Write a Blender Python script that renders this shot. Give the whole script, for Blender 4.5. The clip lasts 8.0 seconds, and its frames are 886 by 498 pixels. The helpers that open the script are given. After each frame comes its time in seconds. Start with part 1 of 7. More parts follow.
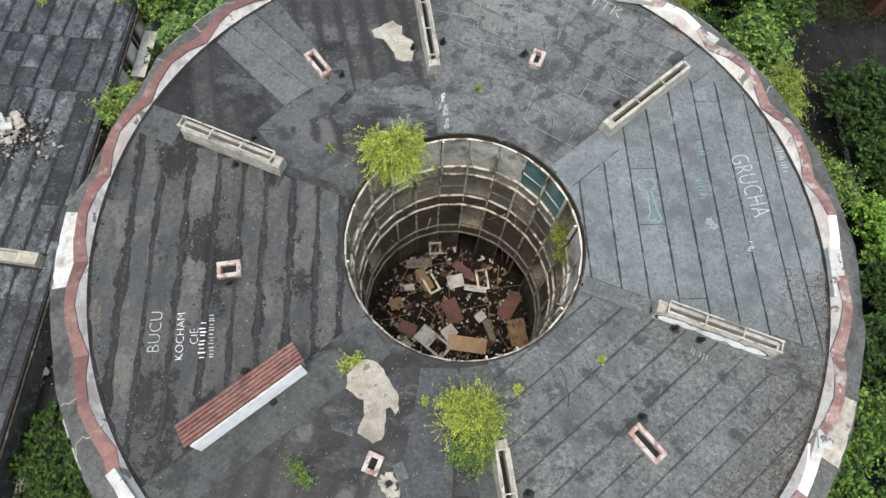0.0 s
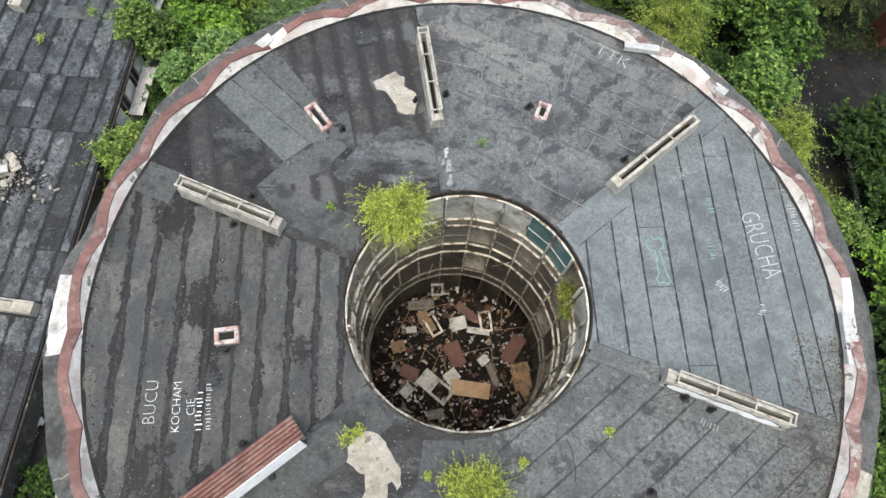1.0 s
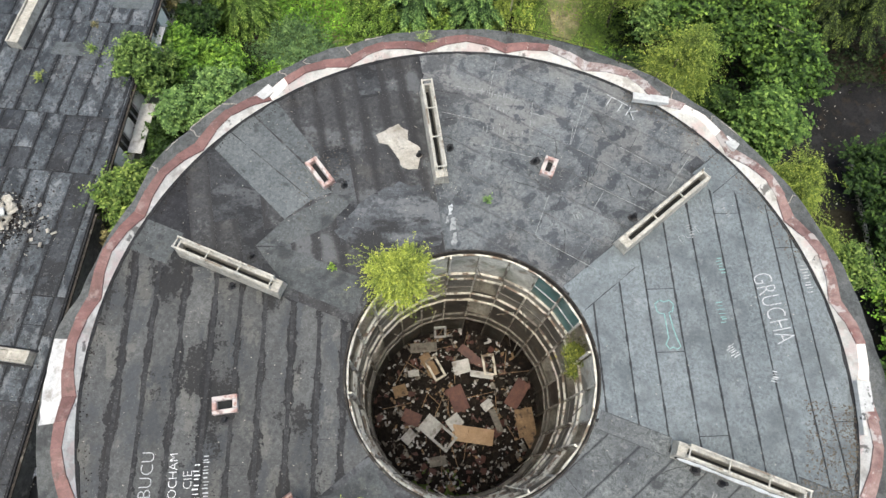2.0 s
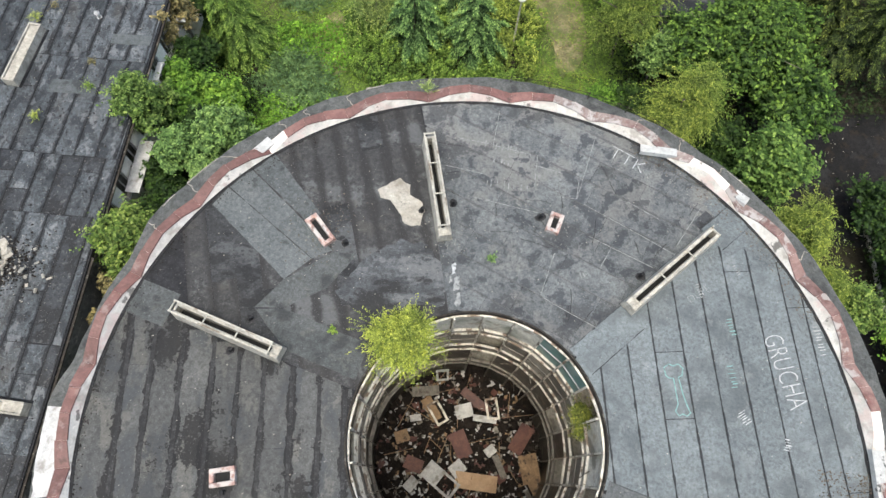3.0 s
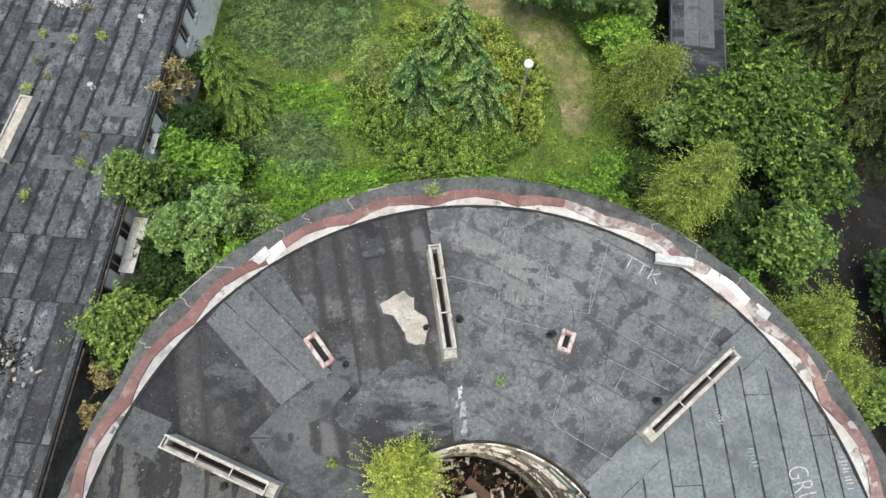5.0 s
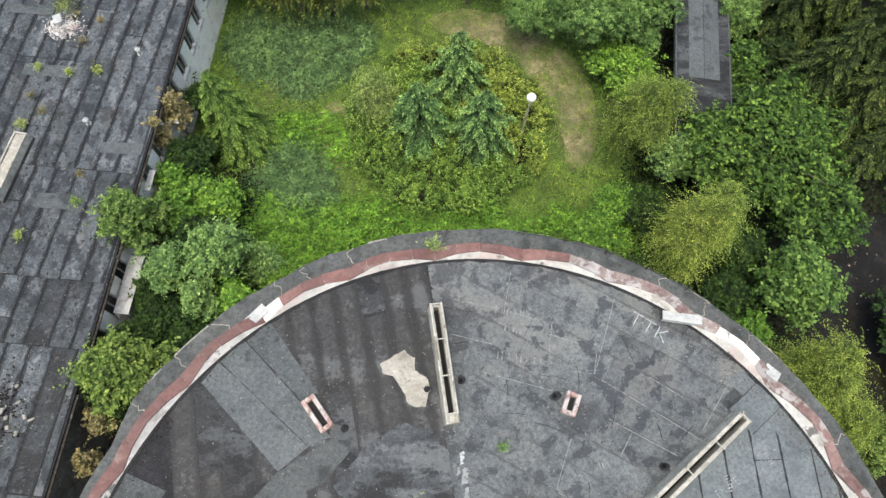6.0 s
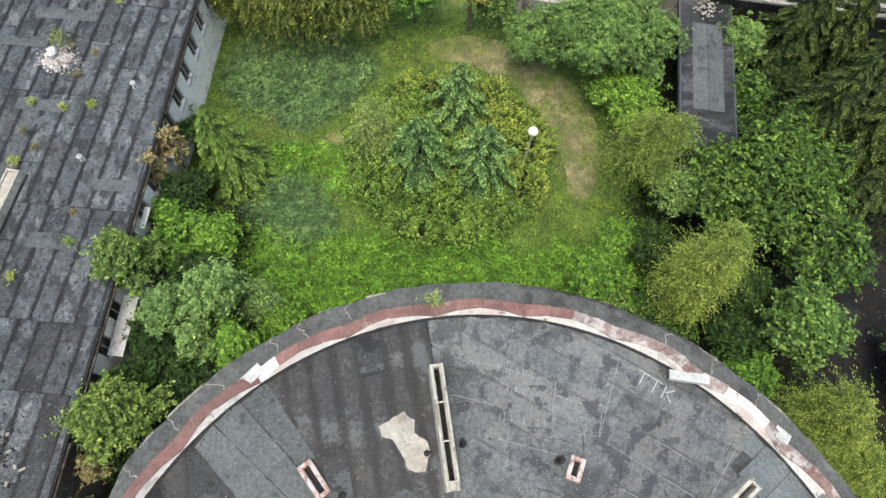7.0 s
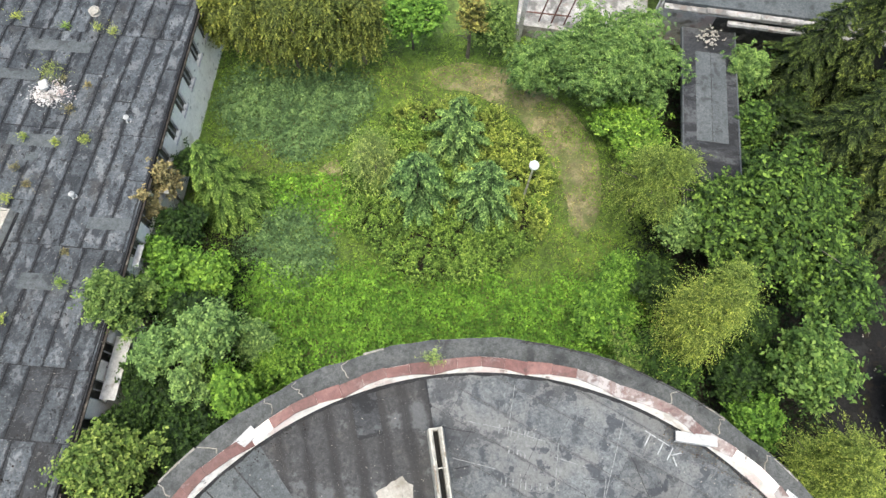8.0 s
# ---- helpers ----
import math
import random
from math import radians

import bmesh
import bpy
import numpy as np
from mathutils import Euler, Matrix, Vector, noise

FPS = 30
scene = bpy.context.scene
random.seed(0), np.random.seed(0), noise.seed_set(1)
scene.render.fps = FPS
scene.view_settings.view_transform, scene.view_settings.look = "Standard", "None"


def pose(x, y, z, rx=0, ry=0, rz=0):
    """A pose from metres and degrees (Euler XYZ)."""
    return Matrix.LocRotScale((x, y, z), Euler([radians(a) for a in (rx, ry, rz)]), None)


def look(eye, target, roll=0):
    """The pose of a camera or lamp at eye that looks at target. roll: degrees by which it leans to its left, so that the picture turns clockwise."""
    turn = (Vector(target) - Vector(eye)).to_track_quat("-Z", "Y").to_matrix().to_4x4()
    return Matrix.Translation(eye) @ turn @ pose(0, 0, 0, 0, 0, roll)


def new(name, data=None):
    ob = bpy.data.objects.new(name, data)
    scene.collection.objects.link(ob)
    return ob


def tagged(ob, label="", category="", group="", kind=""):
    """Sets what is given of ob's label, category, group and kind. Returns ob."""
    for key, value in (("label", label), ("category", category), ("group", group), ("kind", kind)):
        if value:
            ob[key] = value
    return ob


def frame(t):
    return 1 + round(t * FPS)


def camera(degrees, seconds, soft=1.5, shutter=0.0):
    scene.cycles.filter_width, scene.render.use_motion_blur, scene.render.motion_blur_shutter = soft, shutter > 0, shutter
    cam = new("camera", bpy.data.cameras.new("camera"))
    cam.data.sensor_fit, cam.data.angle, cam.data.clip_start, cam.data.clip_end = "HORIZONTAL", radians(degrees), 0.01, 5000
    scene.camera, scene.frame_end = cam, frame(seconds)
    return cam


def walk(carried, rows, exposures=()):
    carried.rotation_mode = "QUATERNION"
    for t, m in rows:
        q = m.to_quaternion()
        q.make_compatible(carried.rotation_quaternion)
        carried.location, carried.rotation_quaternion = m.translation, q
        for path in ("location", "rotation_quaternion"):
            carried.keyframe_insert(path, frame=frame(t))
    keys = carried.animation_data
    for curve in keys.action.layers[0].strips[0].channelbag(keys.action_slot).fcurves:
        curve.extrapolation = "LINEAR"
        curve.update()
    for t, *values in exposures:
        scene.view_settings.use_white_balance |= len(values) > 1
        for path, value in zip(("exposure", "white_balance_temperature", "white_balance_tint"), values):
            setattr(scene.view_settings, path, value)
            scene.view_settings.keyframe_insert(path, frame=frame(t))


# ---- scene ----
cam = camera(71.0, 8.0)
EXPOSURES = [(0, 1.12, 6750, 3), (1.5, 1.26, 6750, 3), (3.5, 1.24, 6750, 3), (4.5, 1.19, 6750, 3), (6.5, 1.2, 6750, 3), (7.2, 1.27, 6750, 3), (8, 1.45, 6750, 3)]
SKY, SUN = 0.15, 0.6
PATH = [
    (0, (0.205, 0.254, 34.569), (0.247, 0.934, 32.688), 5.3),
    (0.5, (0.128, 1.443, 34.683), (0.169, 2.125, 32.803), 5.2),
    (1, (0.047, 2.623, 34.798), (0.086, 3.306, 32.919), 5.1),
    (1.5, (-0.037, 3.794, 34.912), (-0.001, 4.479, 33.034), 5.0),
    (3, (-0.299, 7.257, 35.248), (-0.267, 7.948, 33.372), 4.7),
    (3.5, (-0.386, 8.395, 35.354), (-0.355, 9.088, 33.479), 4.6),
    (4, (-0.47, 9.525, 35.457), (-0.44, 10.22, 33.582), 4.6),
    (4.5, (-0.551, 10.648, 35.554), (-0.522, 11.345, 33.68), 4.5),
    (6, (-0.761, 13.971, 35.808), (-0.733, 14.674, 33.936), 4.5),
    (6.5, (-0.816, 15.064, 35.878), (-0.788, 15.769, 34.007), 4.5),
    (7, (-0.862, 16.151, 35.939), (-0.834, 16.858, 34.068), 4.5),
    (7.5, (-0.898, 17.231, 35.99), (-0.87, 17.94, 34.12), 4.5),
    (8, (-0.922, 18.304, 36.03), (-0.893, 19.015, 34.161), 4.5),
]
walk(cam, [(t, look(eye, target, roll)) for t, eye, target, roll in PATH], EXPOSURES)

# ---- world and light: a bright overcast sky ----
world = bpy.data.worlds.new("overcast_sky")
scene.world = world
world.use_nodes = True
wn = world.node_tree.nodes
sky = wn.new("ShaderNodeTexSky")
sky.sky_type, sky.sun_disc = "NISHITA", False
sky.sun_elevation, sky.sun_rotation = radians(78), radians(200)
sky.air_density, sky.dust_density, sky.ozone_density = 1.0, 4.5, 1.0
world.node_tree.links.new(sky.outputs[0], wn["Background"].inputs[0])
wn["Background"].inputs[1].default_value = SKY
sun = new("sun", bpy.data.lights.new("sun", "SUN"))
sun.data.energy, sun.data.angle, sun.data.color = SUN, radians(35), (1.0, 0.98, 0.95)
sun.matrix_world = look((0, 0, 80), (80 * 0.06, 80 * 0.17, 0))

rng = random.Random(7)
nrg = np.random.default_rng(11)
CX, CY, RZ, G = 1.49, 8.54, 12.65, -0.7      # centre of the round roof, its level, the ground's level
RI, RW = 4.57, 13.82                          # radius of the light well, of the parapet's inner face


# ---- materials ----
def ramp(nt, fac, stops):
    r = nt.nodes.new("ShaderNodeValToRGB")
    el = r.color_ramp.elements
    while len(el) < len(stops):
        el.new(0.5)
    for e, (p, c) in zip(el, stops):
        e.position, e.color = p, (*c, 1)
    nt.links.new(fac, r.inputs[0])
    return r.outputs[0]


def noise_tex(nt, vec, scale, detail=4.0, rough=0.55, dist=0.0):
    n = nt.nodes.new("ShaderNodeTexNoise")
    n.inputs["Scale"].default_value, n.inputs["Detail"].default_value = scale, detail
    n.inputs["Roughness"].default_value, n.inputs["Distortion"].default_value = rough, dist
    nt.links.new(vec, n.inputs["Vector"])
    return n.outputs[0]


def mix(nt, kind, fac, a, b):
    m = nt.nodes.new("ShaderNodeMix")
    m.data_type, m.blend_type = "RGBA", kind
    for k, v in ((0, fac), (6, a), (7, b)):
        if isinstance(v, (int, float)):
            m.inputs[k].default_value = v
        elif isinstance(v, tuple):
            m.inputs[k].default_value = (*v, 1)
        else:
            nt.links.new(v, m.inputs[k])
    return m.outputs[2]


def surface(name, dark, light, rough=0.8, scale=0.6, fine=14.0, bump=0.25, metal=0.0, vary=0.0, island=False,
            stains=(), turn=0.0, stretch=(1, 1, 1), rough_lo=None, grain=0.35, seam=None, lap=None, speck=0.0, gloss=0.5):
    """A weathered surface: two noises, stains as (colour, amount, scale, from, to), and a shift of tone from piece to piece."""
    m = bpy.data.materials.new(name)
    m.use_nodes = True
    nt = m.node_tree
    b = nt.nodes["Principled BSDF"]
    tc = nt.nodes.new("ShaderNodeTexCoord")
    mp = nt.nodes.new("ShaderNodeMapping")
    mp.inputs["Rotation"].default_value = (0, 0, radians(turn))
    mp.inputs["Scale"].default_value = stretch
    nt.links.new(tc.outputs["Object"], mp.inputs["Vector"])
    vec = mp.outputs[0]
    big = noise_tex(nt, vec, scale, 6, 0.6, 0.4)
    col = ramp(nt, big, ((0.32, dark), (0.68, light)))
    small = noise_tex(nt, tc.outputs["Object"], fine, 5, 0.7)
    g = ramp(nt, small, ((0.25, (1 - grain,) * 3), (0.75, (1 + grain,) * 3)))
    col = mix(nt, "MULTIPLY", 1.0, col, g)

    def calc(op, a, b):
        n = nt.nodes.new("ShaderNodeMath")
        n.operation = op
        for k, v in enumerate((a, b)):
            if isinstance(v, (int, float)):
                n.inputs[k].default_value = v
            else:
                nt.links.new(v, n.inputs[k])
        return n.outputs[0]

    mid = noise_tex(nt, tc.outputs["Object"], fine * 0.22, 9, 0.75, 0.2)
    col = mix(nt, "MULTIPLY", 1.0, col, ramp(nt, mid, ((0.36, (1 - grain,) * 3), (0.64, (1 + grain,) * 3))))
    shift = 0.0
    for c, amount, sc, lo, hi in stains:
        shift += 13.7
        mv = nt.nodes.new("ShaderNodeVectorMath")
        mv.inputs[1].default_value = (shift, shift * 0.7, 0)
        nt.links.new(vec, mv.inputs[0])
        s = noise_tex(nt, mv.outputs[0], sc, 5, 0.55, 0.12)
        s = calc("ADD", s, calc("MULTIPLY", calc("SUBTRACT", mid, 0.5), 0.45))
        f = ramp(nt, s, ((lo, (0, 0, 0)), (hi, (amount,) * 3)))
        col = mix(nt, "MIX", f, col, c)
    if seam:
        # bitumen bled from the laps: a ragged band along the long edges of each sheet
        sc, amount, e0, e1, wander, nscale = seam
        sx = nt.nodes.new("ShaderNodeSeparateXYZ")
        nt.links.new(tc.outputs["UV"], sx.inputs[0])
        e = calc("ABSOLUTE", calc("MULTIPLY", calc("SUBTRACT", sx.outputs[0], 0.5), 2.0), 0.0)
        wn_ = noise_tex(nt, vec, nscale, 5, 0.65, 0.3)
        f = calc("ADD", calc("ADD", e, calc("MULTIPLY", calc("SUBTRACT", wn_, 0.5), wander)), calc("MULTIPLY", calc("SUBTRACT", mid, 0.5), wander * 0.55))
        col = mix(nt, "MIX", ramp(nt, f, ((e0, (0, 0, 0)), (e1, (amount,) * 3))), col, sc)
        if lap:
            col = mix(nt, "MIX", ramp(nt, e, ((0.93, (0, 0, 0)), (0.955, (lap[1],) * 3))), col, lap[0])
    if speck:
        # pale granules and dark pits where granules are lost
        sp = noise_tex(nt, tc.outputs["Object"], 17.0, 2, 0.5)
        col = mix(nt, "MIX", ramp(nt, sp, ((0.66, (0, 0, 0)), (0.72, (speck,) * 3))), col, (0.3, 0.3, 0.29))
        col = mix(nt, "MULTIPLY", 1.0, col, ramp(nt, sp, ((0.28, (1 - speck,) * 3), (0.36, (1, 1, 1)))))
        cr = noise_tex(nt, tc.outputs["Object"], 9.0, 8, 0.8)
        col = mix(nt, "MULTIPLY", 1.0, col, ramp(nt, cr, ((0.36, (1 - speck * 0.6,) * 3), (0.5, (1, 1, 1)), (0.64, (1 + speck * 0.6,) * 3))))
    if vary:
        src = nt.nodes.new("ShaderNodeNewGeometry").outputs["Random Per Island"] if island else nt.nodes.new("ShaderNodeObjectInfo").outputs["Random"]
        tone = ramp(nt, src, ((0.0, (1 - vary,) * 3), (0.5, (1.0,) * 3), (1.0, (1 + vary, 1 + vary * 0.98, 1 + vary * 0.95))))
        col = mix(nt, "MULTIPLY", 1.0, col, tone)
    nt.links.new(col, b.inputs["Base Color"])
    b.inputs["Metallic"].default_value = metal
    b.inputs["Specular IOR Level"].default_value = gloss
    if rough_lo is None:
        b.inputs["Roughness"].default_value = rough
    else:
        nt.links.new(ramp(nt, big, ((0.35, (rough_lo,) * 3), (0.65, (rough,) * 3))), b.inputs["Roughness"])
    if bump:
        bp = nt.nodes.new("ShaderNodeBump")
        bp.inputs["Strength"].default_value, bp.inputs["Distance"].default_value = bump, 0.03
        nt.links.new(small, bp.inputs["Height"])
        nt.links.new(bp.outputs[0], b.inputs["Normal"])
    return m


def foliage(name, a, b, c, gloss=0.7, through_light=0.1, even=0.0):
    """Leaves: a tone for each leaf between three greens, pale young tips, crown shade put into the colour of inner
    leaves, patches of growth, light through the blade.
    """
    m = bpy.data.materials.new(name)
    m.use_nodes = True
    nt = m.node_tree
    p = nt.nodes["Principled BSDF"]
    rnd = nt.nodes.new("ShaderNodeNewGeometry").outputs["Random Per Island"]
    a, b, c = ((e_[0] * 1.04, e_[1] * 1.04, e_[2] * 0.8) for e_ in (a, b, c))
    a, c = (tuple(p_ * (1 - even) + q_ * even for p_, q_ in zip(e_, b)) for e_ in (a, c))
    col = ramp(nt, rnd, ((0.0, a), (0.5, b), (1.0, c)))
    lit_fac = nt.nodes.new("ShaderNodeAttribute")
    lit_fac.attribute_name = "young_lit"
    # 0 is dark as crown shade, 1 pale as a lit young tip
    col = mix(nt, "MULTIPLY", 1.0, col, ramp(nt, lit_fac.outputs["Fac"], ((0.0, (0.22, 0.26, 0.28)), (0.55, (0.82, 0.86, 0.88)), (1.0, (1.65, 1.56, 1.45)))))
    tc = nt.nodes.new("ShaderNodeTexCoord")
    patch = noise_tex(nt, tc.outputs["Object"], 1.7, 4, 0.7)
    col = mix(nt, "MULTIPLY", 1.0, col, ramp(nt, patch, ((0.3, (0.55, 0.62, 0.6)), (0.7, (1.4, 1.34, 1.15)))))
    tone = ramp(nt, nt.nodes.new("ShaderNodeObjectInfo").outputs["Random"], ((0, (0.85, 0.9, 0.9)), (1, (1.15, 1.1, 1.05))))
    col = mix(nt, "MULTIPLY", 1.0, col, tone)
    nt.links.new(col, p.inputs["Base Color"])
    p.inputs["Roughness"].default_value = gloss
    p.inputs["Specular IOR Level"].default_value = 0.25
    tr = nt.nodes.new("ShaderNodeBsdfTranslucent")
    nt.links.new(mix(nt, "MULTIPLY", 1.0, col, (1.2, 1.25, 0.7)), tr.inputs["Color"])
    ms = nt.nodes.new("ShaderNodeMixShader")
    ms.inputs[0].default_value = through_light
    nt.links.new(p.outputs[0], ms.inputs[1])
    nt.links.new(tr.outputs[0], ms.inputs[2])
    nt.links.new(ms.outputs[0], nt.nodes["Material Output"].inputs["Surface"])
    return m


M_bitumen = surface("bitumen", (0.0112, 0.0112, 0.0126), (0.0238, 0.0238, 0.0259), 0.75, 0.8, 20, 0.3, speck=0.20, gloss=0.2)
M_felt_e = surface("slate_grey_felt", (0.1054, 0.1196, 0.1255), (0.1452, 0.1622, 0.1685), 0.8, 0.5, 40, 0.35, vary=0.07, grain=0.3,
                   stains=(((0.08014, 0.08989, 0.09349), 0.6, 0.9, 0.53, 0.62), ((0.1908, 0.2025, 0.2078), 0.45, 1.6, 0.56, 0.68)), seam=((0.02246, 0.02318, 0.02561), 0.9, 0.94, 0.98, 0.25, 2.5), speck=0.19, gloss=0.2)
M_felt_e2 = surface("slate_grey_repair_felt", (0.106, 0.119, 0.125), (0.142, 0.157, 0.163), 0.8, 0.5, 40, 0.35, vary=0.1, grain=0.3, stains=(((0.08, 0.09, 0.093), 0.6, 0.9, 0.53, 0.62),), speck=0.19, gloss=0.2)
M_felt_n = surface("worn_grey_felt", (0.08, 0.0872, 0.0915), (0.12, 0.127, 0.129), 0.8, 0.55, 30, 0.4, vary=0.14, grain=0.38, turn=-20,
                   stains=(((0.146, 0.145, 0.139), 0.65, 0.45, 0.5, 0.58), ((0.048, 0.052, 0.058), 0.92, 1.25, 0.57, 0.587), ((0.045, 0.047, 0.051), 0.75, 0.6, 0.585, 0.605), ((0.1912, 0.1912, 0.1858), 0.4, 5.0, 0.62, 0.68)),
                   seam=((0.04077, 0.04226, 0.04523), 0.7, 0.9, 1.0, 0.6, 2.0), lap=((0.18, 0.18, 0.175), 0.22), speck=0.26, gloss=0.2)
M_felt_nw = surface("wet_dark_felt", (0.0265, 0.0265, 0.027), (0.05, 0.0502, 0.051), 0.7, 0.5, 24, 0.35, vary=0.07, grain=0.36, turn=-104, stretch=(0.45, 1.2, 1),
                    stains=(((0.1, 0.103, 0.104), 0.65, 0.7, 0.54, 0.62), ((0.07, 0.066, 0.058), 0.4, 1.1, 0.57, 0.65)), rough_lo=0.45,
                    seam=((0.021, 0.02, 0.0205), 0.85, 0.45, 0.75, 1.6, 0.7), speck=0.25, gloss=0.2)
M_felt_w = surface("streaked_felt", (0.05, 0.052, 0.052), (0.076, 0.077, 0.074), 0.75, 0.5, 26, 0.35, vary=0.14, grain=0.34, turn=-3.4, stretch=(1.3, 0.6, 1),
                   stains=(((0.038, 0.042, 0.046), 0.75, 0.7, 0.52, 0.57), ((0.104, 0.101, 0.09), 0.6, 0.8, 0.56, 0.62), ((0.0165, 0.016, 0.016), 0.95, 0.42, 0.58, 0.595)), rough_lo=0.5,
                   seam=((0.0125, 0.012, 0.0125), 0.96, 0.76, 0.8, 1.5, 1.3), speck=0.25, gloss=0.2)
M_felt_s = surface("patched_dark_felt", (0.02145, 0.022, 0.02343), (0.04675, 0.04862, 0.05137), 0.75, 0.5, 24, 0.35, vary=0.12, grain=0.4, turn=-70, stretch=(0.5, 1.1, 1),
                   stains=(((0.08888, 0.09262, 0.09537), 0.6, 0.9, 0.55, 0.62), ((0.01265, 0.01265, 0.01353), 0.8, 1.2, 0.52, 0.56)), rough_lo=0.45, speck=0.26, gloss=0.2)
M_felt_se = surface("granular_felt", (0.084, 0.09, 0.0895), (0.122, 0.129, 0.127), 0.85, 0.6, 34, 0.45, vary=0.08, grain=0.5,
                    stains=(((0.04, 0.042, 0.044), 0.85, 1.3, 0.59, 0.62), ((0.066, 0.07, 0.073), 0.6, 0.5, 0.54, 0.62), ((0.1964, 0.1964, 0.1872), 0.5, 3.0, 0.6, 0.7)), seam=((0.03661, 0.03813, 0.04118), 0.8, 0.92, 0.985, 0.4, 2.0), speck=0.31, gloss=0.2)
M_felt_left = surface("old_slate_felt", (0.046, 0.0525, 0.058), (0.082, 0.0905, 0.098), 0.72, 0.7, 22, 0.5, vary=0.26, grain=0.5, stretch=(1.2, 0.8, 1),
                      stains=(((0.024, 0.027, 0.031), 0.85, 0.9, 0.53, 0.57), ((0.145, 0.152, 0.158), 0.6, 1.1, 0.56, 0.61), ((0.06, 0.052, 0.042), 0.3, 0.5, 0.58, 0.68), ((0.012, 0.012, 0.013), 0.92, 2.6, 0.63, 0.65)), rough_lo=0.5,
                      seam=((0.0135, 0.0142, 0.016), 0.93, 0.72, 0.86, 1.15, 2.0), speck=0.42, gloss=0.2)
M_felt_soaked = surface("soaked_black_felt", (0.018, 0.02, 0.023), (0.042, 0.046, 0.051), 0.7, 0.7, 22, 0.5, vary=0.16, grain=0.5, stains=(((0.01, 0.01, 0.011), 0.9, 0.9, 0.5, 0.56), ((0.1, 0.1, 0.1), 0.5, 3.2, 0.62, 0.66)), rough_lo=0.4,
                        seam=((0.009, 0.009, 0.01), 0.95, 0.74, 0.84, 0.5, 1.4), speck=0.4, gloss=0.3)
M_felt_eave = surface("eave_felt", (0.068, 0.072, 0.071), (0.115, 0.118, 0.114), 0.85, 0.7, 24, 0.35, grain=0.35, vary=0.12,
                      stains=(((0.08767, 0.08177, 0.06814), 0.5, 1.4, 0.6, 0.8), ((0.02381, 0.02451, 0.02588), 0.7, 0.9, 0.56, 0.66)), speck=0.25, gloss=0.2)
M_felt_plain = surface("plain_grey_felt", (0.066, 0.07475, 0.0775), (0.0942, 0.1021, 0.1048), 0.8, 0.6, 28, 0.3, vary=0.1, grain=0.3,
                       stains=(((0.033, 0.03525, 0.03737), 0.7, 1.2, 0.58, 0.64),), speck=0.24, gloss=0.2)
M_felt_grey2 = surface("pale_spotted_felt", (0.07347, 0.081, 0.083), (0.104, 0.112, 0.114), 0.8, 0.6, 28, 0.3, vary=0.14, grain=0.3,
                       stains=(((0.03293, 0.03673, 0.038), 0.75, 1.1, 0.6, 0.64), ((0.126, 0.128, 0.126), 0.4, 1.4, 0.58, 0.75)), speck=0.24, gloss=0.2)
M_lap = surface("tarred_lap", (0.017, 0.0168, 0.0175), (0.032, 0.0318, 0.033), 0.7, 1.2, 24, 0.3, grain=0.35, stains=(((0.07, 0.07, 0.068), 0.5, 3.0, 0.6, 0.68),), speck=0.2, gloss=0.2)
M_felt_moss = surface("dull_green_grey_felt", (0.05, 0.0545, 0.055), (0.078, 0.083, 0.083), 0.8, 0.6, 28, 0.3, vary=0.08, grain=0.3,
                      stains=(((0.028, 0.03, 0.031), 0.75, 1.1, 0.55, 0.62), ((0.105, 0.105, 0.09), 0.4, 1.8, 0.6, 0.7)), speck=0.24, gloss=0.2)
M_felt_mottle = surface("mottled_worn_felt", (0.034, 0.036, 0.039), (0.075, 0.08, 0.085), 0.75, 0.9, 24, 0.35, grain=0.35, turn=-35, stretch=(0.55, 1.3, 1),
                        stains=(((0.13, 0.135, 0.138), 0.75, 1.0, 0.52, 0.62), ((0.022, 0.0215, 0.022), 0.9, 0.8, 0.5, 0.56)), speck=0.28, gloss=0.2)
M_bitumen2 = surface("black_repair_felt", (0.042, 0.04433, 0.049), (0.06533, 0.06883, 0.073), 0.75, 0.8, 24, 0.3, grain=0.35, speck=0.22, gloss=0.2)
M_plaster = surface("peeling_white_plaster", (0.4696, 0.4416, 0.4137), (0.7155, 0.6876, 0.6596), 0.85, 1.3, 18, 0.4, grain=0.22,
                    stains=(((0.1789, 0.1509, 0.1286), 0.85, 1.6, 0.54, 0.62), ((0.5366, 0.3801, 0.3466), 0.6, 0.9, 0.54, 0.64)))
M_concrete = surface("weathered_concrete", (0.254, 0.237, 0.199), (0.406, 0.381, 0.33), 0.9, 1.6, 20, 0.5, grain=0.25, vary=0.08,
                     stains=(((0.0846, 0.0761, 0.0635), 0.75, 2.4, 0.58, 0.72),))
# plaster for walls in shadow: shade in the dark base, pale blotches over it
M_shade_grime = surface("shaded_grimy_plaster", (0.035, 0.034, 0.03), (0.1, 0.097, 0.088), 0.9, 0.8, 18, 0.4, grain=0.4, stains=(((0.2, 0.19, 0.17), 0.7, 1.2, 0.6, 0.68),))
M_concrete_w = surface("painted_concrete", (0.32, 0.32, 0.3072), (0.4608, 0.4608, 0.448), 0.8, 2.0, 20, 0.4, grain=0.15,
                       stains=(((0.0384, 0.0384, 0.0384), 0.9, 1.8, 0.6, 0.64),))
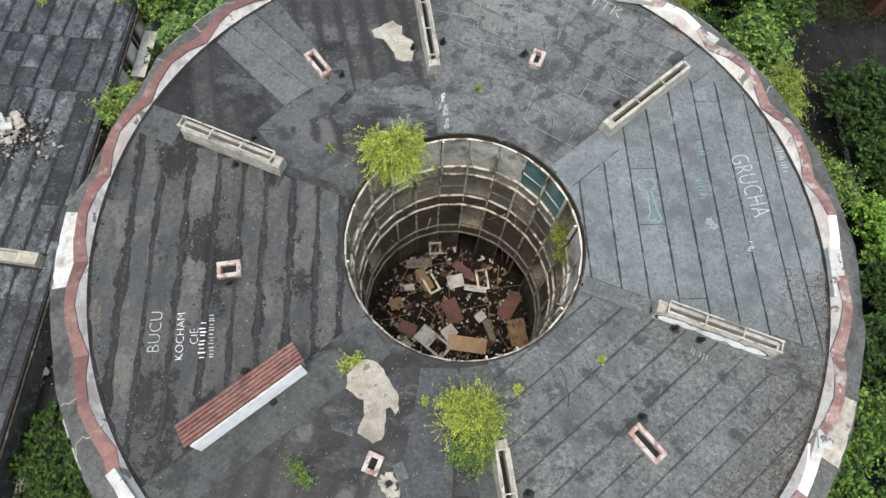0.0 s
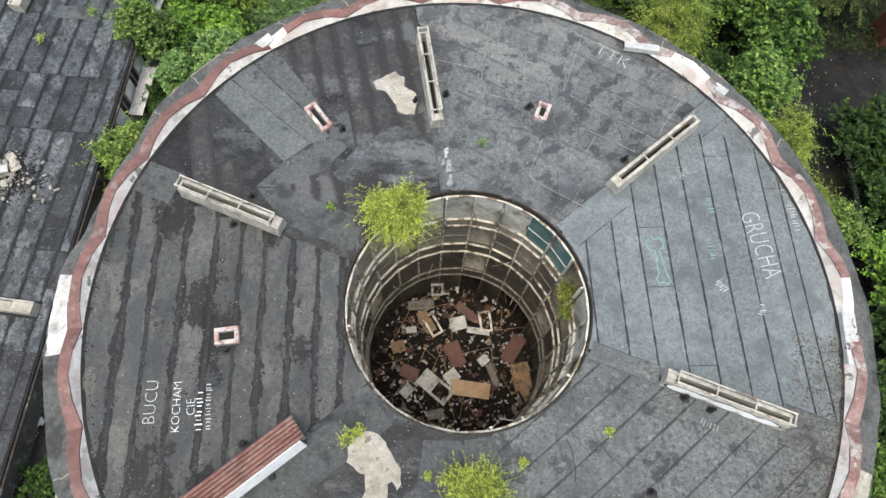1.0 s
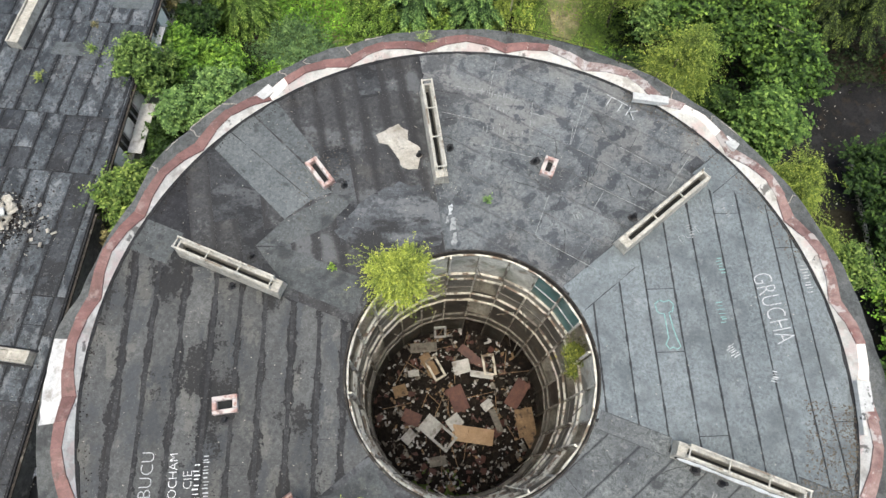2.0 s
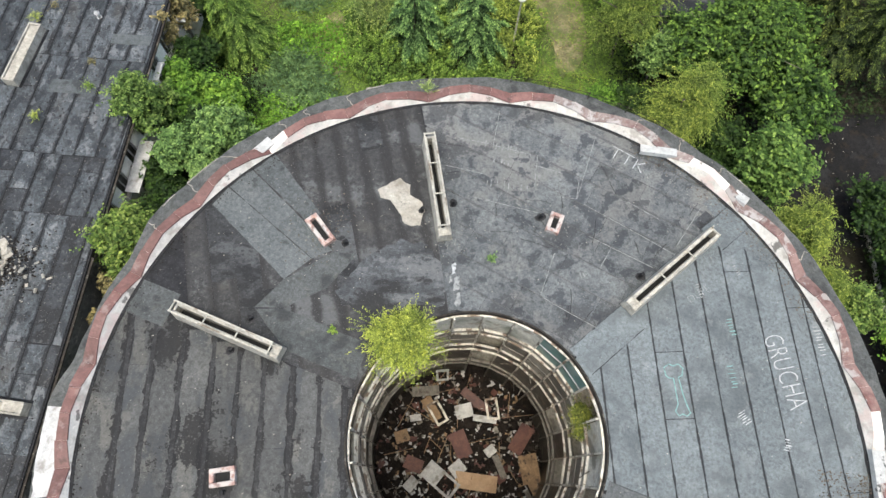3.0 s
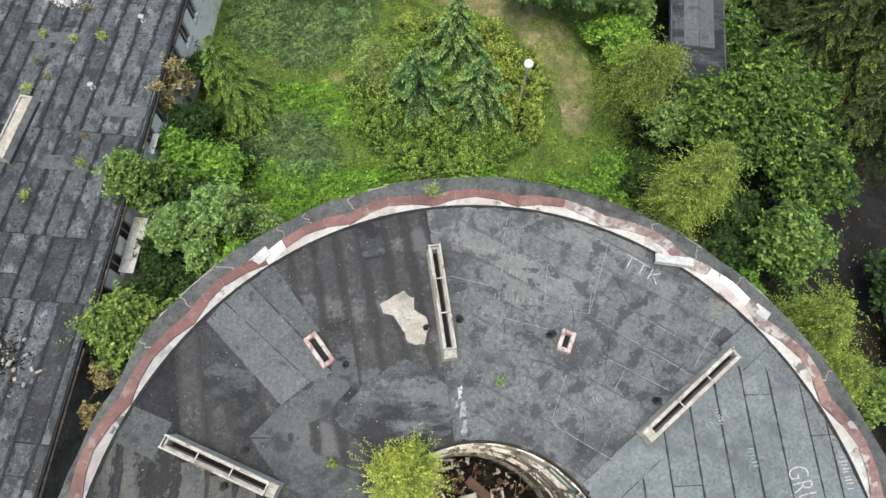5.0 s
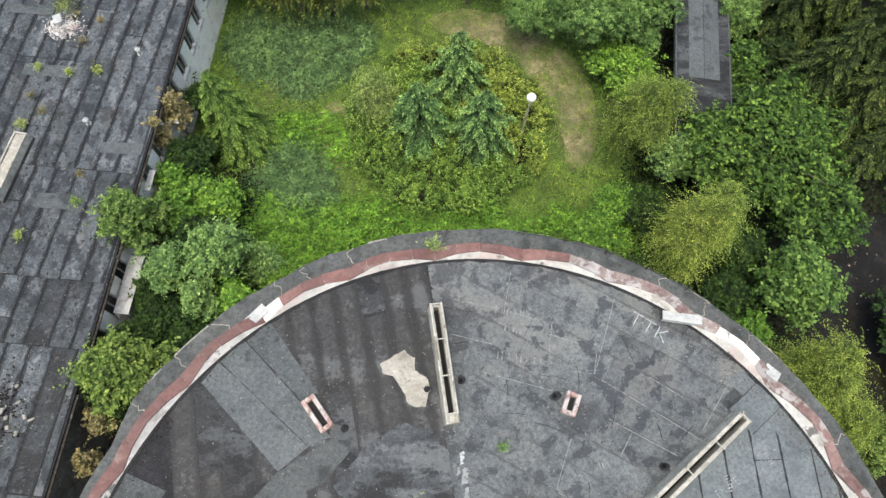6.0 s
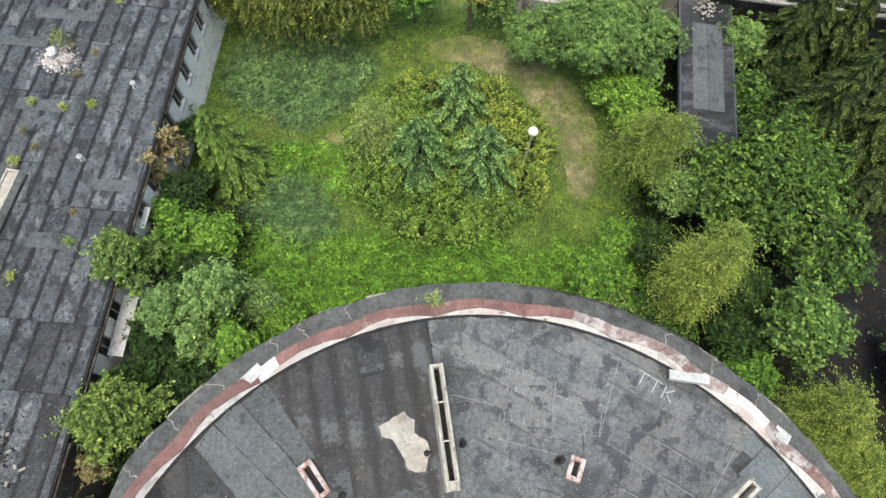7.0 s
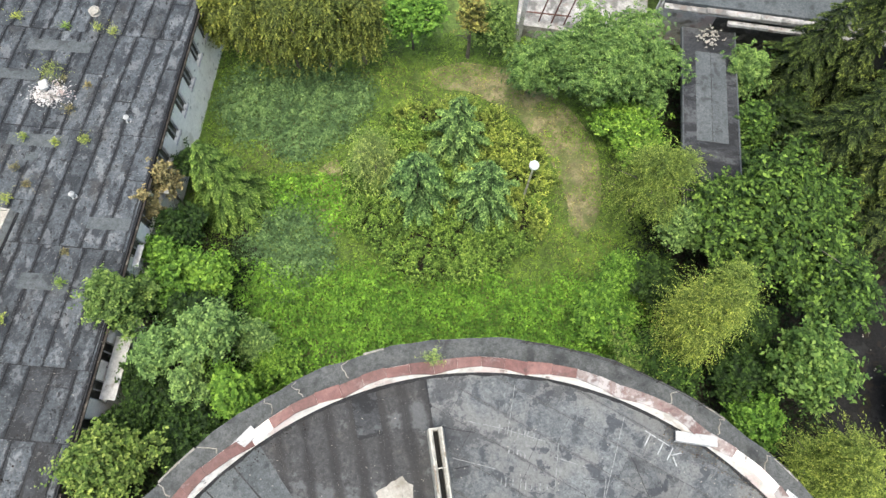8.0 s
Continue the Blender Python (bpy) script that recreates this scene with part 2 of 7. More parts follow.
M_red = surface("rusty_red_metal", (0.115, 0.05, 0.042), (0.185, 0.095, 0.082), 0.6, 1.2, 26, 0.2, metal=0.0, vary=0.2, grain=0.2,
                stains=(((0.2688, 0.2112, 0.192), 0.6, 1.5, 0.6, 0.72), ((0.0576, 0.032, 0.0256), 0.7, 2.2, 0.58, 0.7)))
M_peeled = surface("peeled_white_metal", (0.1382, 0.07834, 0.06912), (0.2534, 0.212, 0.1935), 0.7, 1.5, 24, 0.3, vary=0.18, grain=0.25,
                   stains=(((0.37, 0.345, 0.325), 0.85, 1.8, 0.48, 0.56), ((0.07373, 0.02765, 0.02304), 0.7, 1.3, 0.6, 0.7)))
M_pink = surface("peeled_pink_metal", (0.122, 0.056, 0.048), (0.215, 0.145, 0.13), 0.7, 1.5, 24, 0.3, vary=0.22, grain=0.25,
                 stains=(((0.32, 0.3, 0.28), 0.8, 1.8, 0.555, 0.61), ((0.07373, 0.02765, 0.02304), 0.7, 1.3, 0.58, 0.66)))
M_corr = surface("rusted_corrugated_sheet", (0.12, 0.046, 0.036), (0.215, 0.115, 0.095), 0.65, 1.4, 22, 0.25, grain=0.25,
                 stains=(((0.2048, 0.16, 0.1408), 0.6, 2.0, 0.56, 0.7),))
M_brick = surface("pink_brick", (0.255, 0.1445, 0.119), (0.391, 0.272, 0.238), 0.9, 3.0, 24, 0.4, grain=0.3,
                  stains=(((0.442, 0.408, 0.3825), 0.85, 2.2, 0.46, 0.54), ((0.102, 0.051, 0.0425), 0.7, 3.0, 0.58, 0.64)))
M_white = surface("white_paint", (0.336, 0.3318, 0.3234), (0.504, 0.4998, 0.4872), 0.7, 2.0, 20, 0.2, grain=0.2,
                  stains=(((0.1596, 0.1428, 0.1176), 0.7, 2.0, 0.55, 0.65),))
M_cream = surface("flaking_cream_steel", (0.45, 0.42, 0.345), (0.66, 0.63, 0.55), 0.6, 2.2, 30, 0.2, grain=0.25,
                  stains=(((0.12, 0.075, 0.045), 0.9, 1.8, 0.52, 0.58), ((0.06, 0.045, 0.035), 0.8, 0.6, 0.57, 0.64)))
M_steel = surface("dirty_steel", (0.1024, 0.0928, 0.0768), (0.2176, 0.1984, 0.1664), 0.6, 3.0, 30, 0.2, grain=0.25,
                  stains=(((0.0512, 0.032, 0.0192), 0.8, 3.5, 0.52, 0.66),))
M_frame = surface("flaking_cream_angle_iron", (0.3, 0.28, 0.235), (0.44, 0.42, 0.36), 0.6, 2.2, 30, 0.2, grain=0.25, stains=(((0.12, 0.085, 0.055), 0.85, 1.8, 0.55, 0.61),))
M_rim = surface("rusty_rim", (0.016, 0.013, 0.011), (0.045, 0.038, 0.031), 0.8, 2.5, 26, 0.4, grain=0.4, stains=(((0.12, 0.11, 0.095), 0.8, 1.6, 0.62, 0.68),), gloss=0.25)
M_panel_top = surface("grimy_frosted_pane", (0.36, 0.345, 0.29), (0.62, 0.6, 0.53), 0.5, 0.8, 16, 0.1, vary=0.25, grain=0.3,
                      stains=(((0.12, 0.11, 0.085), 0.8, 0.9, 0.54, 0.62), ((0.22, 0.16, 0.1), 0.6, 1.6, 0.57, 0.65), ((0.13, 0.15, 0.1), 0.6, 0.6, 0.56, 0.64)))
# opaque panes: the dark rooms behind them are put into these colours
M_panel_mid = surface("dim_pane", (0.06, 0.055, 0.045), (0.25, 0.235, 0.195), 0.4, 0.8, 16, 0.1, vary=0.45, grain=0.35,
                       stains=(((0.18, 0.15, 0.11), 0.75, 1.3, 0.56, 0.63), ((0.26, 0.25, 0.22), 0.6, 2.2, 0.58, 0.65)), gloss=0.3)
M_panel_dark = surface("dark_pane", (0.018, 0.016, 0.012), (0.085, 0.077, 0.062), 0.4, 0.8, 16, 0.1, vary=0.45, grain=0.35,
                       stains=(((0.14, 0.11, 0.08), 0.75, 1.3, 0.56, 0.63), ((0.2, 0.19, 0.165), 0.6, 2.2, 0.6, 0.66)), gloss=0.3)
M_teal = surface("teal_pane", (0.03, 0.105, 0.1), (0.08, 0.18, 0.165), 0.3, 1.0, 12, 0.05, vary=0.1, grain=0.2, stains=(((0.2, 0.22, 0.2), 0.5, 1.4, 0.56, 0.66), ((0.03, 0.045, 0.03), 0.7, 0.9, 0.58, 0.66)))
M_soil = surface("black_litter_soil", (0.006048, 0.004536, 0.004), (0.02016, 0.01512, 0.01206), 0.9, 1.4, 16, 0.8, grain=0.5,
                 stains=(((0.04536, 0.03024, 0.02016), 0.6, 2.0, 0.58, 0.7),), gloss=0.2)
M_dirt = surface("brown_roof_dirt", (0.045, 0.034, 0.024), (0.11, 0.088, 0.062), 0.95, 2.0, 16, 0.6, grain=0.4)
# near black: the darkness inside openings is this filler's colour
M_hole = surface("dark_shaft", (0.006, 0.006, 0.006), (0.012, 0.012, 0.012), 0.9)
M_asphalt = surface("dark_asphalt", (0.0064, 0.00624, 0.0064), (0.016, 0.0152, 0.0152), 0.9, 0.4, 26, 0.5, grain=0.45,
                    stains=(((0.032, 0.032, 0.032), 0.5, 0.7, 0.55, 0.65), ((0.024, 0.0176, 0.0112), 0.7, 1.4, 0.56, 0.66)), gloss=0.2)
M_chalk = surface("chalk_white_paint", (0.2944, 0.3059, 0.3059), (0.3887, 0.4002, 0.4002), 0.8, 4.0, 40, 0.1, grain=0.25, stains=(((0.05888, 0.06474, 0.07061), 0.8, 9.0, 0.56, 0.66),))
M_chalk_g = surface("faded_green_paint", (0.1268, 0.2415, 0.231), (0.1725, 0.288, 0.27), 0.8, 4.0, 40, 0.1, grain=0.25, stains=(((0.0576, 0.0633, 0.06915), 0.8, 9.0, 0.55, 0.66),))
M_chalk_f = surface("faint_grey_paint", (0.19, 0.197, 0.196), (0.25, 0.256, 0.252), 0.8, 4.0, 40, 0.1, grain=0.25, stains=(((0.0544, 0.0598, 0.0653), 0.8, 7.0, 0.5, 0.62),))
M_patch = surface("bare_screed", (0.25, 0.226, 0.185), (0.36, 0.34, 0.3), 0.9, 0.6, 16, 0.3, grain=0.2,
                  stains=(((0.16, 0.142, 0.112), 0.75, 0.9, 0.52, 0.62), ((0.46, 0.42, 0.365), 0.7, 0.7, 0.55, 0.68), ((0.07, 0.068, 0.065), 0.7, 3.0, 0.63, 0.68)), speck=0.2)
M_bright = surface("fresh_white_spray", (0.68, 0.68, 0.67), (0.82, 0.82, 0.81), 0.7, 2.0, 20, 0.1, grain=0.1)
M_crumble = surface("crumbling_eave_plaster", (0.2, 0.192, 0.178), (0.43, 0.415, 0.39), 0.9, 1.1, 18, 0.5, grain=0.3, stains=(((0.09, 0.085, 0.078), 0.8, 0.9, 0.52, 0.6), ((0.2, 0.15, 0.12), 0.5, 1.7, 0.57, 0.66)))
M_parapet = surface("white_parapet_plaster", (0.56, 0.52, 0.465), (0.78, 0.735, 0.675), 0.85, 1.3, 18, 0.4, grain=0.15, stains=(((0.34, 0.295, 0.25), 0.65, 1.6, 0.55, 0.64), ((0.6, 0.43, 0.39), 0.55, 0.9, 0.53, 0.63), ((0.11, 0.1, 0.088), 0.85, 1.3, 0.61, 0.65)))
M_wall = surface("whitewashed_wall", (0.76, 0.73, 0.67), (0.87, 0.84, 0.78), 0.85, 0.8, 18, 0.3, grain=0.1, stains=(((0.5, 0.46, 0.4), 0.6, 0.9, 0.57, 0.66), ((0.2, 0.18, 0.15), 0.8, 1.8, 0.63, 0.68)))
# litter taken near black: the shade under crowns is in this colour
M_floor = surface("shade_dark_litter", (0.01, 0.009, 0.006), (0.03, 0.026, 0.016), 0.95, 0.8, 16, 0.8, grain=0.5, gloss=0.2)
M_bark = surface("grey_bark", (0.064, 0.052, 0.04), (0.152, 0.132, 0.108), 0.9, 3.0, 18, 0.6, grain=0.4)
M_ply = surface("bare_plywood", (0.334, 0.213, 0.121), (0.464, 0.316, 0.195), 0.7, 1.2, 20, 0.2, grain=0.15, stains=(((0.186, 0.111, 0.065), 0.5, 1.6, 0.6, 0.75),))
M_ply_d = surface("stained_chipboard", (0.184, 0.115, 0.0576), (0.292, 0.192, 0.108), 0.75, 1.4, 20, 0.25, grain=0.3, stains=(((0.0461, 0.0307, 0.023), 0.85, 2.6, 0.56, 0.63),))
M_maroon = surface("maroon_board", (0.064, 0.01792, 0.0128), (0.1216, 0.0448, 0.0288), 0.6, 1.2, 20, 0.2, grain=0.3, vary=0.25)
M_grass = surface("overgrown_grass", (0.05, 0.085, 0.014), (0.1, 0.15, 0.03), 0.95, 0.35, 9, 0.8, grain=0.5,
                  stains=(((0.1, 0.095, 0.0425), 0.75, 0.16, 0.56, 0.66), ((0.015, 0.025, 0.007), 0.7, 0.5, 0.56, 0.7)))
M_dry = surface("dry_trodden_grass", (0.14, 0.13, 0.06), (0.225, 0.195, 0.105), 0.95, 0.6, 9, 0.8, grain=0.45,
                stains=(((0.07, 0.1, 0.025), 0.8, 0.7, 0.48, 0.58),))
L_oak = foliage("broad_green_leaves", (0.014, 0.033, 0.007), (0.034, 0.072, 0.015), (0.098, 0.168, 0.042))
# much deeper greens: shade in the gaps between bushes is in the colour
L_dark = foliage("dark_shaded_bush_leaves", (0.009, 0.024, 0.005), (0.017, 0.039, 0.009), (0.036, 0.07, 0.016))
L_elder = foliage("pale_elder_leaves", (0.042, 0.08, 0.02), (0.08, 0.13, 0.038), (0.155, 0.21, 0.08))
L_blue = foliage("blue_green_leaves", (0.045, 0.09, 0.034), (0.088, 0.155, 0.062), (0.17, 0.26, 0.12))
L_birch = foliage("yellow_green_birch_leaves", (0.072, 0.114, 0.027), (0.16, 0.214, 0.056), (0.3, 0.355, 0.12), 0.7, 0.14)
L_sapl = foliage("bright_birch_leaves", (0.15, 0.19, 0.04), (0.24, 0.285, 0.07), (0.38, 0.42, 0.14))
L_spruce = foliage("blue_green_spruce_needles", (0.027, 0.064, 0.025), (0.092, 0.17, 0.064), (0.255, 0.37, 0.16), 0.7, 0.03)
L_spruce_d = foliage("dark_spruce_needles", (0.012, 0.021, 0.005), (0.032, 0.05, 0.012), (0.115, 0.145, 0.042), 0.7, 0.03)
L_conifer = foliage("fresh_conifer_sprays", (0.042, 0.084, 0.017), (0.08, 0.142, 0.033), (0.165, 0.235, 0.076), 0.7, 0.06)
L_thuja = foliage("bronze_thuja_sprays", (0.045, 0.058, 0.014), (0.1, 0.124, 0.032), (0.21, 0.225, 0.07), 0.7, 0.06)
L_hedge = foliage("yellow_green_shrub_leaves", (0.076, 0.143, 0.028), (0.15, 0.235, 0.052), (0.26, 0.345, 0.1), even=0.05)
L_gold = foliage("yellowing_shrub_leaves", (0.1, 0.15, 0.032), (0.178, 0.236, 0.058), (0.285, 0.335, 0.112), even=0.15)
L_ivy = foliage("dull_ground_cover_leaves", (0.06, 0.113, 0.055), (0.1, 0.17, 0.086), (0.17, 0.255, 0.14), even=0.4)
L_nettle = foliage("bright_ground_cover_leaves", (0.072, 0.162, 0.021), (0.13, 0.26, 0.039), (0.215, 0.36, 0.074), even=0.45)
L_lush = foliage("fresh_bush_leaves", (0.04, 0.094, 0.014), (0.08, 0.165, 0.027), (0.15, 0.255, 0.056))
L_fresh = foliage("pale_fresh_leaves", (0.026, 0.06, 0.015), (0.056, 0.108, 0.03), (0.13, 0.205, 0.073))
L_sumac = foliage("long_drooping_leaves", (0.05, 0.105, 0.03), (0.112, 0.19, 0.064), (0.22, 0.315, 0.135))
L_pale = foliage("grey_green_feathery_leaves", (0.11, 0.165, 0.06), (0.17, 0.24, 0.1), (0.27, 0.34, 0.16))
L_dead = foliage("brownish_dying_leaves", (0.1, 0.085, 0.03), (0.17, 0.16, 0.06), (0.24, 0.26, 0.1))
L_grass = foliage("rough_grass_blades", (0.098, 0.175, 0.022), (0.175, 0.27, 0.044), (0.28, 0.375, 0.084), even=0.5)
L_straw = foliage("straw_grass_blades", (0.12, 0.11, 0.045), (0.22, 0.2, 0.09), (0.34, 0.3, 0.15))
# near black: the shade under crowns is put into these leaf greens
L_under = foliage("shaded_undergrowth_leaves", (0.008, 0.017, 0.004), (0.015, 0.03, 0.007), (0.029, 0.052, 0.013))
L_rust = foliage("rusty_dry_growth", (0.08, 0.066, 0.042), (0.15, 0.128, 0.086), (0.24, 0.215, 0.145))


# ---- building blocks ----
def mesh_ob(name, verts, faces, material, parent=None, label="", kind="", smooth=False, uv=None):
    me = bpy.data.meshes.new(name)
    me.from_pydata([tuple(v) for v in verts], [], faces)
    me.update()
    if uv:
        layer = me.uv_layers.new(name="UVMap")
        layer.data.foreach_set("uv", [c for lp in me.loops for c in uv[lp.vertex_index]])
    if material:
        me.materials.append(material)
    if smooth:
        me.shade_smooth()
    ob = new(name, me)
    ob.parent = parent
    return tagged(ob, label, kind=kind)


def part(name, bm, material, parent, label="", kind=""):
    me = bpy.data.meshes.new(name)
    bmesh.ops.recalc_face_normals(bm, faces=bm.faces[:])
    bm.to_mesh(me)
    bm.free()
    me.materials.append(material)
    ob = new(name, me)
    ob.parent = parent
    return tagged(ob, label, kind=kind)


def thing(name, label, category, group="", kind="", at=None):
    ob = new(name)
    ob.empty_display_size = 0.3
    if at is not None:
        ob.matrix_basis = at
    return tagged(ob, label, category, group, kind)


def box(bm, x0, x1, y0, y1, z0, z1, m=None, bevel=0.0):
    r = bmesh.ops.create_cube(bm, size=1.0)
    vs = r["verts"]
    t = Matrix.Translation(((x0 + x1) / 2, (y0 + y1) / 2, (z0 + z1) / 2)) @ Matrix.Diagonal((x1 - x0, y1 - y0, z1 - z0, 1))
    bmesh.ops.transform(bm, matrix=(m @ t) if m else t, verts=vs)
    if bevel:
        es = list({e for v in vs for e in v.link_edges})
        bmesh.ops.bevel(bm, geom=es, offset=bevel, segments=1, affect="EDGES")
    return bm


def boxbm(*a, **k):
    return box(bmesh.new(), *a, **k)


def tube(bm, pts, r0, r1=None, sides=6):
    """A tapered round bar along a polyline."""
    r1 = r0 if r1 is None else r1
    rings = []
    n = len(pts)
    for i, p in enumerate(pts):
        p = Vector(p)
        d = (Vector(pts[min(i + 1, n - 1)]) - Vector(pts[max(i - 1, 0)])).normalized()
        q = d.to_track_quat("Z", "Y")
        r = r0 + (r1 - r0) * i / max(n - 1, 1)
        rings.append([bm.verts.new(p + q @ Vector((r * math.cos(2 * math.pi * k / sides), r * math.sin(2 * math.pi * k / sides), 0))) for k in range(sides)])
    for a, b in zip(rings, rings[1:]):
        for k in range(sides):
            bm.faces.new((a[k], a[(k + 1) % sides], b[(k + 1) % sides], b[k]))
    bm.faces.new(rings[0][::-1])
    bm.faces.new(rings[-1])
    return bm


def polar(r, a, z=0.0):
    return Vector((CX + r * math.cos(radians(a)), CY + r * math.sin(radians(a)), z))


def ring(bm, prof, a0=0.0, a1=360.0, n=96):
    """Sweeps a closed profile of (radius, z), or of functions of the angle, round the centre."""
    full = abs(a1 - a0) >= 359.9
    rows = []
    for i in range(n if full else n + 1):
        a = a0 + (a1 - a0) * i / n
        rows.append([bm.verts.new(polar(p[0](a) if callable(p[0]) else p[0], a, p[1](a) if callable(p[1]) else p[1])) for p in prof])
    k = len(prof)
    for i in range(n):
        a, b = rows[i], rows[(i + 1) % len(rows)]
        for j in range(k):
            bm.faces.new((a[j], b[j], b[(j + 1) % k], a[(j + 1) % k]))
    if not full:
        bm.faces.new(rows[0])
        bm.faces.new(rows[-1][::-1])
    return bm


def ragged(poly, amp=0.06, step=0.12, seed=0.0):
    """A plan outline with torn edges."""
    out = []
    n = len(poly)
    for i in range(n):
        a, b = Vector(poly[i]), Vector(poly[(i + 1) % n])
        k = max(1, int((b - a).length / step))
        d = (b - a).normalized()
        for j in range(k):
            p = a.lerp(b, j / k)
            w = amp * (noise.noise((p.x * 3.1, p.y * 3.1, seed)) + 0.6 * noise.noise((p.x * 9.0, p.y * 9.0, seed)))
            out.append((p.x - d.y * w, p.y + d.x * w))
    return out


def slab(bm, poly, z0, z1):
    """A flat prism on a plan outline."""
    lo = [bm.verts.new((x, y, z0)) for x, y in poly]
    hi = [bm.verts.new((x, y, z1)) for x, y in poly]
    n = len(poly)
    bm.faces.new(hi)
    bm.faces.new(lo[::-1])
    for i in range(n):
        bm.faces.new((lo[i], lo[(i + 1) % n], hi[(i + 1) % n], hi[i]))
    return bm


# ---- ground ----
def hill(x, y):
    return 0.12 * noise.noise((x * 0.12, y * 0.12, 3.1)) + 0.05 * noise.noise((x * 0.5, y * 0.5, 1.0))


def make_ground():
    xs = [-900, -300, -120, -70] + [-45 + 1.5 * i for i in range(61)] + [70, 120, 300, 900]
    ys = [-900, -300, -100, -50] + [-22 + 1.5 * i for i in range(61)] + [90, 130, 300, 900]
    vs = [(x, y, G + hill(x, y)) for y in ys for x in xs]
    w = len(xs)
    fs = [(j * w + i, j * w + i + 1, (j + 1) * w + i + 1, (j + 1) * w + i) for j in range(len(ys) - 1) for i in range(w - 1)]
    tagged(mesh_ob("ground", vs, fs, M_grass, smooth=True), "overgrown green grass with dry patches round the buildings", "ground", kind="structure")


def sheet(name, poly, z, material, label, category):
    """A thin layer that follows the ground inside a plan outline."""
    bm = bmesh.new()
    vs = [bm.verts.new((x, y, z + hill(x, y))) for x, y in poly]
    lo = [bm.verts.new((x, y, z + hill(x, y) - 0.3)) for x, y in poly]
    cx, cy = sum(p[0] for p in poly) / len(poly), sum(p[1] for p in poly) / len(poly)
    c = bm.verts.new((cx, cy, z + hill(cx, cy)))
    for i in range(len(poly)):
        j = (i + 1) % len(poly)
        bm.faces.new((vs[i], vs[j], c))
        bm.faces.new((lo[j], vs[j], vs[i], lo[i]))
    return tagged(part(name, bm, material, None), label, category, kind="structure")


make_ground()


# ---- round building ----
building = thing("round_building", "abandoned round building with flat black felt roof and central well", "building")


def lip(a):
    """Radius of the eave's outer edge: uneven, and cut back beside the low building."""
    t = max(0.0, 1.0 - abs(a % 360 - 163.0) / 14.0)
    return 15.15 + 0.06 * noise.noise((a * 0.3, 0, 0)) + 0.03 * math.sin(radians((a - 84.8) * 25)) - 0.36 * min(1.0, 2.2 * t)


def make_shell():
    part("outer_wall", ring(bmesh.new(), ((14.0, G - 0.3), (14.0, 12.3), (13.7, 12.3), (13.7, G - 0.3)), n=96), M_plaster, building, "stained white plaster wall")
    roof = part("roof", ring(bmesh.new(), ((RI + 0.02, 12.2), (14.05, 12.2), (14.05, RZ - 0.012), (RI + 0.02, RZ - 0.012)), n=120), M_bitumen, building, "flat roof covered in black bitumen felt strips")
    eave = part("eave", ring(bmesh.new(), ((14.05, 12.28), (lambda a: lip(a) - 0.02, 12.3), (lip, 12.44), (14.05, 12.6)), n=360), M_felt_eave, building, "projecting felt-covered eave outside the parapet")
    for z in (9.35, 6.05, 2.35):
        part("floor_slab", ring(bmesh.new(), ((RI + 0.12, z), (13.7, z), (13.7, z + 0.3), (RI + 0.12, z + 0.3)), n=72), M_concrete, building)
    return roof, eave


roof, eave = make_shell()


BAY, BAY0 = 14.4, 84.8


def crest(a):
    """The parapet's height over the roof rises to a low arch in each of its 25 bays."""
    u = ((a - BAY0) / BAY) % 1.0
    return 0.05 + (0.44 + 0.1 * noise.noise((math.floor((a - BAY0) / BAY) * 3.3, 1.0, 0))) * math.sin(math.pi * u) ** 1.15


def chord(a, n=4):
    """The crest in straight lengths, n to a bay."""
    s = BAY / n
    k = math.floor((a - BAY0) / s + 1e-6)
    t = (a - BAY0) / s - k
    return crest(BAY0 + k * s) * (1 - t) + crest(BAY0 + (k + 1) * s) * t


